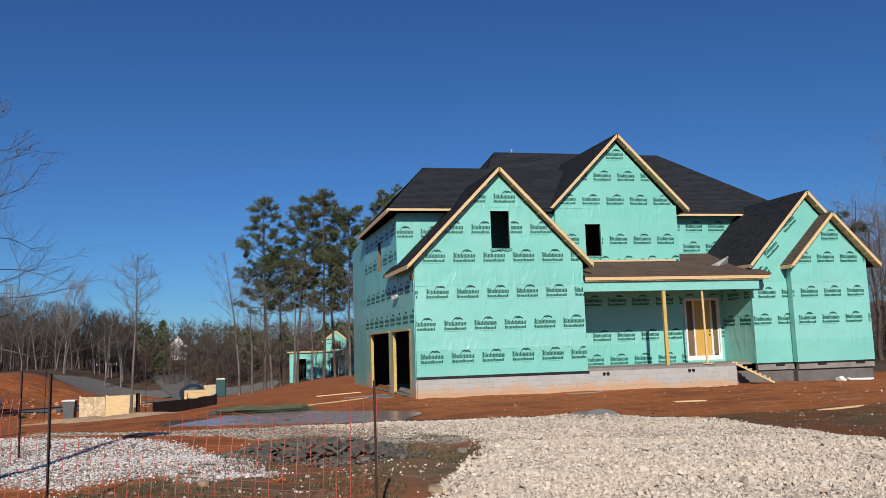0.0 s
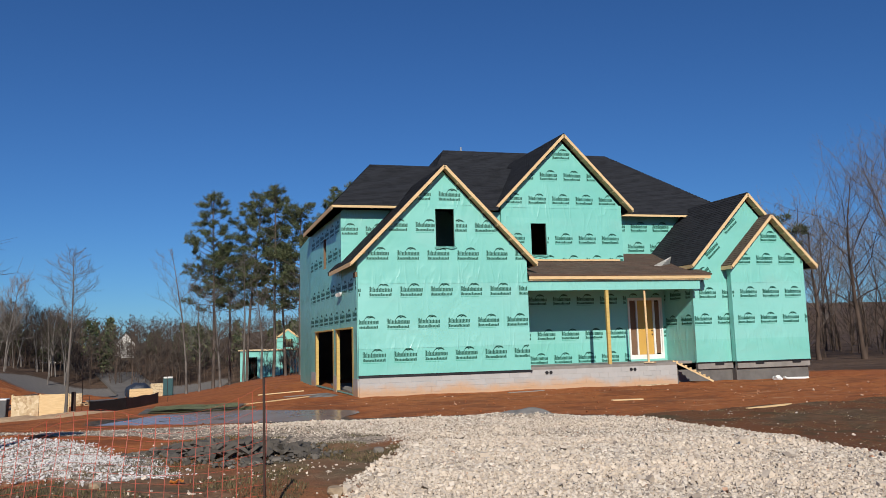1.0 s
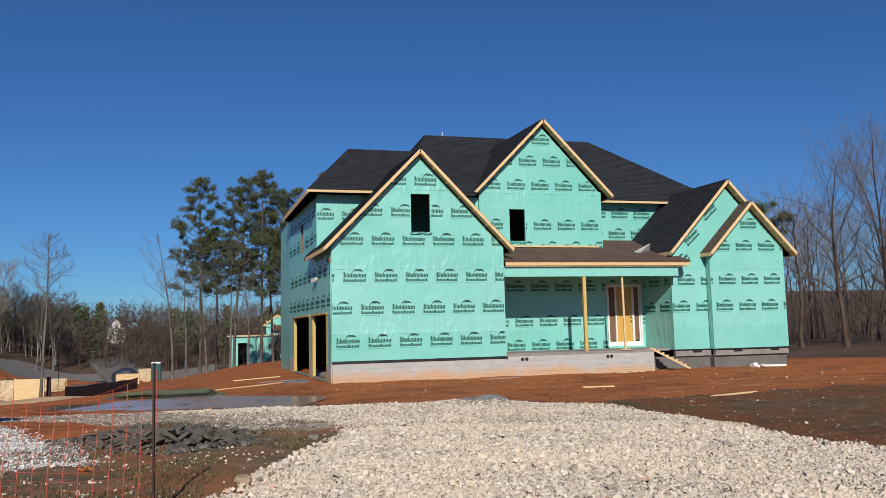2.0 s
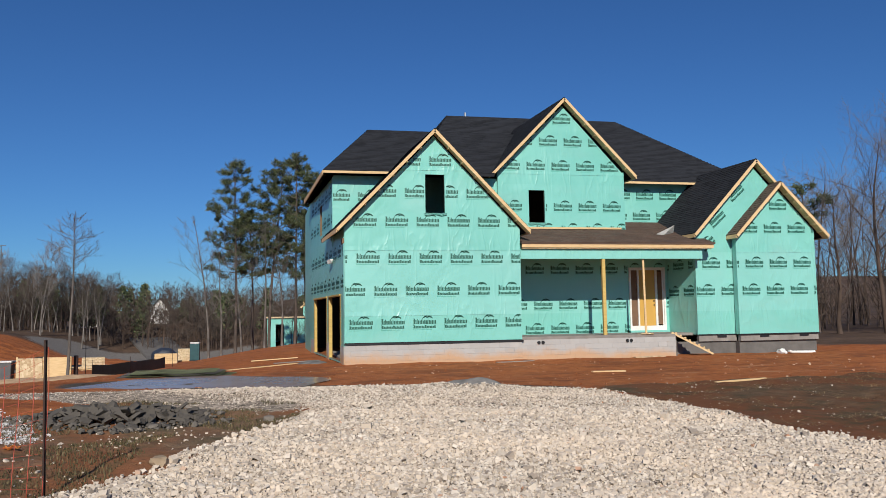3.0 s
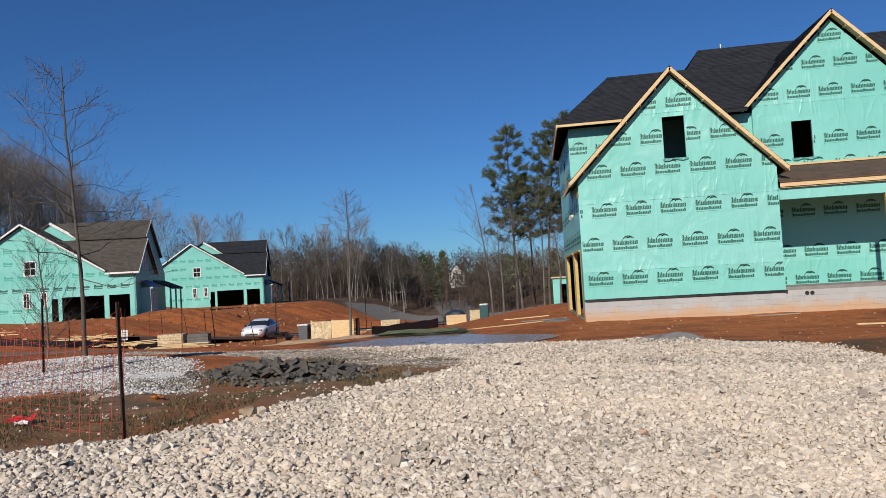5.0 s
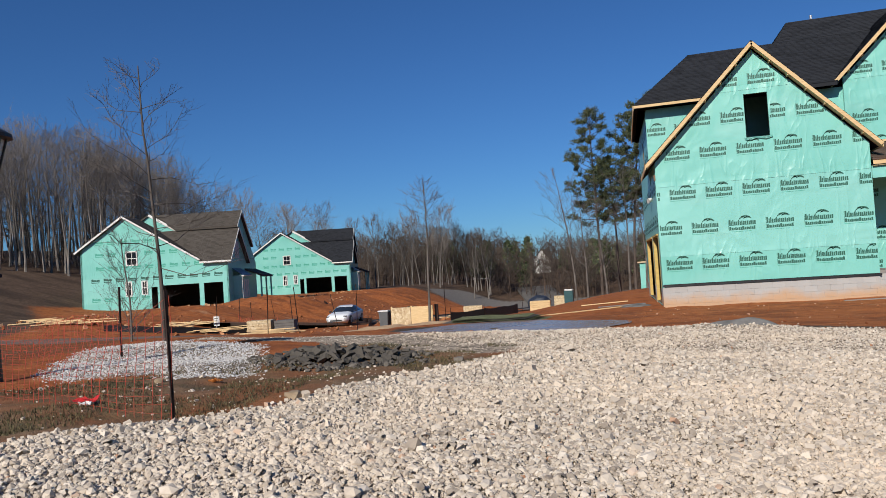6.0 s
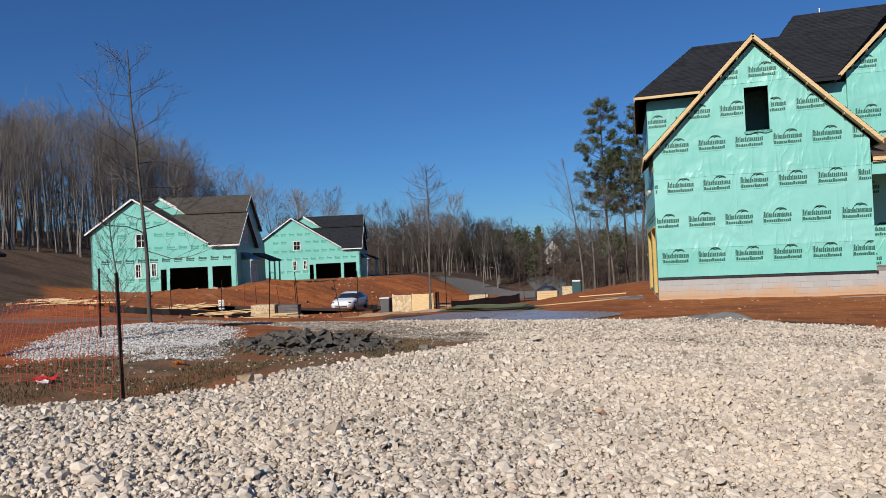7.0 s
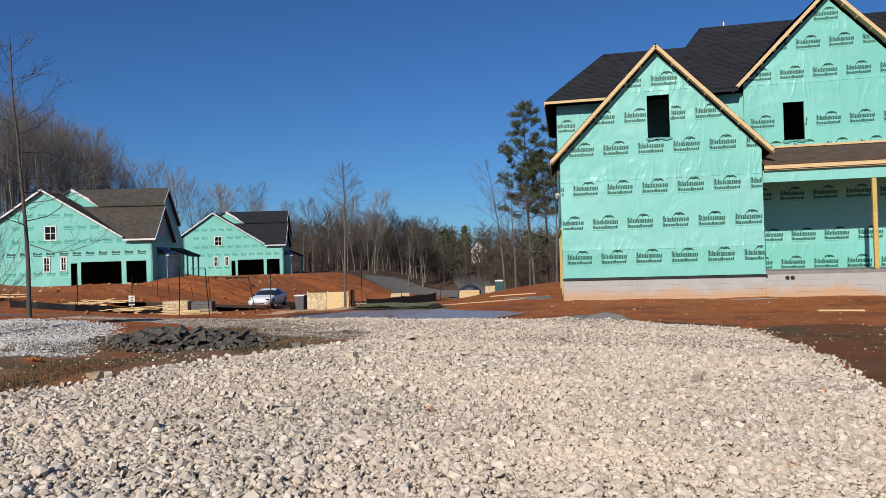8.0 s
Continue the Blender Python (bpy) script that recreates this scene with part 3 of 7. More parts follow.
# ---- the wrapped house ----
def build_house():
    house = empty("house", "two-storey house under construction in green house wrap with dark shingle roof", "house", "", (8.3, 32, -0.68))
    house.matrix_world = Matrix.Translation((0, 0, 0))
    front = Plane((4.82, 29.43), (11.75, 29.43))
    apex = 8.31 - 4.82
    out = [(0, 0.13), (6.93, 0.13), (6.93, 4.50), (apex, 8.12), (0, 4.50)]
    win = [(3.13, 3.91, 5.07, 6.60)]
    w = part("front_wall", wall_mesh(front, out, win), WRAP, house, "green house wrap stretched over sheathing")
    add_print(front, out, win, [(0.80, 0.62), (2.06, 0.35), (3.30, 0.90), (4.72, 0.80), (5.85, 0.35), (7.1, 0.10)], w)
    trim_window(w, front, win[0])
    sheet_edges(w, front, out, (1.12, 3.62, 6.75))
    part("membrane_strip", boxes((4.80, 11.80, 29.40, 29.45, 0.04, 0.115)), MEMBRANE, house)
    # side wall with the garage openings
    side = Plane((3.95, 40.0), (4.80, 29.60))
    L = side.len
    out = [(0, -0.66), (L, -0.66), (L, 4.45), (L - 2.88, 4.45), (L - 2.88, 7.0), (0, 7.0)]
    holes = [(1.2, 5.75, -0.6, 2.0), (6.35, 9.65, -0.6, 2.0), (3.55, 4.2, 4.85, 6.25)]
    w = part("side_wall", wall_mesh(side, out, holes), WRAP, house, "shaded house wrap over the garage openings")
    add_print(side, out, holes, [(2.4, 0.4), (3.6, 0.9), (5.2, 0.3), (6.3, 0.8)], w)
    for a, b, c, d in holes[:2]:
        bm = bmesh.new()
        for u in (a + 0.03, b - 0.03):
            beam(bm, side.at(u, c, -0.06), side.at(u, d, -0.06), 0.13, 0.26, side.d)
        beam(bm, side.at(a, d - 0.03, -0.10), side.at(b, d - 0.03, -0.10), 0.30, 0.06)
        part("garage_jamb", bm, LUMBER_YELLOW, w, "raw yellow lumber jambs")
    for a, b in ((-0.02, 1.2), (5.75, 6.35), (9.65, L + 0.01)):
        part("garage_pier", wall_mesh(side, [(a, -0.95), (b, -0.95), (b, 0.0), (a, 0.0)], (), 0.12), BLOCK, w, "bare block pier beside the garage opening").data.transform(Matrix.Translation(side.out * 0.012))
    bm = bmesh.new()
    for k in range(3):
        tube(bm, [side.at(7.2 + k * 0.25, 3.42 + 0.02 * k, 0.03), side.at(7.25 + k * 0.25, 3.40, 0.14)], [0.05, 0.09], 10)
    part("flood_lamp", bm, WHITE, w, "white twin wall lamp")
    # upper storey
    up = Plane((4.55, 32.3), (11.7, 32.3))
    w = part("upper_wall_wing", wall_mesh(up, [(0, 4.0), (7.15, 4.0), (7.15, 7.0), (0, 7.0)]), WRAP, house)
    add_print(up, [(0, 4.0), (2.1, 4.0), (2.1, 7.0), (0, 7.0)], [], [(6.1, 0.3)], w)
    g2 = Plane((11.65, 32.12), (17.52, 32.12))
    a2 = 14.68 - 11.65
    out = [(0, 4.4), (5.87, 4.4), (5.87, 7.25), (a2, 10.30), (0, 7.25)]
    win = [(1.38, 2.12, 5.06, 6.50)]
    w = part("gable_wall", wall_mesh(g2, out, win), WRAP, house, "green wrapped gable above the porch")
    trim_window(w, g2, win[0])
    add_print(g2, out, win, [(4.75, 1.0), (5.75, 0.66), (7.55, 0.6), (8.65, 0.05), (9.65, 0.7)], w, 1.15, 0.95)
    sheet_edges(w, g2, out, (7.2,))
    porch = Plane((11.6, 32.3), (19.9, 32.3))
    out = [(0, -0.6), (8.3, -0.6), (8.3, 4.5), (0, 4.5)]
    holes = [(6.07, 7.81, 0.3, 3.1)]
    w = part("porch_wall", wall_mesh(porch, out, holes), WRAP, house)
    add_print(porch, out, holes, [(0.40, 0.5), (1.45, 0.9), (3.0, 0.55)], w, 1.15, 0.95)
    upper = Plane((17.4, 34.2), (23.5, 34.2))
    out = [(0, 4.0), (6.1, 4.0), (6.1, 7.4), (0, 7.4)]
    w = part("upper_wall_main", wall_mesh(upper, out), WRAP, house)
    add_print(upper, out, [], [(5.65, 0.75), (6.65, 0.95)], w, 1.2, 1.0)
    g2r = Plane((17.52, 32.28), (17.52, 34.3))
    part("gable_return_wall", wall_mesh(g2r, [(0, 4.4), (g2r.len, 4.4), (g2r.len, 7.3), (0, 7.3)]), WRAP, house)
    # one-storey wing
    g3 = Plane((19.72, 30.13), (25.25, 30.13))
    a3 = 22.63 - 19.72
    out = [(0, 0.13), (5.53, 0.13), (5.53, 4.45), (a3, 7.40), (0, 4.30)]
    w = part("wing_wall", wall_mesh(g3, out), WRAP, house)
    add_print(g3, [(0, 0.13), (2.0, 0.13), (2.0, 3.6), (0, 3.6)], [], [(1.95, 0.45), (3.1, 0.75)], w, 1.15, 0.95)
    add_print(g3, [(0, 3.62), (2.6, 3.62), (3.6, 6.3), (a3, 7.35), (0, 4.30)], [], [(3.95, 0.6), (5.05, 1.15), (6.2, 2.1)], w, 1.6, 0.95, radians(42), False)
    g4 = Plane((21.45, 29.78), (25.25, 29.78))
    a4 = 23.5 - 21.45
    out = [(0, 0.13), (3.8, 0.13), (3.8, 4.55), (a4, 6.40), (0, 4.30)]
    w = part("projecting_wall", wall_mesh(g4, out, (), 0.30), WRAP, house)
    add_print(g4, out, [], [(1.95, 0.65), (3.1, 0.85), (4.6, 0.65), (5.6, 0.95)], w, 1.15, 0.95)
    sheet_edges(w, g4, out, (3.58,))
    rside = Plane((25.25, 30.1), (25.25, 38.0))
    part("wing_side_wall", wall_mesh(rside, [(0, 0.1), (rside.len, 0.1), (rside.len, 4.4), (0, 4.4)]), WRAP, house)
    ret = Plane((19.57, 32.3), (19.72, 30.30))
    out = [(0, 0.13), (ret.len, 0.13), (ret.len, 4.3), (0, 4.3)]
    w = part("porch_return_wall", wall_mesh(ret, out), WRAP, house)
    add_print(ret, out, [], [(1.95, 0.5), (3.1, 0.9)], w, 1.15, 0.9)
    g1r = Plane((11.75, 29.60), (11.75, 32.3))
    part("garage_return_wall", wall_mesh(g1r, [(0, 0.13), (g1r.len, 0.13), (g1r.len, 4.4), (0, 4.4)]), WRAP, house)
    back = Plane((25.25, 45.8), (3.8, 45.8))
    part("back_wall", wall_mesh(back, [(0, -0.9), (back.len, -0.9), (back.len, 7.0), (0, 7.0)]), WRAP, house)
    rb = Plane((23.5, 34.36), (23.5, 45.8))
    part("main_side_wall", wall_mesh(rb, [(0, -0.9), (rb.len, -0.9), (rb.len, 7.0), (0, 7.0)]), WRAP, house)
    lb = Plane((3.8, 45.8), (3.95, 40.0))
    part("rear_side_wall", wall_mesh(lb, [(0, -0.9), (lb.len, -0.9), (lb.len, 7.0), (0, 7.0)]), WRAP, house)
    part("floor_slab", boxes((4.9, 11.6, 29.6, 39.9, -0.75, -0.62), (11.5, 25.1, 32.4, 45.6, -0.1, 0.1)), CONCRETE, house)
    # unseen wall, added so no sky or sun shows through the gable window
    part("partition", boxes((11.75, 17.45, 38.0, 38.1, 4.1, 7.6)), DIM_FRAMING, house, "added inner wall that keeps the gable window dark")
    part("upper_floor", boxes((4.75, 11.6, 29.6, 39.9, 3.9, 4.1), (11.7, 23.4, 32.5, 45.6, 3.9, 4.1)), DIM_FRAMING, house)

    # roofs: deck, shingles, boards
    def roof(name, pts, mat=SHINGLE, thick=0.14, shingle=True, seed=3, label=""):
        r = part(name, slab(pts, thick), UNDERLAY if not shingle else mat, house, label)
        if shingle:
            shingled("shingles", pts, mat, r, seed=seed)
        return r

    ez, ey = 7.12, 31.70
    roof("wing_roof_front", [(4.15, ey, ez), (11.38, ey, ez), (13.75, 36.0, 9.88), (6.45, 36.0, 9.88)], seed=1, label="dark charcoal shingled hip roof")
    roof("wing_roof_side", [(3.62, 40.3, ez), (4.15, ey, ez), (6.45, 36.0, 9.88)], seed=2)
    roof("wing_roof_back", [(14.2, 40.3, ez), (3.62, 40.3, ez), (6.45, 36.0, 9.88), (14.2, 36.0, 9.88)], seed=3)
    mz, my, rz, ry = 7.28, 33.65, 11.5, 39.0
    sl = (rz - mz) / (ry - my)
    roof("main_roof_front", [(8.2, my, mz), (25.1, my, mz), (20.3, ry, rz), (10.9, ry, rz)], seed=4, label="dark charcoal shingled main roof")
    roof("main_roof_left", [(7.3, 46.2, mz), (8.2, my, mz), (10.9, ry, rz)], seed=5)
    roof("main_roof_right", [(25.1, my, mz), (25.1, 46.2, mz), (20.3, ry, rz)], seed=6)
    roof("main_roof_back", [(25.1, 46.2, mz), (7.3, 46.2, mz), (10.9, ry, rz), (20.3, ry, rz)], seed=7)

    def gable(name, xl, xa, xr, ze, za, y0, y1, seed, mat_l=SHINGLE, mat_r=SHINGLE):
        sk = -0.075 * (y1 - y0)
        roof(name + "_left", [(xl + sk, y1, ze), (xl, y0, ze), (xa, y0, za), (xa + sk, y1, za)], mat_l, seed=seed)
        roof(name + "_right", [(xr, y0, ze), (xr + sk, y1, ze), (xa + sk, y1, za), (xa, y0, za)], mat_r, seed=seed + 1)
        for (xa0, z0), (xb0, z1) in (((xl, ze), (xa, za)), ((xr, ze), (xa, za))):
            bm = bmesh.new()
            beam(bm, (xa0, y0 - 0.022, z0 - 0.10), (xb0, y0 - 0.022, z1 - 0.10), 0.04, 0.12)
            part("rake_board", bm, LUMBER, house, "raw pine rake board")
        for x, sg in ((xl, -1), (xr, 1)):
            bm = bmesh.new()
            ye = min(y1, 33.5)
            beam(bm, (x + 0.015 * sg, y0, ze - 0.11), (x + 0.015 * sg - 0.075 * (ye - y0), ye, ze - 0.11), 0.03, 0.16)
            part("eave_board", bm, LUMBER, house)
        # boarded underside of the overhang with its lookouts
        n = 7
        for x, sg in ((xl, 1), (xr, -1)):
            under = [(x + 0.02 * sg, y0 + 0.002, ze - 0.16), (xa, y0 + 0.002, za - 0.16), (xa, y0 + 0.34, za - 0.16), (x + 0.02 * sg, y0 + 0.34, ze - 0.16)]
            part("soffit_board", slab(under, 0.012), LUMBER, house)
            for k in range(1, n):
                f = k / n
                xx, zz = x + (xa - x) * f, ze + (za - ze) * f - 0.215
                part("lookout", boxes((xx - 0.02, xx + 0.02, y0 + 0.01, y0 + 0.33, zz - 0.03, zz + 0.03)), LUMBER, house)

    gable("garage_gable", 4.52, 8.31, 12.07, 4.46, 8.37, 29.10, 33.9, 11)
    gable("porch_gable", 11.35, 14.68, 17.95, 7.22, 10.62, 31.78, 38.2, 13)
    gable("wing_gable", 19.58, 22.63, 25.68, 4.42, 7.68, 29.80, 34.6, 15)
    gable("small_gable", 21.30, 23.5, 25.70, 4.36, 6.65, 29.42, 30.6, 17, UNDERLAY, SHINGLE)
    part("wing_eave_board", boxes((4.15, 7.4, ey - 0.03, ey, ez - 0.13, ez - 0.03)), LUMBER, house, "raw pine fascia board")
    part("main_eave_board", boxes((17.6, 25.1, my - 0.03, my, mz - 0.13, mz - 0.03)), LUMBER, house, "raw pine fascia board")
    bm = bmesh.new()
    beam(bm, (4.13, ey, ez - 0.11), (3.60, 40.3, ez - 0.11), 0.03, 0.19)
    part("side_eave_board", bm, LUMBER, house)
    bm = bmesh.new()
    for p in ([(3.75, 40.2, ez - 0.2), (4.3, 31.9, ez - 0.2), (4.6, 31.9, ez - 0.2), (4.05, 40.2, ez - 0.2)],):
        bm.faces.new([bm.verts.new(q) for q in p])
    bmesh.ops.solidify(bm, geom=bm.faces[:], thickness=0.02)
    part("soffit", bm, OSB, house)
    tubebm = tube(bmesh.new(), [(12.05, 39.6, 11.1), (12.05, 39.6, 11.85)], 0.06, 10)
    part("vent_pipe", tubebm, GALV, house, "metal vent pipe on the ridge")

    # porch
    roof("porch_roof", [(11.78, 29.30, 3.95), (20.2, 29.30, 3.95), (20.2, 32.2, 4.80), (20.2, 34.15, 5.37), (17.55, 34.15, 5.37), (17.55, 32.2, 4.80), (11.78, 32.2, 4.80)], UNDERLAY, 0.06, True, 21, "brown felted porch roof")
    part("porch_fascia", boxes((11.80, 20.15, 29.34, 29.38, 3.74, 3.90)), LUMBER, house, "raw pine porch fascia")
    part("porch_soffit", boxes((11.80, 20.10, 29.385, 29.50, 3.70, 3.72)), OSB, house, "raw board under the porch eave")
    part("ledger_board", boxes((12.2, 17.3, 32.04, 32.10, 4.79, 4.87)), LUMBER, house, "pine strip where porch roof meets gable")
    part("porch_beam", boxes((11.78, 19.70, 29.50, 29.75, 3.30, 3.70)), WRAP, house, "wrapped porch beam")
    part("porch_ceiling", boxes((11.8, 19.7, 29.75, 32.25, 3.66, 3.70)), OSB, house)
    part("porch_post", bevelled(boxes((15.23, 15.37, 29.52, 29.66, 0.22, 3.32))), LUMBER_YELLOW, house, "yellow treated porch post")
    bm = bmesh.new()
    beam(bm, (17.10, 29.62, 0.25), (17.07, 29.62, 3.32), 0.045, 0.08)
    part("prop", bm, LUMBER, house, "thin temporary timber prop")
    part("prop_foot", boxes((16.8, 17.35, 29.45, 29.8, 0.215, 0.26)), OSB, house)
    part("porch_slab", boxes((11.75, 18.35, 29.50, 32.25, 0.10, 0.215), (18.35, 19.7, 30.5, 32.25, 0.10, 0.212)), CONCRETE, house, "grey concrete porch slab")
    part("garage_footing", boxes((4.86, 11.72, 29.443, 29.62, -0.9, 0.028)), MORTAR, house)
    part("porch_footing", boxes((11.77, 18.32, 29.508, 29.70, -0.9, 0.098)), MORTAR, house)
    part("wing_band", boxes((19.75, 21.5, 30.12, 30.3, -0.16, 0.10), (21.5, 25.22, 29.80, 30.0, -0.16, 0.10)), CONCRETE, house, "pale concrete band under the wrap")
    part("wing_footing", boxes((18.4, 21.5, 30.22, 30.4, -0.9, -0.16), (21.5, 25.2, 29.92, 38.0, -0.9, -0.16), (18.3, 18.5, 29.7, 32, -0.9, 0.1)), PARGE, house, "dark coated foundation wall")
    part("wing_membrane", boxes((19.74, 21.48, 30.09, 30.14, 0.09, 0.14), (21.46, 25.25, 29.74, 29.79, 0.09, 0.14)), MEMBRANE, house)
    for x, y in ((20.6, 30.1), (22.4, 29.78), (24.3, 29.78)):
        part("foundation_vent", boxes((x, x + 0.42, y - 0.02, y + 0.02, 0.0, 0.10)), BLACK, house)
    for x in (12.45, 16.2):
        bm = bmesh.new()
        for k in (0, 0.17):
            tube(bm, [(x + k, 29.47, -0.02), (x + k, 29.6, -0.02)], 0.07, 8)
        part("pipe_sleeve", bm, BLACK, house)
    # entrance
    door = part("front_door_frame", boxes((17.67, 17.75, 32.24, 32.42, 0.3, 3.1), (19.33, 19.41, 32.24, 32.42, 0.3, 3.1), (17.75, 19.33, 32.24, 32.42, 2.98, 3.1), (17.75, 19.33, 32.24, 32.42, 0.3, 0.5), (18.06, 18.13, 32.24, 32.42, 0.5, 2.98), (18.91, 18.98, 32.24, 32.42, 0.5, 2.98)), WHITE, house, "white door frame with two side lights")
    part("door_leaf", bevelled(boxes((18.13, 18.91, 32.28, 32.33, 0.5, 2.98)), 0.006), DOOR_WOOD, door, "ochre primed door leaf")
    for z in (1.42, 1.6):
        part("door_lock", tube(bmesh.new(), [(18.84, 32.23, z), (18.84, 32.29, z)], 0.03, 10), BLACK, door)
    part("side_light_board", boxes((17.75, 18.06, 32.31, 32.34, 0.5, 2.98)), plain("brown_board", (0.20, 0.11, 0.06), (0.13, 0.07, 0.04), 2), door)
    part("side_light_panel", boxes((19.04, 19.27, 32.31, 32.34, 0.56, 2.92)), bpy.data.materials["brown_board"], door)
    part("side_light_rim", boxes((18.98, 19.04, 32.30, 32.35, 0.5, 2.98), (19.27, 19.33, 32.30, 32.35, 0.5, 2.98)), WHITE, door)
    part("threshold", boxes((17.6, 19.45, 32.1, 32.3, 0.215, 0.30)), WRAP, door)
    return house


def trim_window(parent, pl, hole):
    """Loose wrap folded round a bare opening."""
    a, b, c, d = hole
    bm = bmesh.new()
    for p, q in (((a, c), (b, c)), ((a, d), (b, d)), ((a, c), (a, d)), ((b, c), (b, d))):
        up = (0, 0, 1) if p[1] == q[1] else tuple(pl.d)
        beam(bm, pl.at(*p, -0.04), pl.at(*q, -0.04), 0.10, 0.012, up)
    bm2 = bmesh.new()
    n = 8
    row0 = [bm2.verts.new(pl.at(a - 0.06 + (b - a + 0.12) * i / n, c + 0.01, 0.02)) for i in range(n + 1)]
    row1 = [bm2.verts.new(pl.at(a - 0.03 + (b - a + 0.1) * i / n, c - 0.07 - 0.03 * math.sin(i * 1.3), 0.06)) for i in range(n + 1)]
    for i in range(n):
        bm2.faces.new((row0[i], row0[i + 1], row1[i + 1], row1[i]))
    bmesh.ops.solidify(bm2, geom=bm2.faces[:], thickness=0.004)
    part("window_opening", bm, WRAP, parent, "bare window opening, no glass yet")
    part("wrap_flap", bm2, WRAP, parent)


def sheet_edges(parent, pl, outline, zs):
    """The laps of the wrap's rolls: a lip along each level."""
    us = [p[0] for p in outline]
    for z in zs:
        n = 40
        hits = [min(us) + (max(us) - min(us)) * k / n for k in range(n + 1)]
        hits = [u for u in hits if inside(outline, min(max(u, min(us) + 0.01), max(us) - 0.01), z)]
        bm = bmesh.new()
        a = [bm.verts.new(pl.at(u, z + 0.02 * noise.noise(Vector((u * 0.7, z, 1))), 0.010 + 0.006 * noise.noise(Vector((u * 2, z, 5))))) for u in hits]
        b = [bm.verts.new(pl.at(u, z + 0.16, 0.003)) for u in hits]
        for i in range(len(a) - 1):
            bm.faces.new((a[i], a[i + 1], b[i + 1], b[i]))
        part("wrap_lap", bm, WRAP, parent)


HOUSE = build_house()


# ---- foundation blocks, one by one ----
def build_blocks():
    me = {}

    def block(parent, x, y, z, w):
        key = round(w, 2)
        if key not in me:
            bm = bevelled(boxes((0.0015, w - 0.0015, 0, 0.10, 0.0015, 0.2015)), 0.003)
            me[key] = bpy.data.meshes.new("brick")
            bm.to_mesh(me[key])
            bm.free()
            me[key].materials.append(BLOCK)
        ob = new("concrete_block", me[key])
        ob.parent = parent
        ob.location = (x, y + random.uniform(-0.003, 0.003), z)

    foot = {c.name: c for c in HOUSE.children}
    for name, x0, x1, y, top in (("garage_footing", 4.83, 11.75, 29.435, 0.03), ("porch_footing", 11.76, 18.34, 29.50, 0.10)):
        for k in range(4):
            z = top - 0.203 * (k + 1)
            x = x0
            first = 0.2 if k % 2 else 0.4
            while x < x1 - 0.05:
                w = min(first, x1 - x)
                block(foot[name], x, y, z, w)
                x += w
                first = 0.4


build_blocks()


# ---- loose stone ----
def ico():
    g = (1 + 5 ** 0.5) / 2
    v = np.array([(-1, g, 0), (1, g, 0), (-1, -g, 0), (1, -g, 0), (0, -1, g), (0, 1, g), (0, -1, -g), (0, 1, -g), (g, 0, -1), (g, 0, 1), (-g, 0, -1), (-g, 0, 1)]) / math.hypot(1, g)
    f = np.array([(0, 11, 5), (0, 5, 1), (0, 1, 7), (0, 7, 10), (0, 10, 11), (1, 5, 9), (5, 11, 4), (11, 10, 2), (10, 7, 6), (7, 1, 8), (3, 9, 4), (3, 4, 2), (3, 2, 6), (3, 6, 8), (3, 8, 9), (4, 9, 5), (2, 4, 11), (6, 2, 10), (8, 6, 7), (9, 8, 1)])
    return v, f


ICO_V, ICO_F = ico()
ICO_F = ICO_F[ICO_V[ICO_F][:, :, 2].mean(1) > -0.42]
CUBE_V = np.array([(i, j, k) for i in (-0.62, 0.62) for j in (-0.62, 0.62) for k in (-0.62, 0.62)])
CUBE_F = np.array([(0, 1, 3), (0, 3, 2), (4, 6, 7), (4, 7, 5), (0, 4, 5), (0, 5, 1), (2, 3, 7), (2, 7, 6), (1, 5, 7), (1, 7, 3)])


OCT_V = np.array([(0.62, 0.25, 0.1), (-0.66, -0.2, 0), (0.15, 0.66, -0.1), (-0.2, -0.64, 0.1), (0.1, -0.1, 0.6), (-0.1, 0.1, -0.6)])
OCT_F = np.array([(0, 2, 4), (2, 1, 4), (1, 3, 4), (3, 0, 4), (2, 0, 5), (1, 2, 5), (3, 1, 5), (0, 3, 5)])


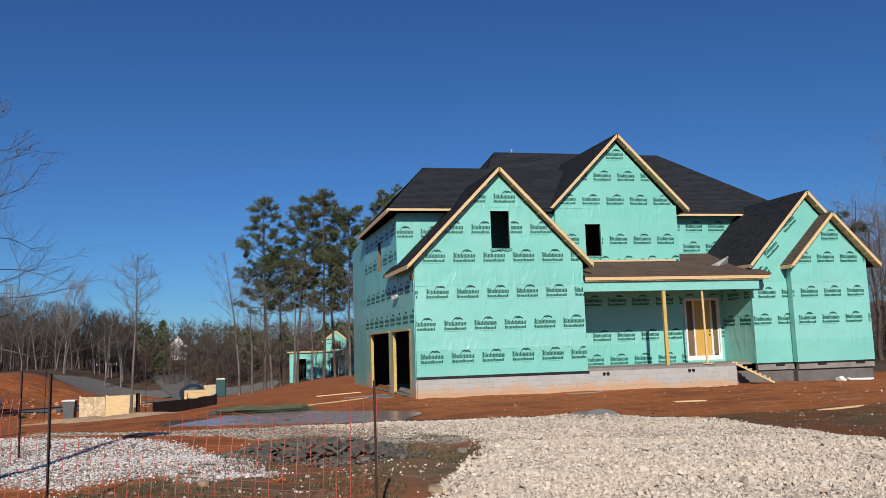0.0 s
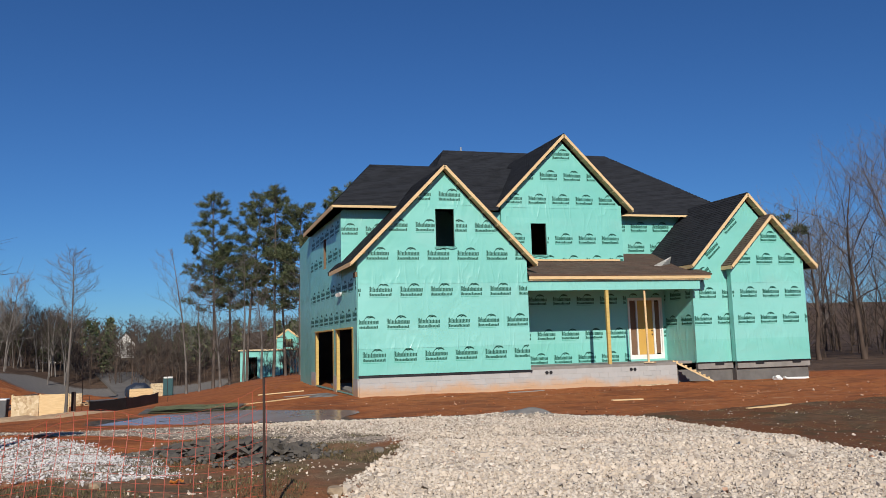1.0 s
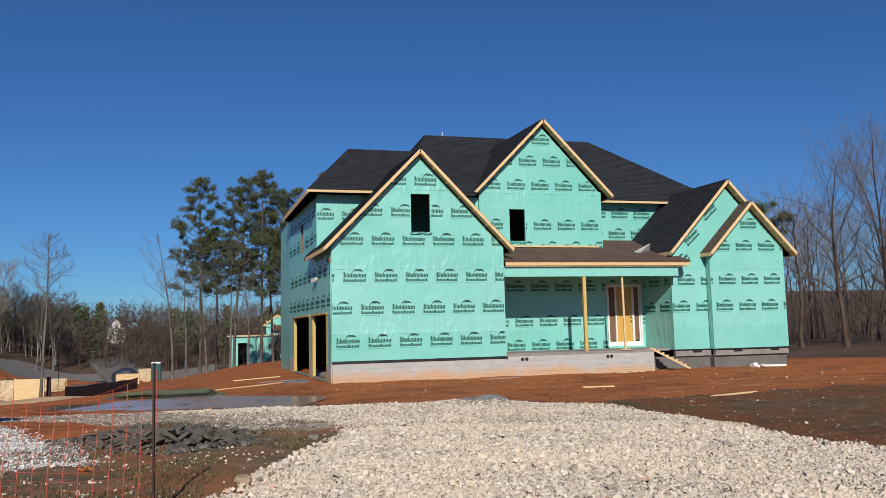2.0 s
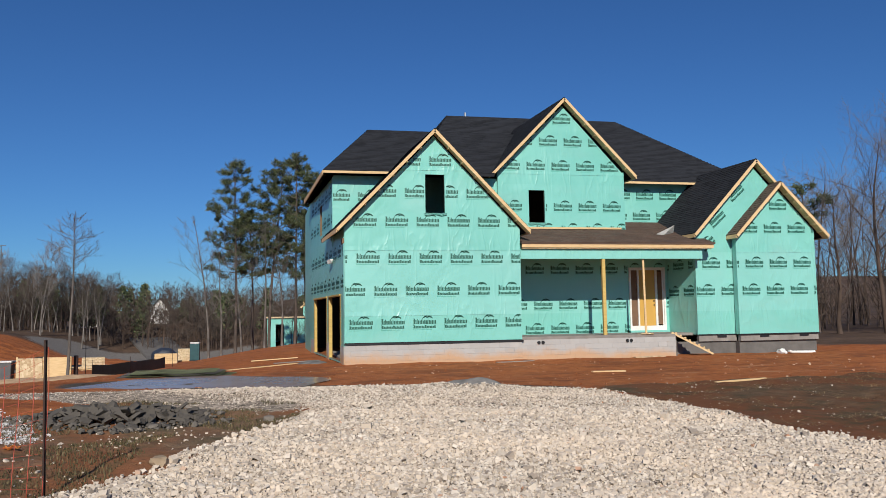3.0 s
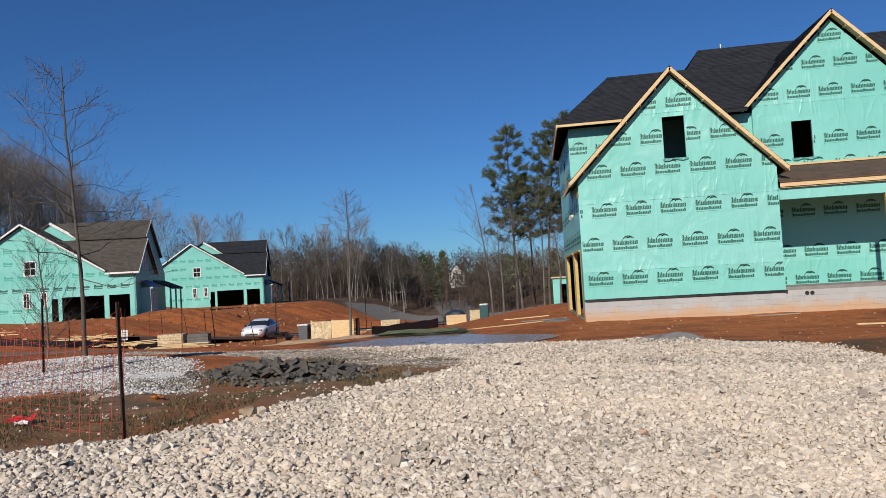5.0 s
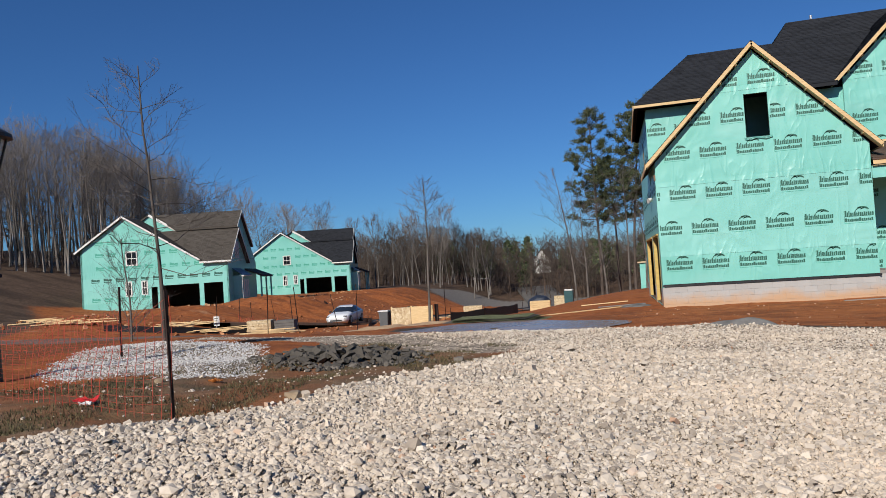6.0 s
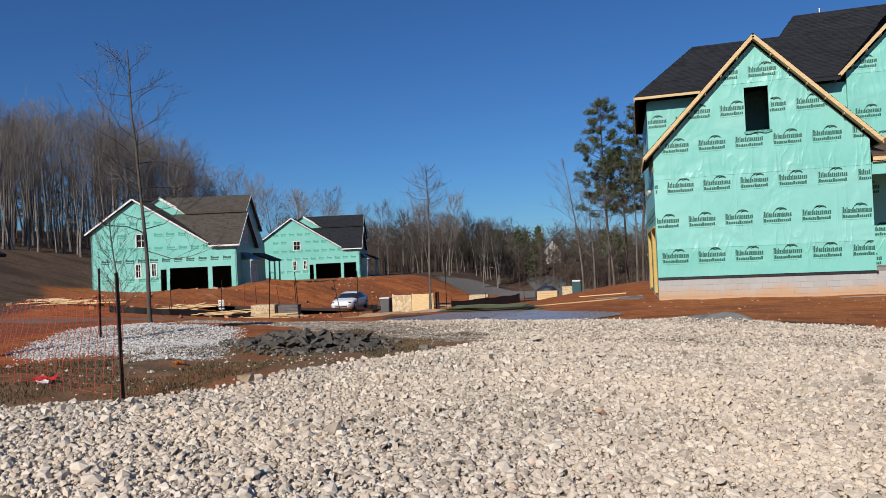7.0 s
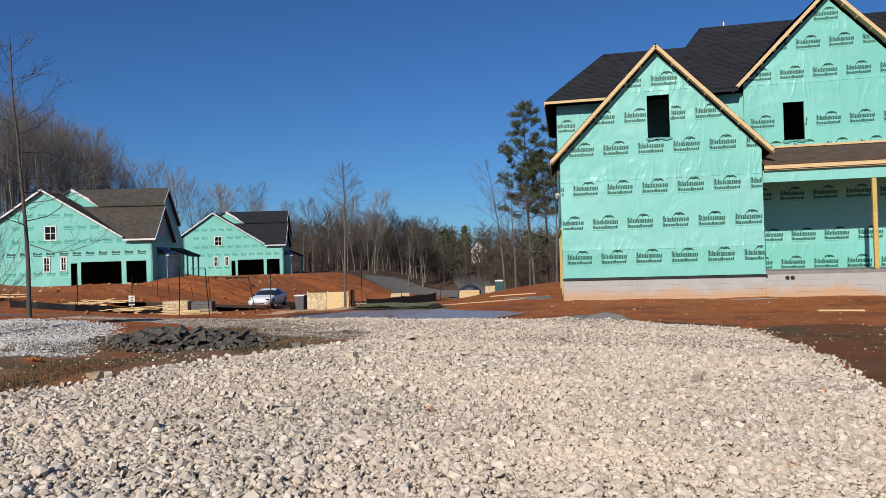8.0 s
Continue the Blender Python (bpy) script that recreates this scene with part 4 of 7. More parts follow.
def stones(name, x, y, size, mat, label, rng, sink=0.3, flat=0.62, shape="cube"):
    """Many loose stones as one mesh: each a rough, turned lump bedded in the ground."""
    n = len(x)
    bv, bf = {"cube": (CUBE_V, CUBE_F), "oct": (OCT_V, OCT_F), "ico": (ICO_V, ICO_F)}[shape]
    v = bv[None] * (1 + rng.uniform(-0.26, 0.26, (n, len(bv), 3)))
    v = v * np.stack([size * rng.uniform(0.8, 1.35, n), size * rng.uniform(0.7, 1.1, n), size * rng.uniform(flat * 0.8, flat * 1.25, n)], -1)[:, None] * 0.5
    q = rng.normal(size=(n, 4)) * np.array([1.4, 0.32, 0.32, 1.4])
    q /= np.linalg.norm(q, axis=1, keepdims=True)
    w, i, j, k = q.T
    R = np.stack([1 - 2 * (j * j + k * k), 2 * (i * j - k * w), 2 * (i * k + j * w), 2 * (i * j + k * w), 1 - 2 * (i * i + k * k), 2 * (j * k - i * w), 2 * (i * k - j * w), 2 * (j * k + i * w), 1 - 2 * (i * i + j * j)], -1).reshape(n, 3, 3)
    v = np.einsum("nab,nkb->nka", R, v)
    z = top_z(x, y) + size * (0.5 * flat - sink * 0.5)
    v = v + np.stack([x, y, z], -1)[:, None]
    f = bf[None] + (np.arange(n) * len(bv))[:, None, None]
    ob = mesh_from(name, v.reshape(-1, 3), f.reshape(-1, 3), mat)
    return tagged(ob, label, "gravel", "", "stuff")


def scatter(poly, n, box_, rng, thin=None):
    x, y = rng.uniform(box_[0], box_[1], n), rng.uniform(box_[2], box_[3], n)
    keep = in_poly(poly, x, y, 0.25) > rng.uniform(0.1, 0.75, n)
    if thin is not None:
        keep &= rng.uniform(0, 1, n) < thin(x, y)
    return x[keep], y[keep]


RNG = np.random.default_rng(7)
for x0, x1, y0, y1, dens, mean, shape in ((-3, 11, -3.0, 4.1, 60, -3.0, "oct"), (0.2, 9.4, 4.1, 6.2, 1750, -3.50, "ico"), (0, 9.8, 5.8, 8.8, 1500, -3.52, "cube"), (1, 9.6, 8.4, 11.8, 1050, -3.36, "cube"), (0, 9.6, 11.2, 16.6, 850, -3.15, "oct")):
    gx, gy = scatter(DRIVE, int((x1 - x0) * (y1 - y0) * dens), (x0, x1, y0, y1), RNG)
    gs = RNG.lognormal(mean, 0.36, len(gx)).clip(0.014, 0.10)
    gs = np.where(RNG.uniform(0, 1, len(gx)) < 0.010, gs * 1.6, gs)
    stones("gravel_drive", gx, gy, gs, STONE_WHITE, "pale crushed limestone gravel on the drive", RNG, np.where(gx + 0.2 * gy < 3.8, 0.12, 0.24), 0.74, shape)
for poly, n, bx, mt in ((WHITE_PATCH, 26000, (-6, 0.6, 8.3, 14.4), STONE_GREY), (WHITE_BACK, 8000, (-5, 3, 11.6, 16.2), STONE_WHITE)):
    gx, gy = scatter(poly, n, bx, RNG)
    stones("grey_gravel_heap" if mt == STONE_GREY else "gravel_spill", gx, gy, RNG.lognormal(-3.2 if mt == STONE_GREY else -3.6, 0.32, len(gx)).clip(0.015, 0.08), mt, "low heap of light grey crushed stone" if mt == STONE_GREY else "thin spill of pale gravel behind the asphalt rubble", RNG, 0.35, 0.62, "oct")
gx, gy = scatter(SOIL_LEFT, 5600, (-8, 3.4, 3, 14), RNG, lambda x, y: np.where(np.sin(x * 2.1 + 1.3 * np.sin(y * 1.7)) + np.sin(y * 2.7 + x) > 0.5, 1.0, 0.22))
stones("scattered_stones", gx, gy, RNG.lognormal(-3.75, 0.45, len(gx)).clip(0.012, 0.08), STONE_WHITE, "pale stones strewn over brown soil", RNG)
gx, gy = scatter(SOIL_RIGHT, 2000, (8, 20, 4, 18), RNG, lambda x, y: np.exp(-(x - 8.5) / 2.2) + 0.12)
stones("strewn_stones", gx, gy, RNG.lognormal(-3.85, 0.45, len(gx)).clip(0.01, 0.08), STONE_WHITE, "stray stones beside the gravel drive", RNG)
gx, gy = RNG.uniform(-42, -12, 900), RNG.uniform(40, 100, 900)
stones("clay_clods", gx, gy, RNG.lognormal(-1.7, 0.5, 900).clip(0.08, 0.6), make_stone("clay_clods", [(0.0, (0.24, 0.075, 0.025)), (0.6, (0.40, 0.16, 0.06)), (1.0, (0.60, 0.40, 0.24))]), "clods of clay on the far bank", RNG)
gx, gy = RNG.uniform(-4, 24, 520), RNG.uniform(17, 29, 520)
dry = ((gx - 0.25) / 3.7) ** 2 + ((gy - 22.8) / 3.5) ** 2 > 1
gx, gy = gx[dry], gy[dry]
stones("clay_crumbs", gx, gy, RNG.lognormal(-3.2, 0.45, len(gx)).clip(0.03, 0.14), make_stone("clay_lumps", [(0.0, (0.20, 0.06, 0.02)), (0.6, (0.36, 0.13, 0.05)), (1.0, (0.66, 0.5, 0.36))]), "clay lumps and pale chips on the red ground", RNG)


def chunk_mesh(rnd, flat=0.5):
    """A broken slab: an uneven many-sided plate with tilted faces."""
    bm = bmesh.new()
    n = rnd.randint(5, 7)
    lo, hi = [], []
    for k in range(n):
        a = (k + rnd.uniform(-0.3, 0.3)) / n * math.tau
        r = rnd.uniform(0.36, 0.56)
        lo.append(bm.verts.new((r * math.cos(a), r * math.sin(a), -0.4 * flat + rnd.uniform(-0.05, 0.05))))
        s = rnd.uniform(0.72, 1.0)
        hi.append(bm.verts.new((r * s * math.cos(a + 0.1), r * s * math.sin(a + 0.1), 0.4 * flat + rnd.uniform(-0.09, 0.09))))
    top = bm.verts.new((rnd.uniform(-0.1, 0.1), rnd.uniform(-0.1, 0.1), 0.45 * flat))
    for k in range(n):
        j = (k + 1) % n
        bm.faces.new((lo[k], lo[j], hi[j], hi[k]))
        bm.faces.new((hi[k], hi[j], top))
    bm.faces.new(lo[::-1])
    return bm


def build_rubble():
    rnd = random.Random(5)
    pile = empty("rubble_pile", "low heap of broken dark asphalt chunks on brown soil", "rubble", "", (0.3, 11.3, gz(0.3, 11.3)))
    protos = []
    for k in range(7):
        me = bpy.data.meshes.new("asphalt_chunk")
        bm = chunk_mesh(rnd, rnd.uniform(0.22, 0.55))
        bm.to_mesh(me)
        bm.free()
        me.materials.append(STONE_DARK)
        protos.append(me)
    for k in range(290):
        a, r = rnd.uniform(0, math.tau), rnd.random() ** 0.7
        x, y = 0.48 + 1.16 * r * math.cos(a), 11.3 + 0.85 * r * math.sin(a)
        h = 0.22 * max(0, 1 - r) ** 0.75 * (0.8 + 0.25 * math.sin(x * 2.3 + y * 2.0))
        s = rnd.choice((0.06, 0.09, 0.13, 0.19, 0.22)) * rnd.uniform(0.8, 1.15) * (1.1 - 0.4 * r)
        ob = new("asphalt_chunk", rnd.choice(protos))
        ob.matrix_world = Matrix.LocRotScale((x, y, gz(x, y) + h * rnd.uniform(0.6, 1) + s * 0.12), Euler((rnd.gauss(0, 0.4), rnd.gauss(0, 0.4), rnd.uniform(0, 6.3))), (s * rnd.uniform(1, 1.5), s, s * rnd.uniform(0.55, 0.9)))
        m = ob.matrix_world.copy()
        ob.parent = pile
        ob.matrix_parent_inverse = Matrix.Translation(pile.location).inverted()
        ob.matrix_basis = m


build_rubble()
fa, fr = RNG.uniform(0, math.tau, 900), RNG.uniform(0, 1, 900) ** 0.6
fx, fy = 0.48 + 1.45 * fr * np.cos(fa), 11.25 + 1.05 * fr * np.sin(fa)
stones("asphalt_crumbs", fx, fy, RNG.lognormal(-3.1, 0.45, 900).clip(0.02, 0.10), STONE_DARK, "small crumbs of broken asphalt round the heap", RNG, 0.2, 0.7, "ico")


STONE_BUFF = plain("buff_rock", (0.40, 0.31, 0.21), (0.26, 0.19, 0.12), 6, 0.9, 0, 0.5)


def boulder(x, y, s, mat, label, seed):
    rnd = random.Random(seed)
    bm = bmesh.new()
    bmesh.ops.create_icosphere(bm, subdivisions=2, radius=0.5)
    for v in bm.verts:
        v.co *= 1 + 0.55 * noise.noise(v.co * 2.6 + Vector((seed, 0, 0)))
        v.co.x = min(max(v.co.x, -0.40), 0.36)
        v.co.z = min(v.co.z * 0.8, 0.26)
    bmesh.ops.scale(bm, vec=(s * 1.3, s, s), verts=bm.verts[:])
    ob = part("rock", bm, mat)
    ob.location = (x, y, gz(x, y) + s * 0.22)
    ob.rotation_euler.z = rnd.uniform(0, 6)
    return tagged(ob, label, "rock", "rocks by the drive")


boulder(1.46, 7.95, 0.17, STONE_BUFF, "pale rough rock at the gravel's edge", 3)
boulder(-0.9, 8.9, 0.12, STONE_BUFF, "small buff rock on brown soil", 4)
boulder(2.4, 10.9, 0.14, STONE_DARK, "small dark rock at the gravel's edge", 6)


# ---- standing water, mats and boards on the clay ----
def build_puddle():
    m = Mat("muddy_water", 0.20, 0.0, 0.08)
    m.color(m.ramp(m.noise(0.6, 3), [(0.3, (0.25, 0.175, 0.14)), (0.7, (0.32, 0.24, 0.205))]))
    m.bump(m.noise(6, 2), 0.05, 0.01)
    bm = bmesh.new()
    ring = []
    for k in range(40):
        a = k / 40 * math.tau
        r = 1 + 0.22 * noise.noise(Vector((math.cos(a) * 1.6, math.sin(a) * 1.6, 2)))
        ring.append(bm.verts.new((0.25 + 3.5 * r * math.cos(a), 22.8 + 3.3 * r * math.sin(a), 0)))
    bm.faces.new(ring)
    ob = part("puddle", bm, m.m)
    ob.location.z = -0.699
    tagged(ob, "shallow muddy puddle on the red clay", "puddle", "", "structure")


build_puddle()
GREEN = plain("green_turf", (0.34, 0.36, 0.20), (0.20, 0.22, 0.11), 2.5, 0.9, 0, 0.4)


def build_mats():
    rnd = random.Random(2)
    mat = empty("turf_mats", "stack of dark green mats lying by the puddle", "mats", "", (-0.9, 27.2, gz(-0.9, 27.2)))
    for k in range(5):
        bm = bmesh.new()
        n = 10
        L, W = 3.2 - k * 0.12, 1.9 - 0.15 * k
        for i in range(n + 1):
            for j in (0, 1):
                bm.verts.new((-L / 2 + L * i / n, -W / 2 + W * j, 0.035 * k + 0.015 * math.sin(i * 1.1 + k) + 0.05 * j))
        bm.verts.ensure_lookup_table()
        for i in range(n):
            bm.faces.new([bm.verts[q] for q in (2 * i, 2 * i + 2, 2 * i + 3, 2 * i + 1)])
        bmesh.ops.solidify(bm, geom=bm.faces[:], thickness=0.05)
        ob = part("mat", bm, GREEN if k % 2 == 0 else CONCRETE, mat)
        ob.location = (rnd.uniform(-0.2, 0.2), rnd.uniform(-0.1, 0.1), 0.06)
        ob.rotation_euler.z = rnd.uniform(-0.12, 0.12) - 0.1


build_mats()


def board(x, y, length, w, h, rz, mat, label, lift=0.0, category="board"):
    ob = part("board", bevelled(boxes((-length / 2, length / 2, -w / 2, w / 2, 0, h)), 0.004), mat)
    ob.location = (x, y, gz(x, y) + 0.005 + lift)
    c, s = math.cos(rz), math.sin(rz)
    a, b = gz(x + c * length / 2, y + s * length / 2), gz(x - c * length / 2, y - s * length / 2)
    ob.rotation_euler = (0, -math.atan2(a - b, length), rz)
    return tagged(ob, label, category, "boards on the ground")


board(12.3, 22.5, 1.15, 0.12, 0.04, 0.15, LUMBER, "short pine offcut on red clay")
board(1.6, 30.6, 4.6, 0.09, 0.04, 0.62, LUMBER, "long pine board on red clay")
board(-1.5, 29.2, 3.6, 0.09, 0.04, 0.55, LUMBER, "long weathered board on red clay")
board(3.1, 32.6, 1.9, 0.2, 0.03, 0.3, CONCRETE, "grey board beside the garage")
board(2.2, 35.0, 2.0, 0.10, 0.04, 0.1, LUMBER, "pine boards stacked beside the garage")
board(13.0, 16.6, 1.5, 0.08, 0.04, 0.2, LUMBER, "pale stick on brown soil")
board(11.2, 28.6, 1.5, 0.2, 0.03, 0.05, CONCRETE, "flat grey offcut by the porch")
board(16.9, 29.0, 1.3, 0.25, 0.03, 0.05, OSB, "flat offcut by the porch")


def build_ramp():
    ramp = empty("porch_ramp", "cleated timber ramp up to the porch slab", "ramp", "", (19.2, 29.2, gz(19.2, 29.2)))
    m = Matrix.Translation((19.2, 29.2, gz(19.2, 29.2))).inverted()
    a, b = Vector((18.3, 29.75, 0.26)), Vector((19.7, 29.0, gz(19.7, 29.0) + 0.05))
    bm = bmesh.new()
    beam(bm, a, b, 0.42, 0.07)
    part("plank", bm, LUMBER, ramp).data.transform(m)
    for k in range(1, 9):
        p = a.lerp(b, k / 9)
        d = (b - a).normalized()
        side = d.cross(Vector((0, 0, 1))).normalized()
        bm = bmesh.new()
        beam(bm, p - side * 0.21 + Vector((0, 0, 0.065)), p + side * 0.21 + Vector((0, 0, 0.065)), 0.08, 0.06)
        part("cleat", bm, LUMBER, ramp).data.transform(m)


build_ramp()


def build_pipe():
    x, y = 23.6, 28.9
    z = gz(x, y)
    ob = part("drain_pipe", tube(bmesh.new(), [(-0.5, 0, 0.12), (-0.35, 0, 0.07), (0.6, -0.1, 0.06), (0.62, -0.1, 0.06)], [0.055, 0.055, 0.055, 0.07], 10), WHITE)
    ob.location = (x, y, z)
    tagged(ob, "white plastic drain pipe lying on red clay", "pipe")
    bm = bmesh.new()
    bmesh.ops.create_icosphere(bm, subdivisions=2, radius=0.2)
    for v in bm.verts:
        v.co *= 1 + 0.5 * noise.noise(v.co * 7)
        v.co.z *= 0.7
    ob = part("plastic_sheet", bm, WHITE)
    ob.location = (x - 0.75, y + 0.1, z + 0.08)
    tagged(ob, "crumpled white plastic sheet by the pipe", "plastic sheet")
    bm = bmesh.new()
    n = [bm.verts.new(p) for p in ((0, 0, 0), (0.95, 0.1, 0.42), (1.05, 0.4, 0.12), (0.4, 0.05, -0.03))]
    bm.faces.new((n[0], n[3], n[2], n[1]))
    bmesh.ops.solidify(bm, geom=bm.faces[:], thickness=0.03)
    ob = part("flashing_sheet", bm, WHITE)
    ob.location = (18.35, 30.9, 4.46)
    tagged(ob, "white folded flashing lying on the porch roof", "flashing")


build_pipe()


# ---- trees ----
class Limbs:
    """Gathers tapered limbs as arrays."""

    def __init__(self):
        self.v, self.f = [], []

    def add(self, pts, radii, sides):
        base = len(self.v)
        for i, p in enumerate(pts):
            d = (pts[min(i + 1, len(pts) - 1)] - pts[max(i - 1, 0)]).normalized()
            a = d.orthogonal().normalized()
            b = d.cross(a)
            for k in range(sides):
                t = k * math.tau / sides
                self.v.append(tuple(p + (a * math.cos(t) + b * math.sin(t)) * radii[i]))
        for i in range(len(pts) - 1):
            for k in range(sides):
                q, r = base + i * sides + k, base + i * sides + (k + 1) % sides
                self.f.append((q, r, r + sides))
                self.f.append((q, r + sides, q + sides))


    def spike(self, a, b, w):
        """A thin twig that tapers to a point."""
        k = len(self.v)
        s = (b - a).orthogonal().normalized() * w
        t = (b - a).cross(s).normalized() * w
        self.v += [tuple(a + s), tuple(a - s * 0.5 + t * 0.87), tuple(a - s * 0.5 - t * 0.87), tuple(b)]
        self.f += [(k, k + 1, k + 3), (k + 1, k + 2, k + 3), (k + 2, k, k + 3)]


def curve_path(rnd, start, d, length, n, lift, wob):
    pts, p = [start.copy()], start.copy()
    d = d.normalized()
    for _ in range(n):
        d = (d + Vector((rnd.gauss(0, wob), rnd.gauss(0, wob), rnd.gauss(0, wob * 0.6) + lift))).normalized()
        p = p + d * (length / n)
        pts.append(p.copy())
    return pts


def bare_tree(seed, H, r0, first=0.35, n1=12, n2=4, n3=4, reach=0.36, up=0.55, thin=0.012, wob=0.10, lean=(0, 0), sides=4, stout=0.42, bend=0.035, spikes=False, droop=0.0, lift=0.07, oval=False):
    """A leafless tree: trunk and limbs in one array, fine twigs in another."""
    rnd = random.Random(seed)
    wood, twig = Limbs(), Limbs()
    trunk = curve_path(rnd, Vector((0, 0, -0.3)), Vector((lean[0], lean[1], 1)), H, 9, 0.05, bend)
    wood.add(trunk, [r0 * (1.25 if i == 0 else 1) * (1 - 0.93 * i / 9) + 0.008 for i in range(10)], 6)
    for k in range(n1):
        f = first + (0.97 - first) * (k + rnd.random()) / n1
        i = min(int(f * 9), 8)
        p = trunk[i].lerp(trunk[i + 1], f * 9 - i)
        a = k * 2.4 + rnd.uniform(-0.5, 0.5)
        full = 0.62 * math.sin(math.pi * (0.16 + 0.76 * (f - first) / (0.97 - first))) if oval else 1.12 - f
        ln = H * reach * full * rnd.uniform(0.7, 1.25) + 0.3
        r = max(r0 * (1 - f) * stout, thin * 1.6)
        limb = curve_path(rnd, p, Vector((math.cos(a), math.sin(a), up + (f - 0.6) * droop + rnd.uniform(-0.15, 0.35))), ln, 5, lift, wob)
        wood.add(limb, [r * (1 - 0.85 * j / 5) + thin * 0.5 for j in range(6)], sides)
        for m in range(n2):
            g = 0.25 + 0.75 * (m + rnd.random()) / n2
            j = min(int(g * 5), 4)
            q = limb[j].lerp(limb[j + 1], g * 5 - j)
            d = (limb[j + 1] - limb[j]).normalized()
            d2 = (d + Vector((rnd.gauss(0, 0.6), rnd.gauss(0, 0.6), rnd.gauss(0.25, 0.4)))).normalized()
            sub = curve_path(rnd, q, d2, ln * rnd.uniform(0.28, 0.5), 3, 0.08, wob * 1.3)
            if spikes:
                twig.add([sub[0], sub[2], sub[3]], [max(r * 0.3, thin), thin * 0.8, thin * 0.5], 3)
            else:
                twig.add(sub, [max(r * 0.3, thin), thin * 0.9, thin * 0.75, thin * 0.5], 3)
            for t in range(n3):
                h = 0.2 + 0.8 * (t + rnd.random()) / n3
                jj = min(int(h * 3), 2)
                s0 = sub[jj].lerp(sub[jj + 1], h * 3 - jj)
                d3 = (d2 + Vector((rnd.gauss(0, 0.6), rnd.gauss(0, 0.6), rnd.gauss(0.3, 0.4)))).normalized()
                e = s0 + d3 * ln * rnd.uniform(0.10, 0.24) * (1.7 if spikes else 1.0)
                twig.add([s0, e], [thin * 0.7, thin * 0.35], 3) if not spikes else twig.spike(s0, e, thin * 0.9)
    return wood, twig


def single_tree(name, x, y, wood, twig, label, bark, category="tree", group="", turn=0.0, zoff=0.0):
    ob = empty(name, label, category, group, (x, y, gz(x, y) + zoff))
    ob.rotation_euler.z = turn
    mesh_from("trunk", wood.v, wood.f, bark, ob, "", True)
    mesh_from("crown", twig.v, twig.f, TWIG, ob, "bare twigs, no leaves")
    return ob


single_tree("tree", -4.86, 14.33, *bare_tree(41, 6.05, 0.041, 0.30, 26, 6, 5, 0.42, 0.30, 0.0040, 0.26, (-0.04, 0.02), 5, 0.34, 0.04, False, 1.3, 0.05), "slender leafless young tree beside the gravel heap", BARK_YOUNG)
single_tree("sapling", -5.9, 14.6, *bare_tree(22, 2.5, 0.018, 0.12, 34, 6, 6, 0.30, 0.8, 0.0022, 0.12), "small leafless sapling by the fence", BARK, "sapling")
single_tree("tree", -7.42, 39.75, *bare_tree(23, 8.1, 0.080, 0.56, 40, 5, 4, 0.20, 0.25, 0.0062, 0.20, (0, 0), 4, 0.22, 0.025, False, 0.5, 0.05, True), "thin leafless tree behind the puddle", BARK)
for k, (x, y, H, seed, lean) in enumerate(((38.6, 41.0, 13.6, 31, (-0.12, 0)), (36.9, 43.0, 10.0, 32, (-0.10, 0)), (40.2, 38.6, 14.6, 33, (-0.14, 0)), (42.5, 41.0, 14.6, 34, (0, 0)), (43.6, 36.2, 14.4, 35, (0.03, 0)))):
    single_tree("tree", x, y, *bare_tree(seed, H * 0.9, 0.17 - 0.01 * k, 0.24, 22, 8, 7, 0.60, 0.85, 0.0068, 0.20, lean, 5, 0.38, 0.06, False, 0.0, 0.07, True), "tall leafless tree at the edge of the woods", BARK_DARK, "tree", "edge trees")


def woods(name, spots, label, protos, mat_t=TWIG, bark=BARK):
    """Far bare woods: many trees joined into trunks and twigs."""
    rnd = random.Random(len(spots))
    sets = ([], [])
    for x, y, H in spots:
        p, ph = protos[rnd.randrange(len(protos))]
        a, s = rnd.uniform(0, math.tau), H / ph
        c, sn = math.cos(a) * s, math.sin(a) * s
        zz = float(land(x, y))
        for out, lim in zip(sets, p):
            v, f = lim
            out.append((np.stack([v[:, 0] * c - v[:, 1] * sn + x, v[:, 0] * sn + v[:, 1] * c + y, v[:, 2] * s + zz], -1), f))
    ob = empty(name, label, "woods", "", (0, 0, 0), "stuff")
    for nm, part_list, mt in (("trunks", sets[0], bark), ("twigs", sets[1], mat_t)):
        vs, fs, k = [], [], 0
        for v, f in part_list:
            vs.append(v)
            fs.append(f + k)
            k += len(v)
        mesh_from(nm, np.concatenate(vs), np.concatenate(fs), mt, ob)["kind"] = "stuff"
    return ob


def proto_set(seeds, H, **kw):
    out = []
    for s in seeds:
        w, t = bare_tree(s, H, **kw)
        out.append((((np.array(w.v), np.array(w.f)), (np.array(t.v), np.array(t.f))), H))
    return out


TWIG_BROWN = make_bark("brown_twigs", (0.058, 0.047, 0.040), (0.135, 0.112, 0.096))
TWIG_HILL = make_bark("hillside_twigs", (0.135, 0.120, 0.110), (0.28, 0.250, 0.228))
PROTO = proto_set(range(50, 58), 18.0, r0=0.15, first=0.45, n1=15, n2=7, n3=6, reach=0.36, up=0.85, thin=0.0085, sides=3, spikes=True, wob=0.18, bend=0.05, oval=True)
PROTO_MID = proto_set(range(70, 76), 18.0, r0=0.15, first=0.40, n1=12, n2=4, n3=4, reach=0.42, up=0.8, thin=0.018, sides=3, spikes=True, wob=0.18, oval=True)
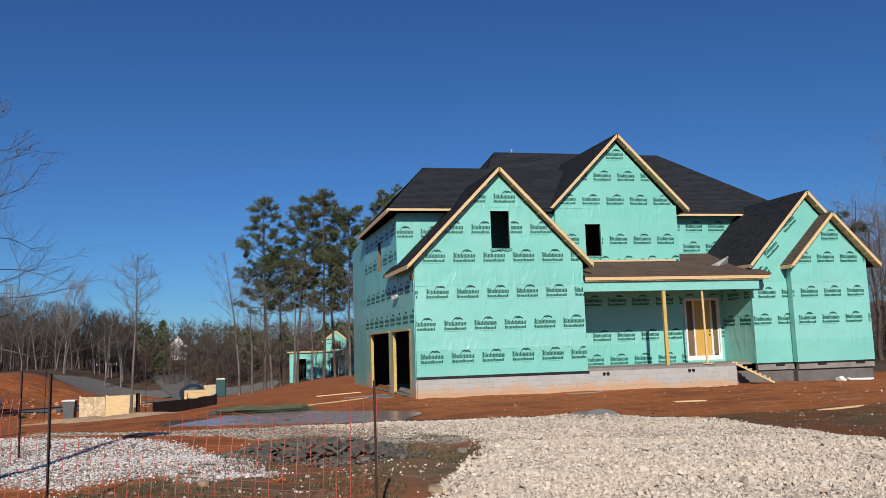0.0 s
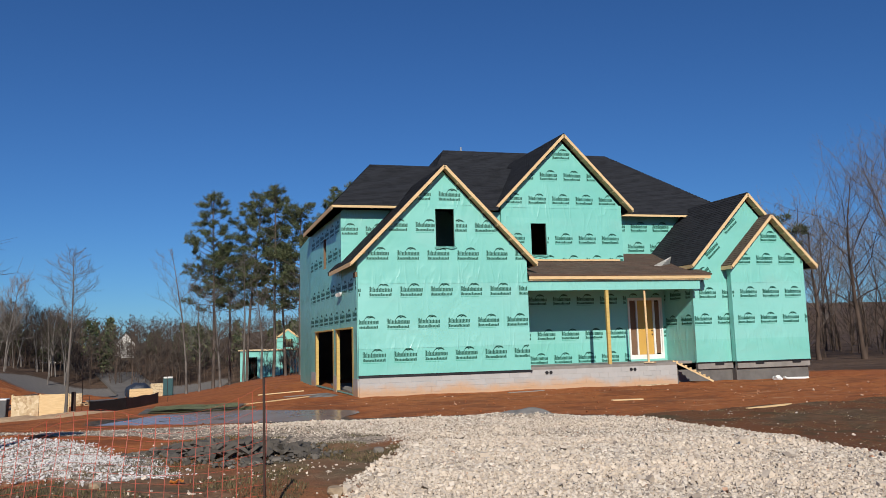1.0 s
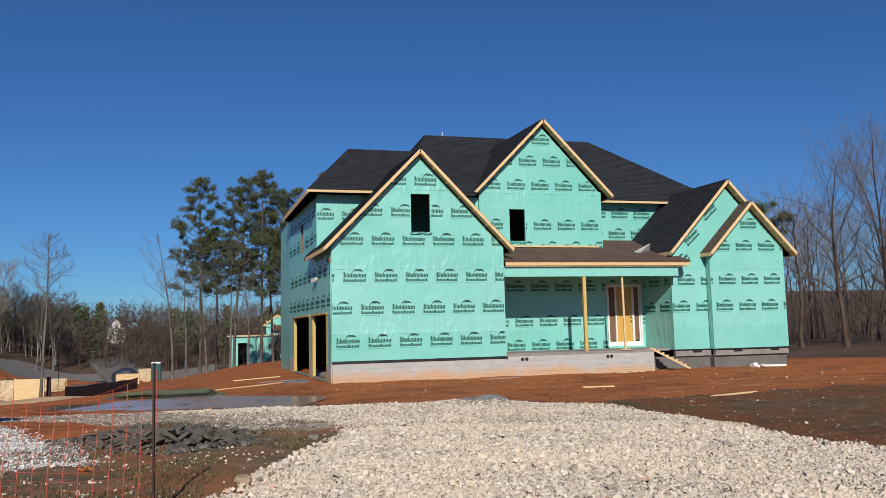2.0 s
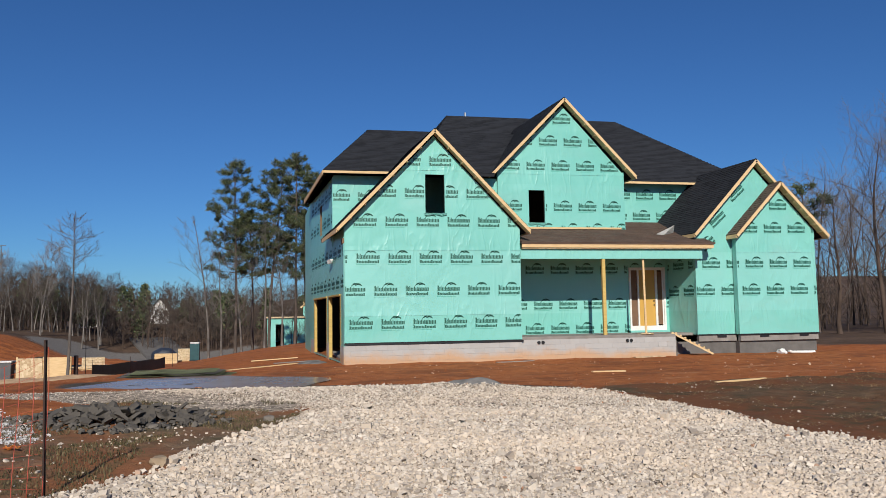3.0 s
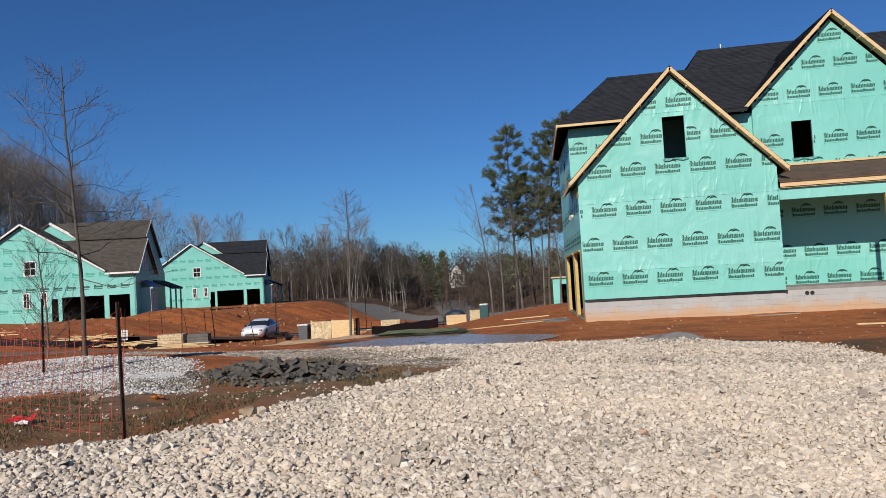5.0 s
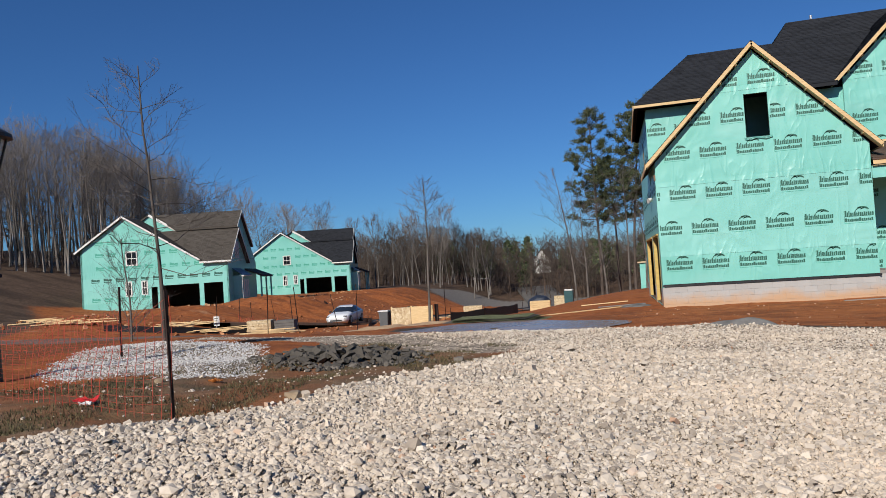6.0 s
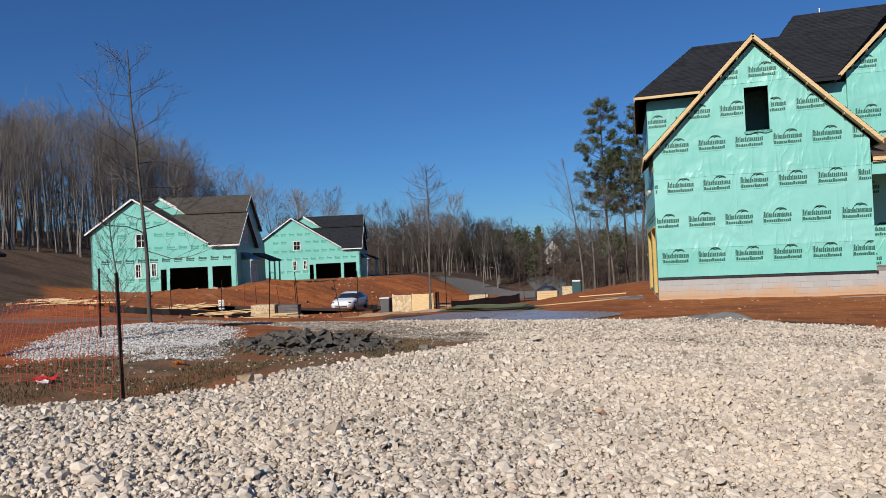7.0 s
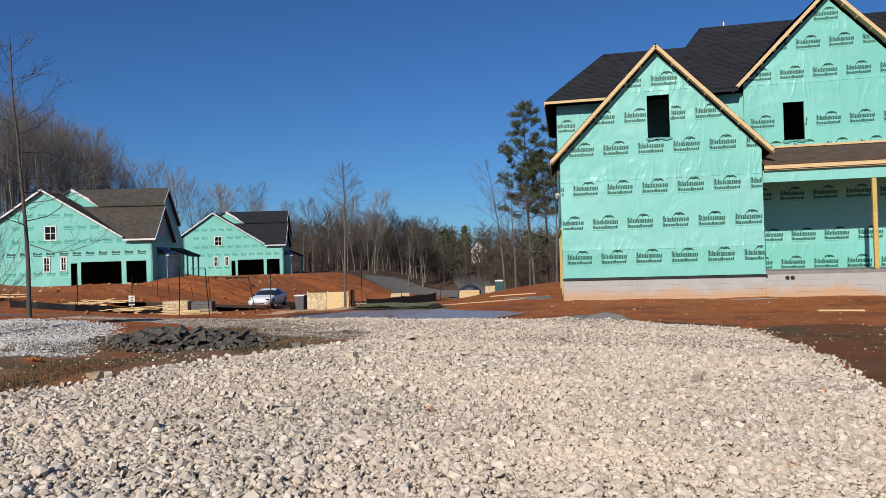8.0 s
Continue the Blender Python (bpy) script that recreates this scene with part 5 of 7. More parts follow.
PROTO_ROUND = proto_set(range(170, 176), 16.0, r0=0.15, first=0.34, n1=20, n2=8, n3=8, reach=0.46, up=0.95, thin=0.0135, sides=3, spikes=True, wob=0.18, bend=0.05, oval=True)
PROTO_EDGE = proto_set(range(120, 126), 14.0, r0=0.11, first=0.30, n1=13, n2=6, n3=5, reach=0.46, up=0.9, thin=0.010, sides=3, spikes=True, wob=0.20, bend=0.07, oval=True)
BRUSH = proto_set(range(60, 64), 5.0, r0=0.05, first=0.08, n1=9, n2=3, n3=2, reach=0.6, up=0.8, thin=0.016, sides=3, spikes=True)


def light_tree(seed, H):
    """A far leafless tree of few faces: a thin trunk, short ascending limbs and a haze of twigs."""
    rnd = random.Random(seed)
    wood, twig = Limbs(), Limbs()
    trunk = curve_path(rnd, Vector((0, 0, -0.3)), Vector((rnd.gauss(0, 0.04), rnd.gauss(0, 0.04), 1)), H, 4, 0.05, 0.04)
    wood.add(trunk, [0.085, 0.065, 0.045, 0.03, 0.012], 3)
    low = rnd.uniform(0.06, 0.42)
    for k in range(10):
        f = low + (0.98 - low) * (k + rnd.random()) / 10
        i = min(int(f * 4), 3)
        p = trunk[i].lerp(trunk[i + 1], f * 4 - i)
        a, ln = k * 2.4 + rnd.random(), H * 0.32 * (1.15 - f) * rnd.uniform(0.7, 1.3)
        limb = curve_path(rnd, p, Vector((math.cos(a), math.sin(a), rnd.uniform(0.5, 1.2))), ln, 2, 0.1, 0.12)
        wood.add(limb, [0.035, 0.022, 0.012], 3)
        for m in range(13):
            g = 0.2 + 0.8 * rnd.random()
            q = limb[0].lerp(limb[1], g * 2) if g < 0.5 else limb[1].lerp(limb[2], g * 2 - 1)
            d = (limb[2] - limb[0]).normalized() + Vector((rnd.gauss(0, 0.9), rnd.gauss(0, 0.9), rnd.gauss(0.0, 0.5)))
            twig.spike(q, q + d.normalized() * ln * rnd.uniform(0.3, 0.75), 0.027)
    return wood, twig


PROTO_LIGHT = []
for k in range(14):
    w, t = light_tree(200 + k, 10.0)
    PROTO_LIGHT.append((((np.array(w.v), np.array(w.f)), (np.array(t.v), np.array(t.f))), 10.0))


def grove(n, poly, h0, h1, seed):
    rng = np.random.default_rng(seed)
    px, py = [p[0] for p in poly], [p[1] for p in poly]
    out = []
    while len(out) < n:
        x, y = rng.uniform(min(px), max(px)), rng.uniform(min(py), max(py))
        if inside(poly, x, y):
            out.append((x, y, rng.uniform(h0, h1)))
    return out


# the treeline as the camera sees it: (bearing, top) in degrees; tree heights fit it
SKYLINE = ((-60, 9.0), (-48, 10.9), (-43, 11.6), (-40.5, 11.2), (-38, 10.6), (-35.5, 9.0), (-34, 7.6), (-31, 5.0), (-28.5, 4.2), (-25.5, 3.7), (-23, 3.4), (-19.5, 3.3), (-15.5, 3.0), (-12, 2.7), (-8, 2.5), (-4, 2.25), (10, 2.6), (30, 5.0))


def to_skyline(spots, lo, hi, seed):
    """Trees sized so that their tops meet the skyline seen from the camera, some lower."""
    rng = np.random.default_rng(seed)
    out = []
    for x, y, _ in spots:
        el = np.interp(math.degrees(math.atan2(x - 2.5, y)), [c[0] for c in SKYLINE], [c[1] for c in SKYLINE])
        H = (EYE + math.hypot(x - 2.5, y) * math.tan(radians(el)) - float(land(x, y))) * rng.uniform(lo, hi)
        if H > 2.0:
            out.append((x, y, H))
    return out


HILL_EDGE = [(-84, 58), (-75, 73), (-67, 83), (-62, 96), (-70, 104), (-84, 92), (-96, 70)]
woods("hillside_woods", to_skyline(grove(112, HILL_EDGE, 1, 2, 1) + grove(40, [(-66, 88), (-61, 106), (-72, 120), (-80, 98)], 1, 2, 41), 0.82, 1.02, 51), "dense leafless woods on the hillside", PROTO, TWIG_HILL, BARK_PALE)
woods("deep_woods", to_skyline(grove(105, [(-96, 66), (-84, 92), (-72, 112), (-96, 124), (-120, 96), (-112, 64)], 1, 2, 42), 0.75, 0.98, 52) + grove(40, [(-98, 66), (-72, 92), (-78, 112), (-106, 84)], 7, 12, 45), "deeper rows of the leafless hillside woods", PROTO_MID, TWIG_HILL, BARK)
# knoll trees: bearing and top angle from the camera's view set place and height
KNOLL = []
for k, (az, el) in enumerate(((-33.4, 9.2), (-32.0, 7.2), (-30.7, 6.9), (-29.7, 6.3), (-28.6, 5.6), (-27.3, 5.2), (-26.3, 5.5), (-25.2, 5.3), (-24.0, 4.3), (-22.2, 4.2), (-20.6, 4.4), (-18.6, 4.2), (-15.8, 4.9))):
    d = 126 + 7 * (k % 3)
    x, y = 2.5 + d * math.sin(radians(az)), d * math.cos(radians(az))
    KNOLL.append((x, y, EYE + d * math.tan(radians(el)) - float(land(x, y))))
woods("rear_woods", grove(130, [(-118, 70), (-92, 84), (-76, 112), (-92, 128), (-124, 100)], 9, 15, 48), "young leafless growth deep in the hillside woods", PROTO_LIGHT, TWIG_BROWN, BARK_DARK)
woods("knoll_trees", KNOLL, "round-crowned leafless trees behind the far house", PROTO_ROUND, TWIG_HILL, BARK)
woods("valley_woods", to_skyline(grove(760, [(-64, 150), (-40, 134), (-24, 130), (8, 119), (44, 110), (60, 132), (10, 140), (-24, 150), (-60, 168)], 1, 2, 2), 0.45, 0.92, 55), "leafless woods across the valley", PROTO_LIGHT, TWIG_BROWN, BARK_DARK)
woods("far_woods", to_skyline(grove(900, [(-110, 200), (-66, 168), (-24, 150), (10, 140), (60, 132), (90, 170), (0, 182), (-60, 190), (-110, 224)], 1, 2, 3), 0.80, 1.02, 56), "distant leafless woods on the ridge", PROTO_LIGHT, TWIG_BROWN, BARK_DARK)
woods("valley_edge_trees", to_skyline(grove(30, [(-50, 132), (-30, 118), (-24, 122), (-24, 132), (-44, 142)], 1, 2, 47), 0.8, 1.15, 57), "taller pale trees at the foot of the valley woods", PROTO_ROUND, TWIG_BROWN, BARK_PALE)
woods("edge_woods", grove(84, [(37, 47), (45, 38), (66, 32), (78, 58), (58, 80), (38, 64)], 7, 12.5, 4), "leafless woods behind the house", PROTO_EDGE, TWIG_HILL, BARK_DARK)
woods("underbrush", grove(90, [(36, 44), (41, 36), (60, 31), (66, 58), (38, 60)], 2.5, 5.5, 5) + grove(60, [(-44, 138), (-24, 130), (8, 118), (12, 86), (6, 86), (2, 118), (-24, 136)], 2.5, 5, 6) + grove(60, [(-80, 70), (-70, 84), (-64, 98), (-72, 110), (-90, 80)], 2, 4.5, 7), "bare underbrush along the edge of the woods", BRUSH, TWIG_BROWN, BARK_DARK)


def pine_tree(seed, H, crown=0.5, full=54, spread=3.6):
    """A tall pine: straight trunk, level limbs in the upper part, tufts of needles on the twigs' ends."""
    rnd = random.Random(seed)
    wood = Limbs()
    trunk = curve_path(rnd, Vector((0, 0, -0.3)), Vector((rnd.gauss(0, 0.03), 0, 1)), H, 10, 0.04, 0.02)
    wood.add(trunk, [0.165 * (1 - 0.9 * i / 10) + 0.02 for i in range(11)], 6)
    V, F = [], []

    def tuft(c, d, n):
        for _ in range(n):
            v = (d * 0.5 + Vector((rnd.gauss(0, 0.6), rnd.gauss(0, 0.6), rnd.gauss(0.15, 0.5)))).normalized()
            side = (Matrix.Rotation(rnd.uniform(0, 6.3), 3, v) @ v.orthogonal().normalized()) * rnd.uniform(0.025, 0.045)
            p = c + Vector((rnd.gauss(0, 0.12), rnd.gauss(0, 0.12), rnd.gauss(0, 0.10)))
            i = len(V)
            V.extend(tuple(q) for q in (p - side, p + side, p + v * rnd.uniform(0.28, 0.45)))
            F.append((i, i + 1, i + 2))

    for k in range(full):
        g = (k + rnd.uniform(-1.5, 1.5)) / full
        g = min(max(g, 0.0), 0.99)
        f = (1 - crown) + crown * g
        i = min(int(f * 10), 9)
        p = trunk[i].lerp(trunk[i + 1], f * 10 - i)
        a = k * 2.4 + rnd.uniform(-0.7, 0.7)
        ln = spread * (1 - 0.62 * g ** 2.6) * min(1.0, 0.62 + 1.3 * g) * rnd.uniform(0.4, 1.15)
        limb = curve_path(rnd, p, Vector((math.cos(a), math.sin(a), rnd.uniform(0.0, 0.35) + 0.4 * g)), ln, 4, 0.05, 0.13)
        wood.add(limb, [0.055, 0.042, 0.03, 0.02, 0.01], 3)
        for m in range(4 + int(ln * 2.6)):
            h = rnd.uniform(0.5, 1.0) * 4
            j = min(int(h), 3)
            q = limb[j].lerp(limb[j + 1], h - j)
            d = ((limb[4] - limb[0]).normalized() + Vector((rnd.gauss(0, 0.7), rnd.gauss(0, 0.7), rnd.uniform(0.0, 0.7)))).normalized()
            e = q + d * rnd.uniform(0.25, 0.75)
            wood.spike(q, e, 0.014)
            tuft(e, d, rnd.randint(20, 30))
    tuft(trunk[-1], Vector((0, 0, 1)), 40)
    for k in range(12):
        f = rnd.uniform(0.25, 1 - crown)
        p = trunk[int(f * 10)]
        a = rnd.uniform(0, math.tau)
        limb = curve_path(rnd, p, Vector((math.cos(a), math.sin(a), rnd.uniform(-0.2, 0.2))), rnd.uniform(0.5, 2.0), 3, 0.0, 0.15)
        wood.add(limb, [0.035, 0.025, 0.018, 0.008], 3)
    return wood, (V, F)


PINES = [(-2.4, 84, 20.0, 0.60), (1.0, 86, 20.0, 0.48), (3.7, 84.5, 19.9, 0.66), (6.4, 83.5, 17.8, 0.58), (10.6, 86, 20.2, 0.45), (5.2, 89, 15.0, 0.5), (-0.8, 88, 14.0, 0.42)]
for k, (x, y, H, cr) in enumerate(PINES):
    wood, (V, F) = pine_tree(70 + k, H, cr)
    ob = empty("pine_tree", "tall pine with a bare trunk and dark green crown", "pine tree", "pine clump", (x, y, float(land(x, y))))
    mesh_from("trunk", wood.v, wood.f, BARK_PINE, ob, "", True)
    mesh_from("crown", V, F, NEEDLE, ob, "dark green needle clumps")
for k, (x, y, H) in enumerate(((-4.9, 82, 14.5), (-3.6, 81, 11), (-1.6, 81, 10), (0.6, 82, 13), (2.4, 81, 9.5), (6.3, 81, 11), (8.6, 81, 12), (9.6, 83, 10))):
    single_tree("tree", x, y, *bare_tree(90 + k, H, 0.13, 0.3, 20, 6, 6, 0.40, 0.7, 0.0105, 0.18, (0, 0), 4, 0.36, 0.03, False, 0.0, 0.07, True), "pale leafless tree among the pines", BARK, "tree", "trees among the pines", 0, float(land(x, y)) - gz(x, y))


def evergreens(name, spots, label):
    """Small dense evergreens scattered through far woods, as one mesh."""
    rng = np.random.default_rng(17)
    V, F, k = [], [], 0
    for x, y, H in spots:
        n = 320
        t = rng.uniform(0, 1, n) ** 0.8
        r = H * 0.24 * (1 - t) ** 0.7 * np.sqrt(rng.uniform(0.2, 1, n)) + 0.1
        a = rng.uniform(0, math.tau, n)
        c = np.stack([x + r * np.cos(a), y + r * np.sin(a), float(land(x, y)) + H * (0.2 + 0.8 * t)], -1)
        d = rng.normal(size=(n, 3, 3)) * 0.30
        V.append((c[:, None] + d).reshape(-1, 3))
        F.append(np.arange(n * 3).reshape(-1, 3) + k)
        k += n * 3
    return tagged(mesh_from(name, np.concatenate(V), np.concatenate(F), NEEDLE), label, "evergreens", "", "stuff")


evergreens("far_evergreens", to_skyline(grove(64, [(-40, 140), (-20, 138), (8, 130), (30, 124), (40, 140), (-20, 168), (-50, 170)], 1, 2, 31), 0.45, 0.9, 33), "dark evergreens scattered through the valley woods")
# lone evergreen by the right-hand woods
wood, (V, F) = pine_tree(88, 9.6, 0.22, 9, 1.4)
ob = empty("pine_tree", "thin pine at the edge of bare woods", "pine tree", "", (36.8, 44.9, float(land(36.8, 44.9))))
mesh_from("trunk", wood.v, wood.f, BARK_PINE, ob, "", True)
mesh_from("crown", V, F, NEEDLE, ob, "dark green needle clumps")


# ---- roads ----
ASPHALT = plain("asphalt", (0.16, 0.15, 0.142), (0.10, 0.093, 0.087), 0.8, 0.9, 0, 0.3)


LANE = plain("dusty_lane", (0.20, 0.14, 0.105), (0.13, 0.085, 0.06), 0.8, 0.95, 0, 0.3)


def ribbon(name, pts, width, mat, label, lift=0.03, kerb=True):
    """A road that follows the land, with a kerb step along both edges."""
    path = []
    for (ax, ay), (bx, by) in zip(pts, pts[1:]):
        n = max(2, int(math.hypot(bx - ax, by - ay) / 1.5))
        path += [(ax + (bx - ax) * k / n, ay + (by - ay) * k / n) for k in range(n)]
    path.append(pts[-1])
    P = np.array(path)
    for _ in range(12):
        P[1:-1] = (P[:-2] + 2 * P[1:-1] + P[2:]) / 4
    T = np.gradient(P, axis=0)
    T /= np.linalg.norm(T, axis=1, keepdims=True)
    N = np.stack([-T[:, 1], T[:, 0]], -1)
    cross = [(-width / 2 - 0.16, -0.25), (-width / 2 - 0.16, 0.12), (-width / 2, 0.12), (-width / 2, 0.0), (-width / 4, 0.02), (0, 0.04), (width / 4, 0.02), (width / 2, 0.0), (width / 2, 0.12), (width / 2 + 0.16, 0.12), (width / 2 + 0.16, -0.25)]
    if not kerb:
        cross = [(-width / 2, -0.2), (-width / 2, 0.0), (0, 0.03), (width / 2, 0.0), (width / 2, -0.2)]
    base = np.maximum.reduce([top_z(P[:, 0] + N[:, 0] * o, P[:, 1] + N[:, 1] * o) for o in (-width / 2, 0, width / 2)]) + lift
    rows = [np.stack([P[:, 0] + N[:, 0] * o, P[:, 1] + N[:, 1] * o, base + h], -1) for o, h in cross]
    v = np.stack(rows, 1).reshape(-1, 3)
    m, n = len(cross), len(P)
    f = [(i * m + j, i * m + j + 1, (i + 1) * m + j + 1, (i + 1) * m + j) for i in range(n - 1) for j in range(m - 1)]
    return tagged(mesh_from(name, v, f, mat), label, "road", "", "structure")


ribbon("track", [(-26, 47), (-24, 52), (-21.8, 57), (-19.5, 63.5)], 5.6, LANE, "rutted brown dirt track up to the road", 0.0, False)
ribbon("road", [(-19.5, 64), (-17.5, 70), (-15, 85), (-13, 100), (-13, 118), (-20, 140)], 6.0, ASPHALT, "grey asphalt road through the building site")
ribbon("lane", [(-19, 17.6), (-13, 19.5), (-7.0, 21.4)], 3.6, LANE, "dusty brown lane behind the gravel heap", 0.0, False)


# ---- the two finished-wrap houses across the road ----
def far_house(name, right, base, roofmat, label):
    """A side-garage house: a long gable with a low sweep, a cross wing and a small porch."""
    d = Vector((0.953, 0.302, 0)).normalized()
    m = Matrix(((d.x, -d.y, 0, right[0] - d.x * 14.6), (d.y, d.x, 0, right[1] - d.y * 14.6), (0, 0, 1, base), (0, 0, 0, 1)))
    house = empty(name, label, "house", "wrapped houses across the road")
    house.matrix_world = m
    front = Plane((0, 0), (14.6, 0))
    out = [(0, 0), (14.6, 0), (14.6, 4.7), (11.9, 4.7), (4.4, 9.4), (0, 6.5)]
    holes = [(7.84, 11.65, 0.25, 2.55), (12.1, 14.0, 0.25, 2.55), (6.9, 7.5, 0.25, 2.45), (4.55, 5.6, 4.75, 6.1), (4.4, 4.95, 1.7, 3.1), (6.0, 6.5, 1.8, 3.1)]
    w = part("garage_wall", wall_mesh(front, out, holes), WRAP, house, "sunlit green house wrap")
    for z in (1.45, 3.35, 4.55, 5.9, 7.1):
        for k in range(11):
            u = 1.0 + k * 1.22 + (0.5 if z > 4 else 0)
            if inside(out, u + 0.4, z) and inside(out, u + 0.4, z + 0.3) and not any(a - 0.9 < u < b + 0.1 and c - 0.2 < z < dd + 0.1 for a, b, c, dd in holes):
                bm = bmesh.new()
                top = [(u, z - 0.17), (u + 0.78, z - 0.17), (u + 0.78, z - 0.09), (u + 0.05, z - 0.09), (u + 0.05, z - 0.02), (u + 0.82, z - 0.02), (u + 0.82, z + 0.17), (u + 0.5, z + 0.15), (u + 0.48, z + 0.05), (u + 0.45, z + 0.16), (u + 0.2, z + 0.16), (u + 0.17, z + 0.24), (u, z + 0.24)]
                bm.faces.new([bm.verts.new(front.at(*q, 0.006)) for q in top])
                part("printed_mark", bm, PRINT if z == 3.35 and roofmat == SHINGLE_BROWN else PRINT_SMALL, w)
    for a, b, c, dd in holes[3:]:
        window(w, front, a, b, c, dd, 2)
    part("garage_floor", boxes((0.1, 14.5, 0.1, 11.9, 0.1, 0.25)), CONCRETE, house)
    part("footing", boxes((0.02, 14.58, 0.03, 12.0, -1.2, 0.0)), CONCRETE, house, "concrete footing")
    # side that faces the road
    side = Plane((14.6, 0), (14.6, 9.6))
    out = [(0, 0), (9.6, 0), (9.6, 6.6), (5.5, 9.95), (4.2, 8.6), (3.6, 8.05), (0, 4.7)]
    hs = [(3.0, 3.6, 5.0, 6.7), (3.75, 4.35, 5.0, 6.7), (6.4, 7.2, 0.6, 2.6)]
    w2 = part("gable_wall", wall_mesh(side, out, hs), WRAP, house)
    for a, b, c, dd in hs:
        window(w2, side, a, b, c, dd, 2)
    bay = part("bay_window", boxes((14.6, 15.5, 1.7, 4.7, -0.2, 3.1)), WRAP, house, "wrapped bay with a blue metal cap")
    part("bay_roof", slab([(14.5, 1.5, 3.95), (15.75, 1.5, 3.15), (15.75, 4.9, 3.15), (14.5, 4.9, 3.95)], 0.08), plain("blue_grey_metal", (0.08, 0.15, 0.24), (0.05, 0.10, 0.16), 3, 0.35, 0.7), bay)
    part("bay_trim", boxes((15.5, 15.78, 1.5, 4.9, 2.98, 3.08), (15.5, 15.53, 1.7, 1.78, -0.2, 2.98)), WHITE, bay)
    face = Plane((15.51, 1.7), (15.51, 4.7))
    for a in (0.6, 1.65):
        window(bay, face, a, a + 0.85, 0.9, 2.6, 2)
    back = Plane((14.6, 12.0), (0, 12.0))
    part("back_wall", wall_mesh(back, [(0, 0), (14.6, 0), (14.6, 6.5), (10.2, 9.4), (2.7, 4.7), (0, 4.7)]), WRAP, house)
    left = Plane((0, 12.0), (0, 0))
    part("left_wall", wall_mesh(left, [(0, 0), (12, 0), (12, 6.5), (0, 6.5)]), WRAP, house)
    rear = Plane((14.6, 9.6), (14.6, 12.0))
    part("rear_wall", wall_mesh(rear, [(0, 0), (2.4, 0), (2.4, 4.7), (0, 6.6)]), WRAP, house)

    def roof(nm, pts, seed):
        r = part(nm, slab(pts, 0.18), roofmat, house)
        shingled("shingles", pts, roofmat, r, 0.20, 0.35, seed)

    roof("roof_left", [(-0.45, 12.3, 6.25), (-0.45, -0.35, 6.25), (4.4, -0.35, 9.65), (4.4, 12.3, 9.65)], 1)
    roof("roof_right", [(12.0, -0.35, 4.88), (12.0, 12.3, 4.88), (4.4, 12.3, 9.65), (4.4, -0.35, 9.65)], 2)
    roof("cross_roof_front", [(12.35, -0.4, 4.62), (15.0, -0.4, 4.62), (15.0, 3.6, 8.2), (6.7, 3.6, 8.2)], 3)
    roof("cross_roof_back", [(15.0, 7.6, 4.62), (12.35, 7.6, 4.62), (6.7, 3.6, 8.2), (15.0, 3.6, 8.2)], 4)
    roof("raised_roof_right", [(9.8, 4.3, 7.4), (9.8, 12.3, 7.4), (5.4, 12.3, 10.15), (5.4, 4.3, 10.15)], 5)
    roof("raised_roof_left", [(2.2, 12.3, 8.1), (2.2, 4.3, 8.1), (5.4, 4.3, 10.15), (5.4, 12.3, 10.15)], 6)
    roof("upper_roof_front", [(8.5, 3.3, 8.34), (14.9, 3.3, 8.34), (14.9, 5.5, 10.12), (5.7, 5.5, 10.12)], 7)
    roof("upper_roof_back", [(14.9, 9.9, 6.5), (8.0, 9.9, 6.5), (5.7, 5.5, 10.12), (14.9, 5.5, 10.12)], 8)
    part("raised_wall", wall_mesh(Plane((0, 4.5), (14, 4.5)), [(2.6, 7.4), (9.5, 5.6), (9.5, 7.4), (5.4, 9.95), (2.6, 8.1)]), WRAP, house)
    for p, q, hgt in (((-0.45, -0.37, 6.2), (4.4, -0.37, 9.6), 0.16), ((4.4, -0.37, 9.6), (11.9, -0.37, 4.85), 0.16), ((11.9, -0.42, 4.6), (15.0, -0.42, 4.6), 0.16), ((5.4, 4.27, 10.06), (9.8, 4.27, 7.31), 0.26), ((15.02, -0.4, 4.55), (15.02, 3.6, 8.12), 0.13), ((15.02, 7.6, 4.55), (15.02, 3.6, 8.12), 0.13), ((14.92, 3.3, 8.24), (14.92, 5.5, 10.02), 0.13), ((14.92, 9.9, 6.4), (14.92, 5.5, 10.02), 0.13)):
        bm = bmesh.new()
        beam(bm, p, q, 0.05, hgt)
        part("rake_board", bm, WHITE, house, "white trim board")
    part("porch_roof", slab([(14.6, 6.6, 3.9), (16.5, 6.6, 3.1), (16.5, 12.0, 3.1), (14.6, 12.0, 3.9)], 0.2), roofmat, house)
    for y in (6.8, 9.3, 11.8):
        part("porch_post", boxes((16.2, 16.35, y, y + 0.15, 0.0, 3.0)), WRAP, house)
    part("porch_base", boxes((14.6, 16.5, 6.6, 12.0, -1.2, 0.0)), BLOCK, house, "grey block porch base")
    return house


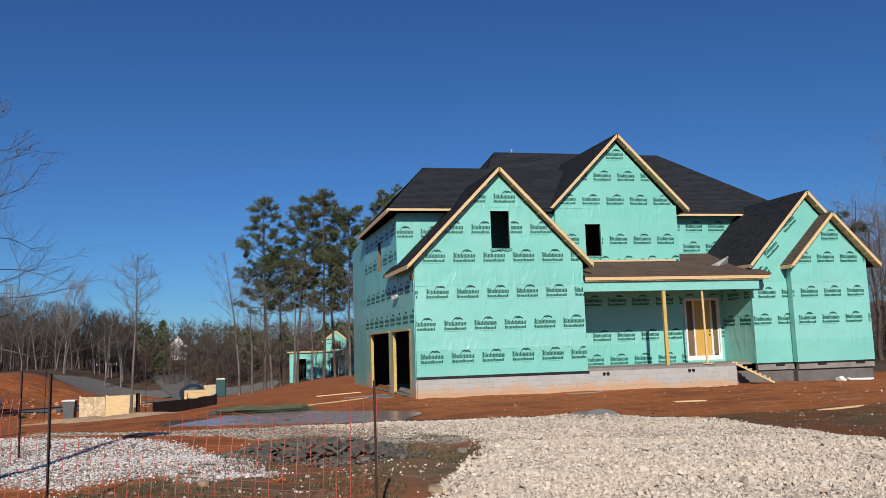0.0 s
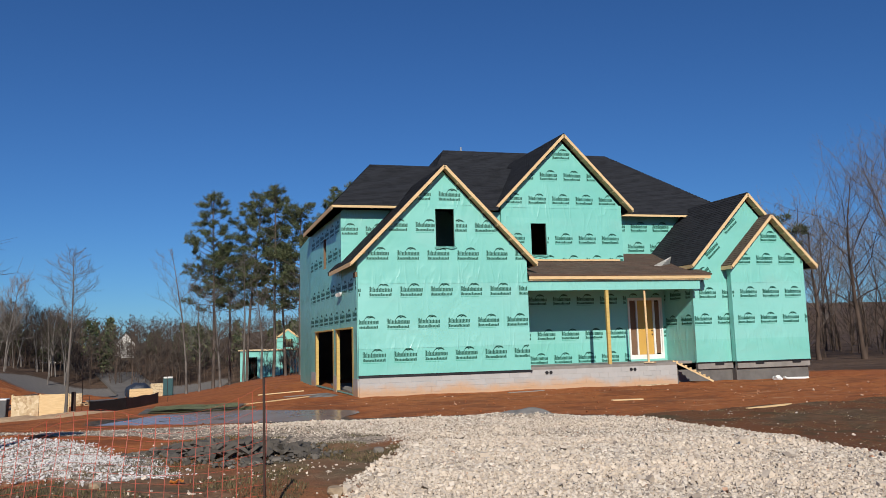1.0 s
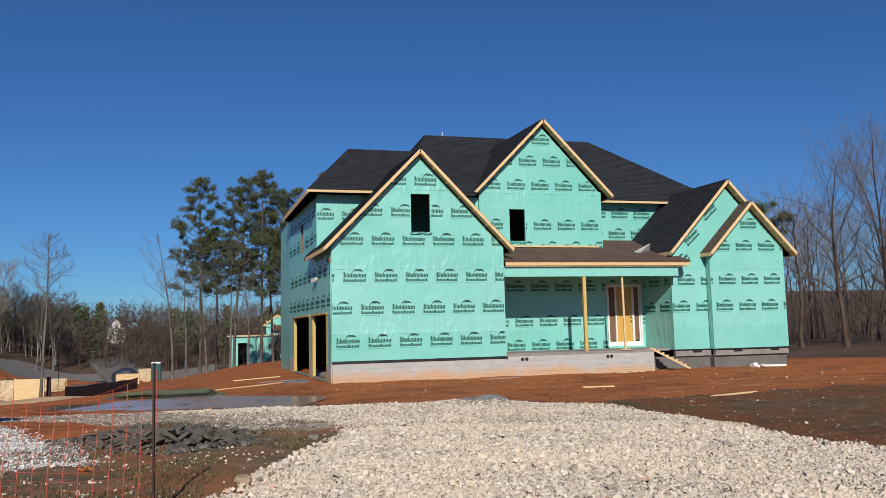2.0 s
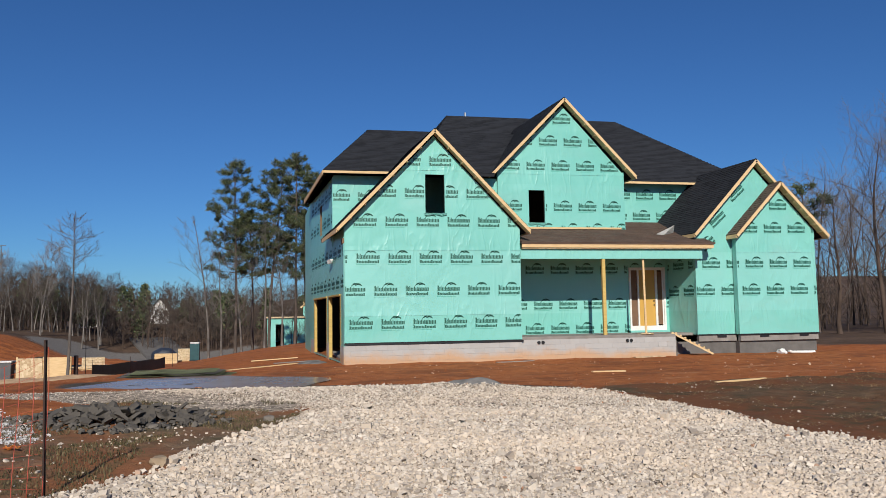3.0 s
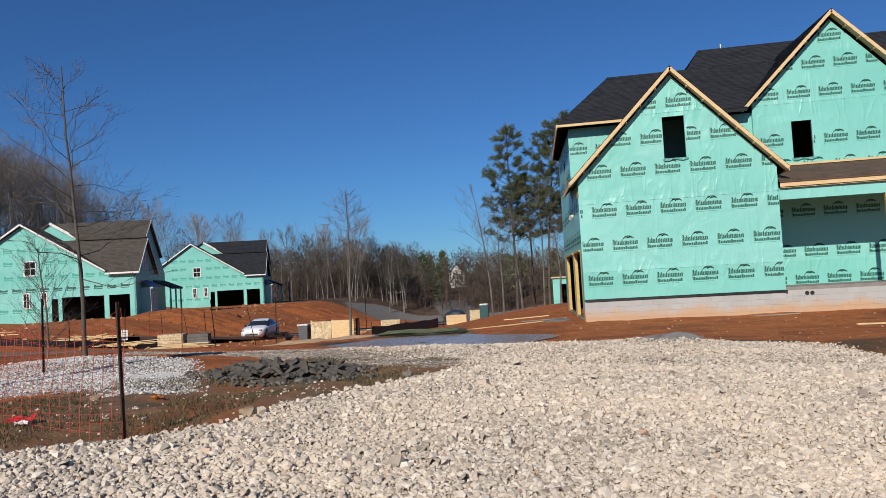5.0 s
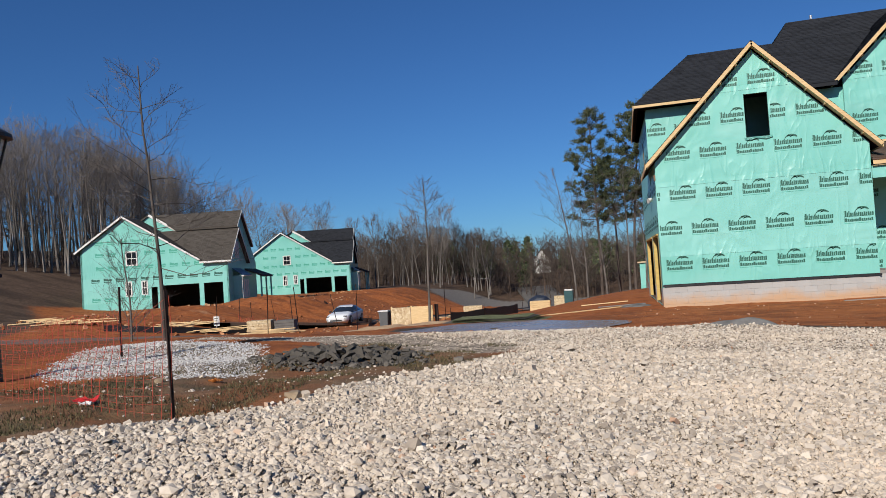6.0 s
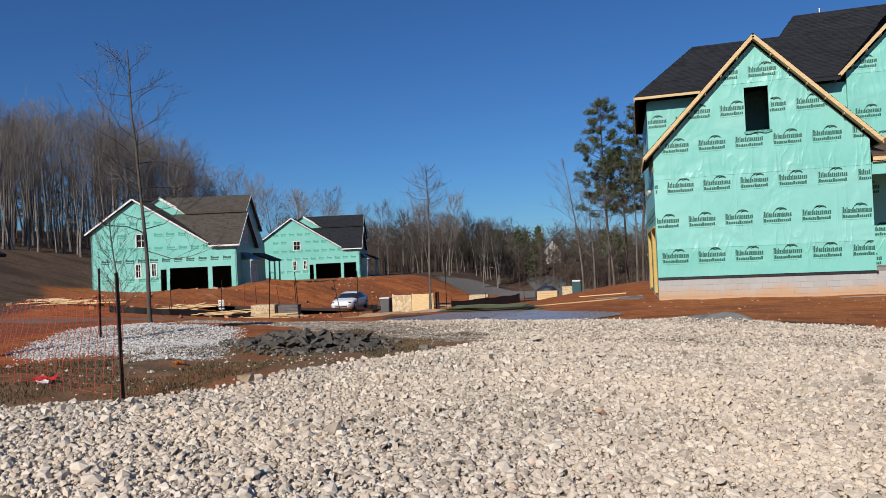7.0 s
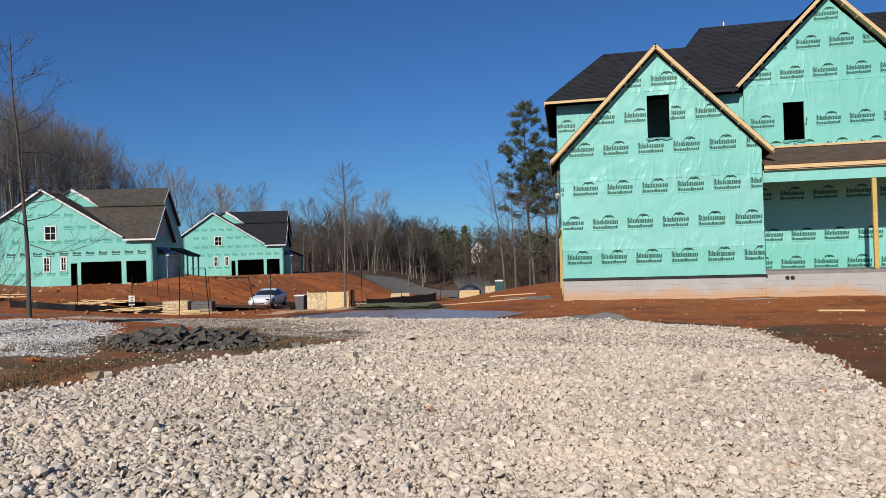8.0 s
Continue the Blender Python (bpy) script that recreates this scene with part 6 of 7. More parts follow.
def window(parent, pl, a, b, c, d, panes):
    """A white sash with dark panes set in an opening."""
    bm = bmesh.new()
    w = 0.09
    for p, q, up in (((a - 0.06, c), (b + 0.06, c), (0, 0, 1)), ((a - 0.06, d), (b + 0.06, d), (0, 0, 1)), ((a, c), (a, d), tuple(pl.d)), ((b, c), (b, d), tuple(pl.d))):
        beam(bm, pl.at(*p, 0.01), pl.at(*q, 0.01), 0.10, w * 1.3, up)
    mid = (a + b) / 2
    beam(bm, pl.at(mid, c, -0.02), pl.at(mid, d, -0.02), 0.06, 0.05, tuple(pl.d))
    beam(bm, pl.at(a, (c + d) / 2, -0.02), pl.at(b, (c + d) / 2, -0.02), 0.06, 0.06)
    fr = part("window_frame", bm, WHITE, parent, "white window frame")
    for u0, u1 in ((a, mid), (mid, b)):
        for z0, z1 in ((c, (c + d) / 2), ((c + d) / 2, d)):
            pb = bmesh.new()
            pb.faces.new([pb.verts.new(pl.at(u, z, -0.06)) for u, z in ((u0 + 0.03, z0 + 0.03), (u1 - 0.03, z0 + 0.03), (u1 - 0.03, z1 - 0.03), (u0 + 0.03, z1 - 0.03))])
            bmesh.ops.solidify(pb, geom=pb.faces[:], thickness=0.006)
            ob = part("window_pane", pb, GLASS, fr)


def make_glass():
    m = Mat("window_glass", 0.05, 0.0, 0.3)
    m.color((0.02, 0.025, 0.03))
    return m.m


GLASS = make_glass()
far_house("house", (-37.4, 68.1), -0.85, SHINGLE_BROWN, "green wrapped house with brown roof and open garages")
far_house("house", (-42.0, 108.6), -0.80, SHINGLE, "green wrapped house with black roof across the road")


def build_brick_shelter():
    BRICK = plain("red_brick", (0.16, 0.065, 0.045), (0.10, 0.04, 0.03), 3, 0.9, 0, 0.4)
    x, y = -23.15, 27.1
    ob = empty("brick_shelter", "small dark brick shelter with black hipped roof", "shelter", "", (x, y, gz(x, y) - 0.1))
    part("wall", boxes((-2.4, 0, -2.4, 0, -0.5, 3.35)), BRICK, ob)
    bm = bmesh.new()
    b = [bm.verts.new(p) for p in ((-2.75, -2.75, 3.35), (0.3, -2.75, 3.35), (0.3, 0.3, 3.35), (-2.75, 0.3, 3.35))]
    e = [bm.verts.new(v.co + Vector((0, 0, 0.14))) for v in b]
    tip = bm.verts.new((-1.2, -1.2, 4.5))
    bm.faces.new(b[::-1])
    for k in range(4):
        bm.faces.new((b[k], b[(k + 1) % 4], e[(k + 1) % 4], e[k]))
        bm.faces.new((e[k], e[(k + 1) % 4], tip))
    part("roof", bm, SHINGLE, ob, "black hipped roof")


build_brick_shelter()


def build_back_house():
    """The half-built house seen between the pines."""
    x, y = 0.2, 116.0
    z = float(land(x, y))
    ob = empty("house", "half-built wrapped house behind the pines", "house", "", (x, y, z))
    h = 0.8 - z
    pl = Plane((0, 0), (12.4, 0))
    part("wall", wall_mesh(pl, [(0, -0.5), (12.4, -0.5), (12.4, h), (0, h)], [(1.2, 2.4, 0.2, h - 0.9), (6.0, 7.0, 0.9, h - 0.9)]), WRAP, ob)
    part("side_wall", boxes((0, 0.2, 0.2, 8, -0.5, h)), WRAP, ob)
    part("rear_wall", boxes((0, 12.4, 8, 8.2, -0.5, h)), WRAP, ob)
    part("deck", boxes((-0.3, 12.7, -0.3, 8.4, h, h + 0.2)), OSB, ob)
    part("upper_gable", wall_mesh(Plane((5.2, 1.0), (8.4, 1.0)), [(0, h), (3.2, h), (3.2, h + 1.7), (1.6, h + 2.9), (0, h + 1.7)], [(0.9, 2.3, h + 0.4, h + 1.6)]), WRAP, ob)
    for sx in (-1, 1):
        bm = bmesh.new()
        beam(bm, (6.8 + sx * 2.0, 0.9, h + 1.5), (6.8, 0.9, h + 3.05), 0.06, 0.25)
        part("rake_board", bm, LUMBER, ob)
    for k in range(7):
        part("stud", boxes((5.3 + k * 0.5, 5.38 + k * 0.5, 3.9, 4.0, h + 0.2, h + 2.4)), LUMBER, ob)


build_back_house()
for x, y, s, z in ((-33.5, 156, 0.6, 2.2), (-21.0, 158, 0.55, 1.7)):
    ob = empty("cottage", "small pale house among distant bare woods", "house", "distant houses", (x, y, z))
    wm = wall_mesh(Plane((-3 * s, 0), (3 * s, 0)), [(0, -4), (6 * s, -4), (6 * s, 1.2), (3 * s, 3.0), (0, 1.2)], [(0.7, 1.2, 0.0, 0.9), (2.2, 2.7, 0.0, 0.9)], 0.3)
    part("wall", wm, WHITE, ob)
    part("roof_left", slab([(-3.4 * s, 6, 1.0), (-3.4 * s, -0.4, 1.0), (0, -0.4, 3.2), (0, 6, 3.2)], 0.2), SHINGLE_BROWN, ob)
    part("roof_right", slab([(3.4 * s, -0.4, 1.0), (3.4 * s, 6, 1.0), (0, 6, 3.2), (0, -0.4, 3.2)], 0.2), SHINGLE_BROWN, ob)


# ---- safety netting and stakes by the drive ----
ORANGE = plain("orange_net", (0.46, 0.065, 0.03), (0.32, 0.042, 0.022), 5, 0.55, 0, 0.1)
STAKE = plain("rusty_stake", (0.055, 0.028, 0.02), (0.03, 0.016, 0.012), 8, 0.7, 0.3, 0.3)


def stake_bm(h, w=0.035, lean=(0, 0)):
    bm = bmesh.new()
    beam(bm, (0, 0, -0.2), (lean[0], lean[1], h), w, 0.012, (1, 0, 0))
    beam(bm, (0, 0.012, -0.2), (lean[0], lean[1] + 0.012, h), 0.012, 0.022, (1, 0, 0))
    return bm


def net_fence(name, posts, tops, sag, cell, label, strand=0.0018, stake_h=1.12, group="", lean=0.03):
    """Stakes with a slack plastic net between them."""
    rnd = random.Random(int(abs(posts[0][0]) * 10))
    ob = empty(name, label, "fence", group, (posts[0][0], posts[0][1], gz(*posts[0])))
    o = Vector(ob.location)
    for x, y in posts:
        part("stake", stake_bm(stake_h, lean=(rnd.uniform(-lean, lean), rnd.uniform(-lean, lean))), STAKE, ob, "rusty steel stake").location = Vector((x, y, gz(x, y))) - o
    for (ax, ay), (bx, by), ha, hb in zip(posts, posts[1:], tops, tops[1:]):
        L = math.hypot(bx - ax, by - ay)
        n, m = max(2, int(L / cell[0])), max(2, int(max(ha, hb) / cell[1]))

        def at(u, v):
            t = u / n
            top = ha + (hb - ha) * t - sag * math.sin(math.pi * t) * (0.7 + 0.3 * math.sin(7 * t + ax)) - 0.05 * math.sin(9 * t)
            z = -0.02 + (top + 0.02) * v / m
            w = 0.14 * noise.noise(Vector((t * L * 0.8, v / m * 1.5, ax)))
            x, y = ax + (bx - ax) * t, ay + (by - ay) * t
            dz = 0.05 * noise.noise(Vector((t * L * 1.7, v / m * 2.0, ax + 4))) * v / m
            return Vector((x + w * 0.3, y + w - 0.02, gz(x, y) + z + dz)) - o

        V, F = [], []

        def strip(p, q, wd):
            d = (q - p).normalized()
            s = d.cross(Vector((0, 1, 0)))
            s = s.normalized() * wd if s.length > 1e-4 else Vector((wd, 0, 0))
            k = len(V)
            off = Vector((0, 0.003, 0))
            V.extend(tuple(a) for a in (p - s, p + s, q + s, q - s, p - s + off, p + s + off, q + s + off, q - s + off))
            F.extend([(k, k + 1, k + 2, k + 3), (k + 7, k + 6, k + 5, k + 4)])

        for v in range(m + 1):
            for u in range(n):
                strip(at(u, v), at(u + 1, v), strand * 0.45)
        for u in range(n + 1):
            for v in range(m):
                strip(at(u, v), at(u, v + 1), strand)
        mesh_from("netting", V, F, ORANGE, ob, "slack orange plastic netting")
    return ob


net_fence("safety_fence", [(0.755, 6.915), (-2.09, 7.55), (-4.9, 8.2)], (1.15, 0.70, 0.85), 0.22, (0.115, 0.085), "sagging orange safety netting on rusty stakes beside the drive", 0.0022, 1.22)
net_fence("safety_fence", [(-3.52, 11.4), (-6.6, 11.3), (-10.5, 11.6)], (0.8, 0.75, 0.8), 0.25, (0.10, 0.08), "orange safety netting behind the drive", 0.0024, 1.15)
net_fence("site_fence", [(-25.0, 49.6), (-23.3, 48.6), (-21.8, 49.4)], (1.1, 1.1, 1.1), 0.55, (0.22, 0.2), "torn orange netting on leaning stakes by the road", 0.010, 2.2, "site stakes", 0.35)


def lone_stake(x, y, h, lean, w=0.07):
    ob = part("stake", stake_bm(h, w, lean), STAKE)
    ob.location = (x, y, gz(x, y))
    tagged(ob, "thin rusty stake standing in red clay", "stake", "site stakes")


for x, y, h, ln in ((-15.5, 37, 2.6, (0.1, 0)), (-12.6, 35, 2.4, (-0.2, 0)), (-10.6, 37.5, 2.4, (0.05, 0)), (-24.5, 46, 2.4, (0.1, 0)), (-14.6, 44, 2.3, (-0.5, 0)), (-27, 44, 2.2, (0, 0)), (-7.0, 41.4, 3.0, (0, 0)), (-3.4, 45.0, 2.8, (0, 0)), (-19.3, 47, 2.4, (-0.15, 0))):
    lone_stake(x, y, h, ln)


def silt_fence(pts, h, label):
    """A low black cloth fence on short stakes."""
    ob = empty("silt_fence", label, "fence", "silt fences", (pts[0][0], pts[0][1], gz(*pts[0])))
    o = Vector(ob.location)
    V, F = [], []
    for (ax, ay), (bx, by) in zip(pts, pts[1:]):
        n = max(2, int(math.hypot(bx - ax, by - ay) / 0.5))
        for k in range(n + 1):
            t = k / n
            x, y = ax + (bx - ax) * t, ay + (by - ay) * t
            z = gz(x, y)
            w = 0.05 * math.sin(k * 1.3)
            hh = h * (1 - 0.12 * abs(math.sin(k * 0.9)))
            i = len(V)
            V += [tuple(Vector((x, y + w, z - 0.1)) - o), tuple(Vector((x, y + w, z + hh)) - o), tuple(Vector((x, y + w + 0.02, z + hh)) - o), tuple(Vector((x, y + w + 0.02, z - 0.1)) - o)]
            if k:
                for a, b in ((0, 1), (1, 2), (2, 3)):
                    F.append((i - 4 + a, i + a, i + b, i - 4 + b))
        part("stake", stake_bm(h + 0.25), STAKE, ob).location = Vector((ax, ay, gz(ax, ay))) - o
    mesh_from("cloth", V, F, MEMBRANE, ob, "black filter cloth")


silt_fence([(-6.6, 41.0), (-5.2, 43.0), (-4.0, 46.5)], 0.62, "low black silt fence beside the plywood pen")
silt_fence([(-29, 40.6), (-26, 42.5), (-22.5, 47.0)], 0.42, "low black silt fence under the clay bank")
silt_fence([(-16, 52), (-19, 60), (-24, 66), (-30, 74)], 0.5, "low black silt fence along the clay bank")


# ---- site clutter in the hollow ----
def plywood_pen():
    x0, y0 = -9.9, 40.7
    z = gz(-8.6, 40.4)
    ob = empty("plywood_pen", "open pen of raw plywood sheets for site waste", "waste pen", "", (x0, y0, z))
    dx, dy = 2.5, -0.5
    bm = bmesh.new()
    beam(bm, (0, 0, 0.52), (dx * 0.48, dy * 0.48, 0.52), 0.03, 1.16)
    part("panel", bm, OSB, ob)
    bm = bmesh.new()
    beam(bm, (dx * 0.49, dy * 0.49, 0.54), (dx, dy, 0.54), 0.03, 1.18)
    part("panel", bm, LUMBER, ob)
    bm = bmesh.new()
    beam(bm, (0, 0, 0.5), (0.5, 2.4, 0.5), 0.03, 1.12)
    part("panel", bm, OSB, ob)
    for a in ((0, 0), (dx * 0.5, dy * 0.5), (dx, dy)):
        part("post", boxes((a[0] - 0.04, a[0] + 0.04, a[1] + 0.02, a[1] + 0.1, -0.2, 1.16)), LUMBER, ob)
    part("post", bevelled(boxes((dx + 0.12, dx + 0.3, dy + 0.1, dy + 0.26, -0.2, 1.2)), 0.02), STAKE, ob, "dark square post")


plywood_pen()


def wheeled_bin(x, y):
    ob = empty("wheeled_bin", "grey wheeled refuse bin with a pale lid", "bin", "", (x, y, gz(x, y)))
    GREY = plain("grey_plastic", (0.12, 0.125, 0.13), (0.08, 0.085, 0.09), 3, 0.5)
    bm = boxes((-0.28, 0.28, -0.3, 0.3, 0.08, 1.0))
    for v in bm.verts:
        if v.co.z < 0.5:
            v.co.x *= 0.8
            v.co.y *= 0.8
    part("body", bevelled(bm, 0.02, 2), GREY, ob)
    part("lid", bevelled(boxes((-0.31, 0.31, -0.34, 0.33, 1.0, 1.07)), 0.02, 2), WHITE, ob, "pale lid")
    for sx in (-0.24, 0.24):
        part("wheel", tube(bmesh.new(), [(sx - 0.03, 0.24, 0.1), (sx + 0.03, 0.24, 0.1)], 0.1, 14), BLACK, ob)


wheeled_bin(-10.45, 41.1)


def crate(x, y, w, d, h, rz, mat, label):
    ob = empty("pallet_stack", label, "pallet", "pallets on the site", (x, y, gz(x, y)))
    ob.rotation_euler.z = rz
    for k in range(3):
        part("bearer", boxes((-w / 2, w / 2, -d / 2 + k * (d - 0.1) / 2, -d / 2 + k * (d - 0.1) / 2 + 0.1, 0, 0.12)), LUMBER, ob)
    n = 4
    for k in range(n):
        part("layer", bevelled(boxes((-w / 2 + 0.01 * (k % 2), w / 2, -d / 2, d / 2 - 0.01 * (k % 2), 0.12 + (h - 0.12) * k / n, 0.12 + (h - 0.12) * (k + 0.96) / n)), 0.01), mat, ob)


crate(-21.5, 46.6, 1.6, 1.3, 0.9, 0.3, OSB, "pallet stacked with buff stone by the lane")
crate(-19.8, 46.9, 1.3, 1.2, 0.85, 0.3, PARGE, "pallet stacked with dark blocks by the lane")
crate(-13.5, 72.0, 1.8, 1.2, 1.0, 0.2, OSB, "pallet of boards beyond the pen")
crate(-9.8, 88.0, 2.3, 1.4, 1.1, 0.1, LUMBER, "pallet of pale boards by the road")
crate(-9.6, 103.0, 1.8, 1.4, 1.6, 0.1, OSB, "pallet of boards beside the portable toilet")


def portable_toilet(x, y):
    TEAL = plain("teal_plastic", (0.015, 0.075, 0.085), (0.01, 0.055, 0.065), 2, 0.45)
    ob = empty("portable_toilet", "dark teal portable toilet with a pale roof", "portable toilet", "", (x, y, gz(x, y)))
    part("cabin", bevelled(boxes((-0.55, 0.55, -0.55, 0.55, 0.1, 2.1)), 0.03, 2), TEAL, ob)
    part("door", boxes((-0.36, 0.36, -0.575, -0.552, 0.2, 1.95)), TEAL, ob)
    part("roof", bevelled(boxes((-0.58, 0.58, -0.58, 0.58, 2.1, 2.28)), 0.08, 2), WHITE, ob, "pale domed roof")
    part("skid", boxes((-0.6, 0.6, -0.6, 0.6, 0.0, 0.1)), BLACK, ob)
    part("vent", tube(bmesh.new(), [(0.35, 0.35, 2.2), (0.35, 0.35, 2.6)], 0.05, 8), BLACK, ob)


portable_toilet(-8.2, 100.5)


def barrel(x, y):
    NAVY = plain("navy_tarp", (0.03, 0.04, 0.06), (0.018, 0.024, 0.04), 3, 0.5)
    bm = bmesh.new()
    bmesh.ops.create_icosphere(bm, subdivisions=3, radius=1)
    for v in bm.verts:
        v.co *= 1 + 0.12 * noise.noise(v.co * 2)
        v.co.z = max(v.co.z, -0.75)
    ob = part("covered_heap", bm, NAVY)
    ob.location, ob.scale = (x, y, gz(x, y) + 0.75), (1.4, 1.0, 1.0)
    tagged(ob, "rounded heap under a dark navy sheet", "covered heap")


barrel(-10.6, 92.0)


def sign(x, y, h, w, label):
    ob = empty("site_sign", label, "sign", "", (x, y, gz(x, y)))
    part("post", boxes((-0.04, 0.04, -0.03, 0.03, -0.2, h)), WHITE, ob)
    bd = part("board", bevelled(boxes((-w / 2, w / 2, -0.05, -0.03, h - 0.15, h + 0.5)), 0.01), WHITE, ob, "small white sign board")
    for k in range(3):
        part("line", boxes((-w * 0.36, w * (0.3 - 0.1 * k), -0.056, -0.052, h + 0.32 - 0.15 * k, h + 0.38 - 0.15 * k)), PARGE, bd)


sign(-24.6, 46.2, 0.55, 0.45, "small white notice on a post by the lane")


def lumber_heap(x, y, n, rz, label, seed):
    rnd = random.Random(seed)
    ob = empty("lumber_heap", label, "lumber", "heaps of boards", (x, y, gz(x, y)))
    for k in range(n):
        L = rnd.uniform(1.6, 3.8)
        b = part("board", boxes((-L / 2, L / 2, -0.07, 0.07, 0, 0.045)), LUMBER, ob)
        b.location = (rnd.gauss(0, 1.0), rnd.gauss(0, 0.5), 0.02 + 0.05 * (k % 5) + 0.05)
        b.rotation_euler = (rnd.gauss(0, 0.05), rnd.gauss(0, 0.04), rz + rnd.gauss(0, 0.25))


lumber_heap(-27.5, 45.5, 16, -0.15, "loose pale boards strewn on the clay bank", 3)
lumber_heap(-24.4, 44.3, 10, 0.1, "loose pale boards under the clay bank", 4)
lumber_heap(-33.0, 42.6, 12, -0.05, "scattered boards and offcuts on red clay", 6)
lumber_heap(-19.0, 43.4, 7, 0.3, "a few loose boards beside the lane", 7)
lumber_heap(-12.5, 66.0, 8, 0.2, "dark weathered boards beyond the pen", 8)
lumber_heap(-37.5, 44.0, 9, 0.0, "long boards on the clay bank", 5)


def dirt_mound(x, y, rx, ry, h, seed, label, mat=GROUND):
    bm = bmesh.new()
    bmesh.ops.create_grid(bm, x_segments=28, y_segments=28, size=1)
    for v in bm.verts:
        r = math.hypot(v.co.x, v.co.y)
        k = max(0.0, 1 - r * r)
        px, py = x + v.co.x * rx, y + v.co.y * ry
        v.co = (px, py, gz(px, py) - 0.12 + h * k * (1 + 0.45 * noise.fractal(Vector((px * 0.7, py * 0.7, seed)), 1.0, 2.0, 4)))
    ob = part("dirt_mound", bm, mat, None)
    for p in ob.data.polygons:
        p.use_smooth = True
    tagged(ob, label, "dirt mound", "dirt mounds")


dirt_mound(-30.0, 68.0, 9, 6, 0.9, 1, "mound of bare red clay beyond the road")
dirt_mound(-11.0, 45.6, 3.5, 2.5, 0.5, 2, "low spill of pale clay by the pen")
dirt_mound(-24.0, 95.0, 12, 8, 1.0, 3, "long bank of red clay below the far house")
dirt_mound(-33.0, 56.0, 8, 5, 0.45, 4, "bank of red clay in front of the house")


SPOIL = plain("cement_spoil", (0.26, 0.25, 0.235), (0.10, 0.095, 0.088), 3.5, 0.95, 0, 0.6)
dirt_mound(6.4, 15.75, 0.95, 0.5, 0.22, 6, "small heap of grey cement spoil at the end of the drive", SPOIL)
dirt_mound(3.7, 31.6, 0.9, 1.3, 0.20, 7, "low heap of grey rubble beside the garage", SPOIL)
SAND = plain("pale_sand", (0.52, 0.37, 0.23), (0.36, 0.22, 0.12), 3, 0.95, 0, 0.5)
dirt_mound(-8.4, 38.4, 4.4, 1.7, 0.34, 5, "long spill of pale sand in front of the pen", SAND)


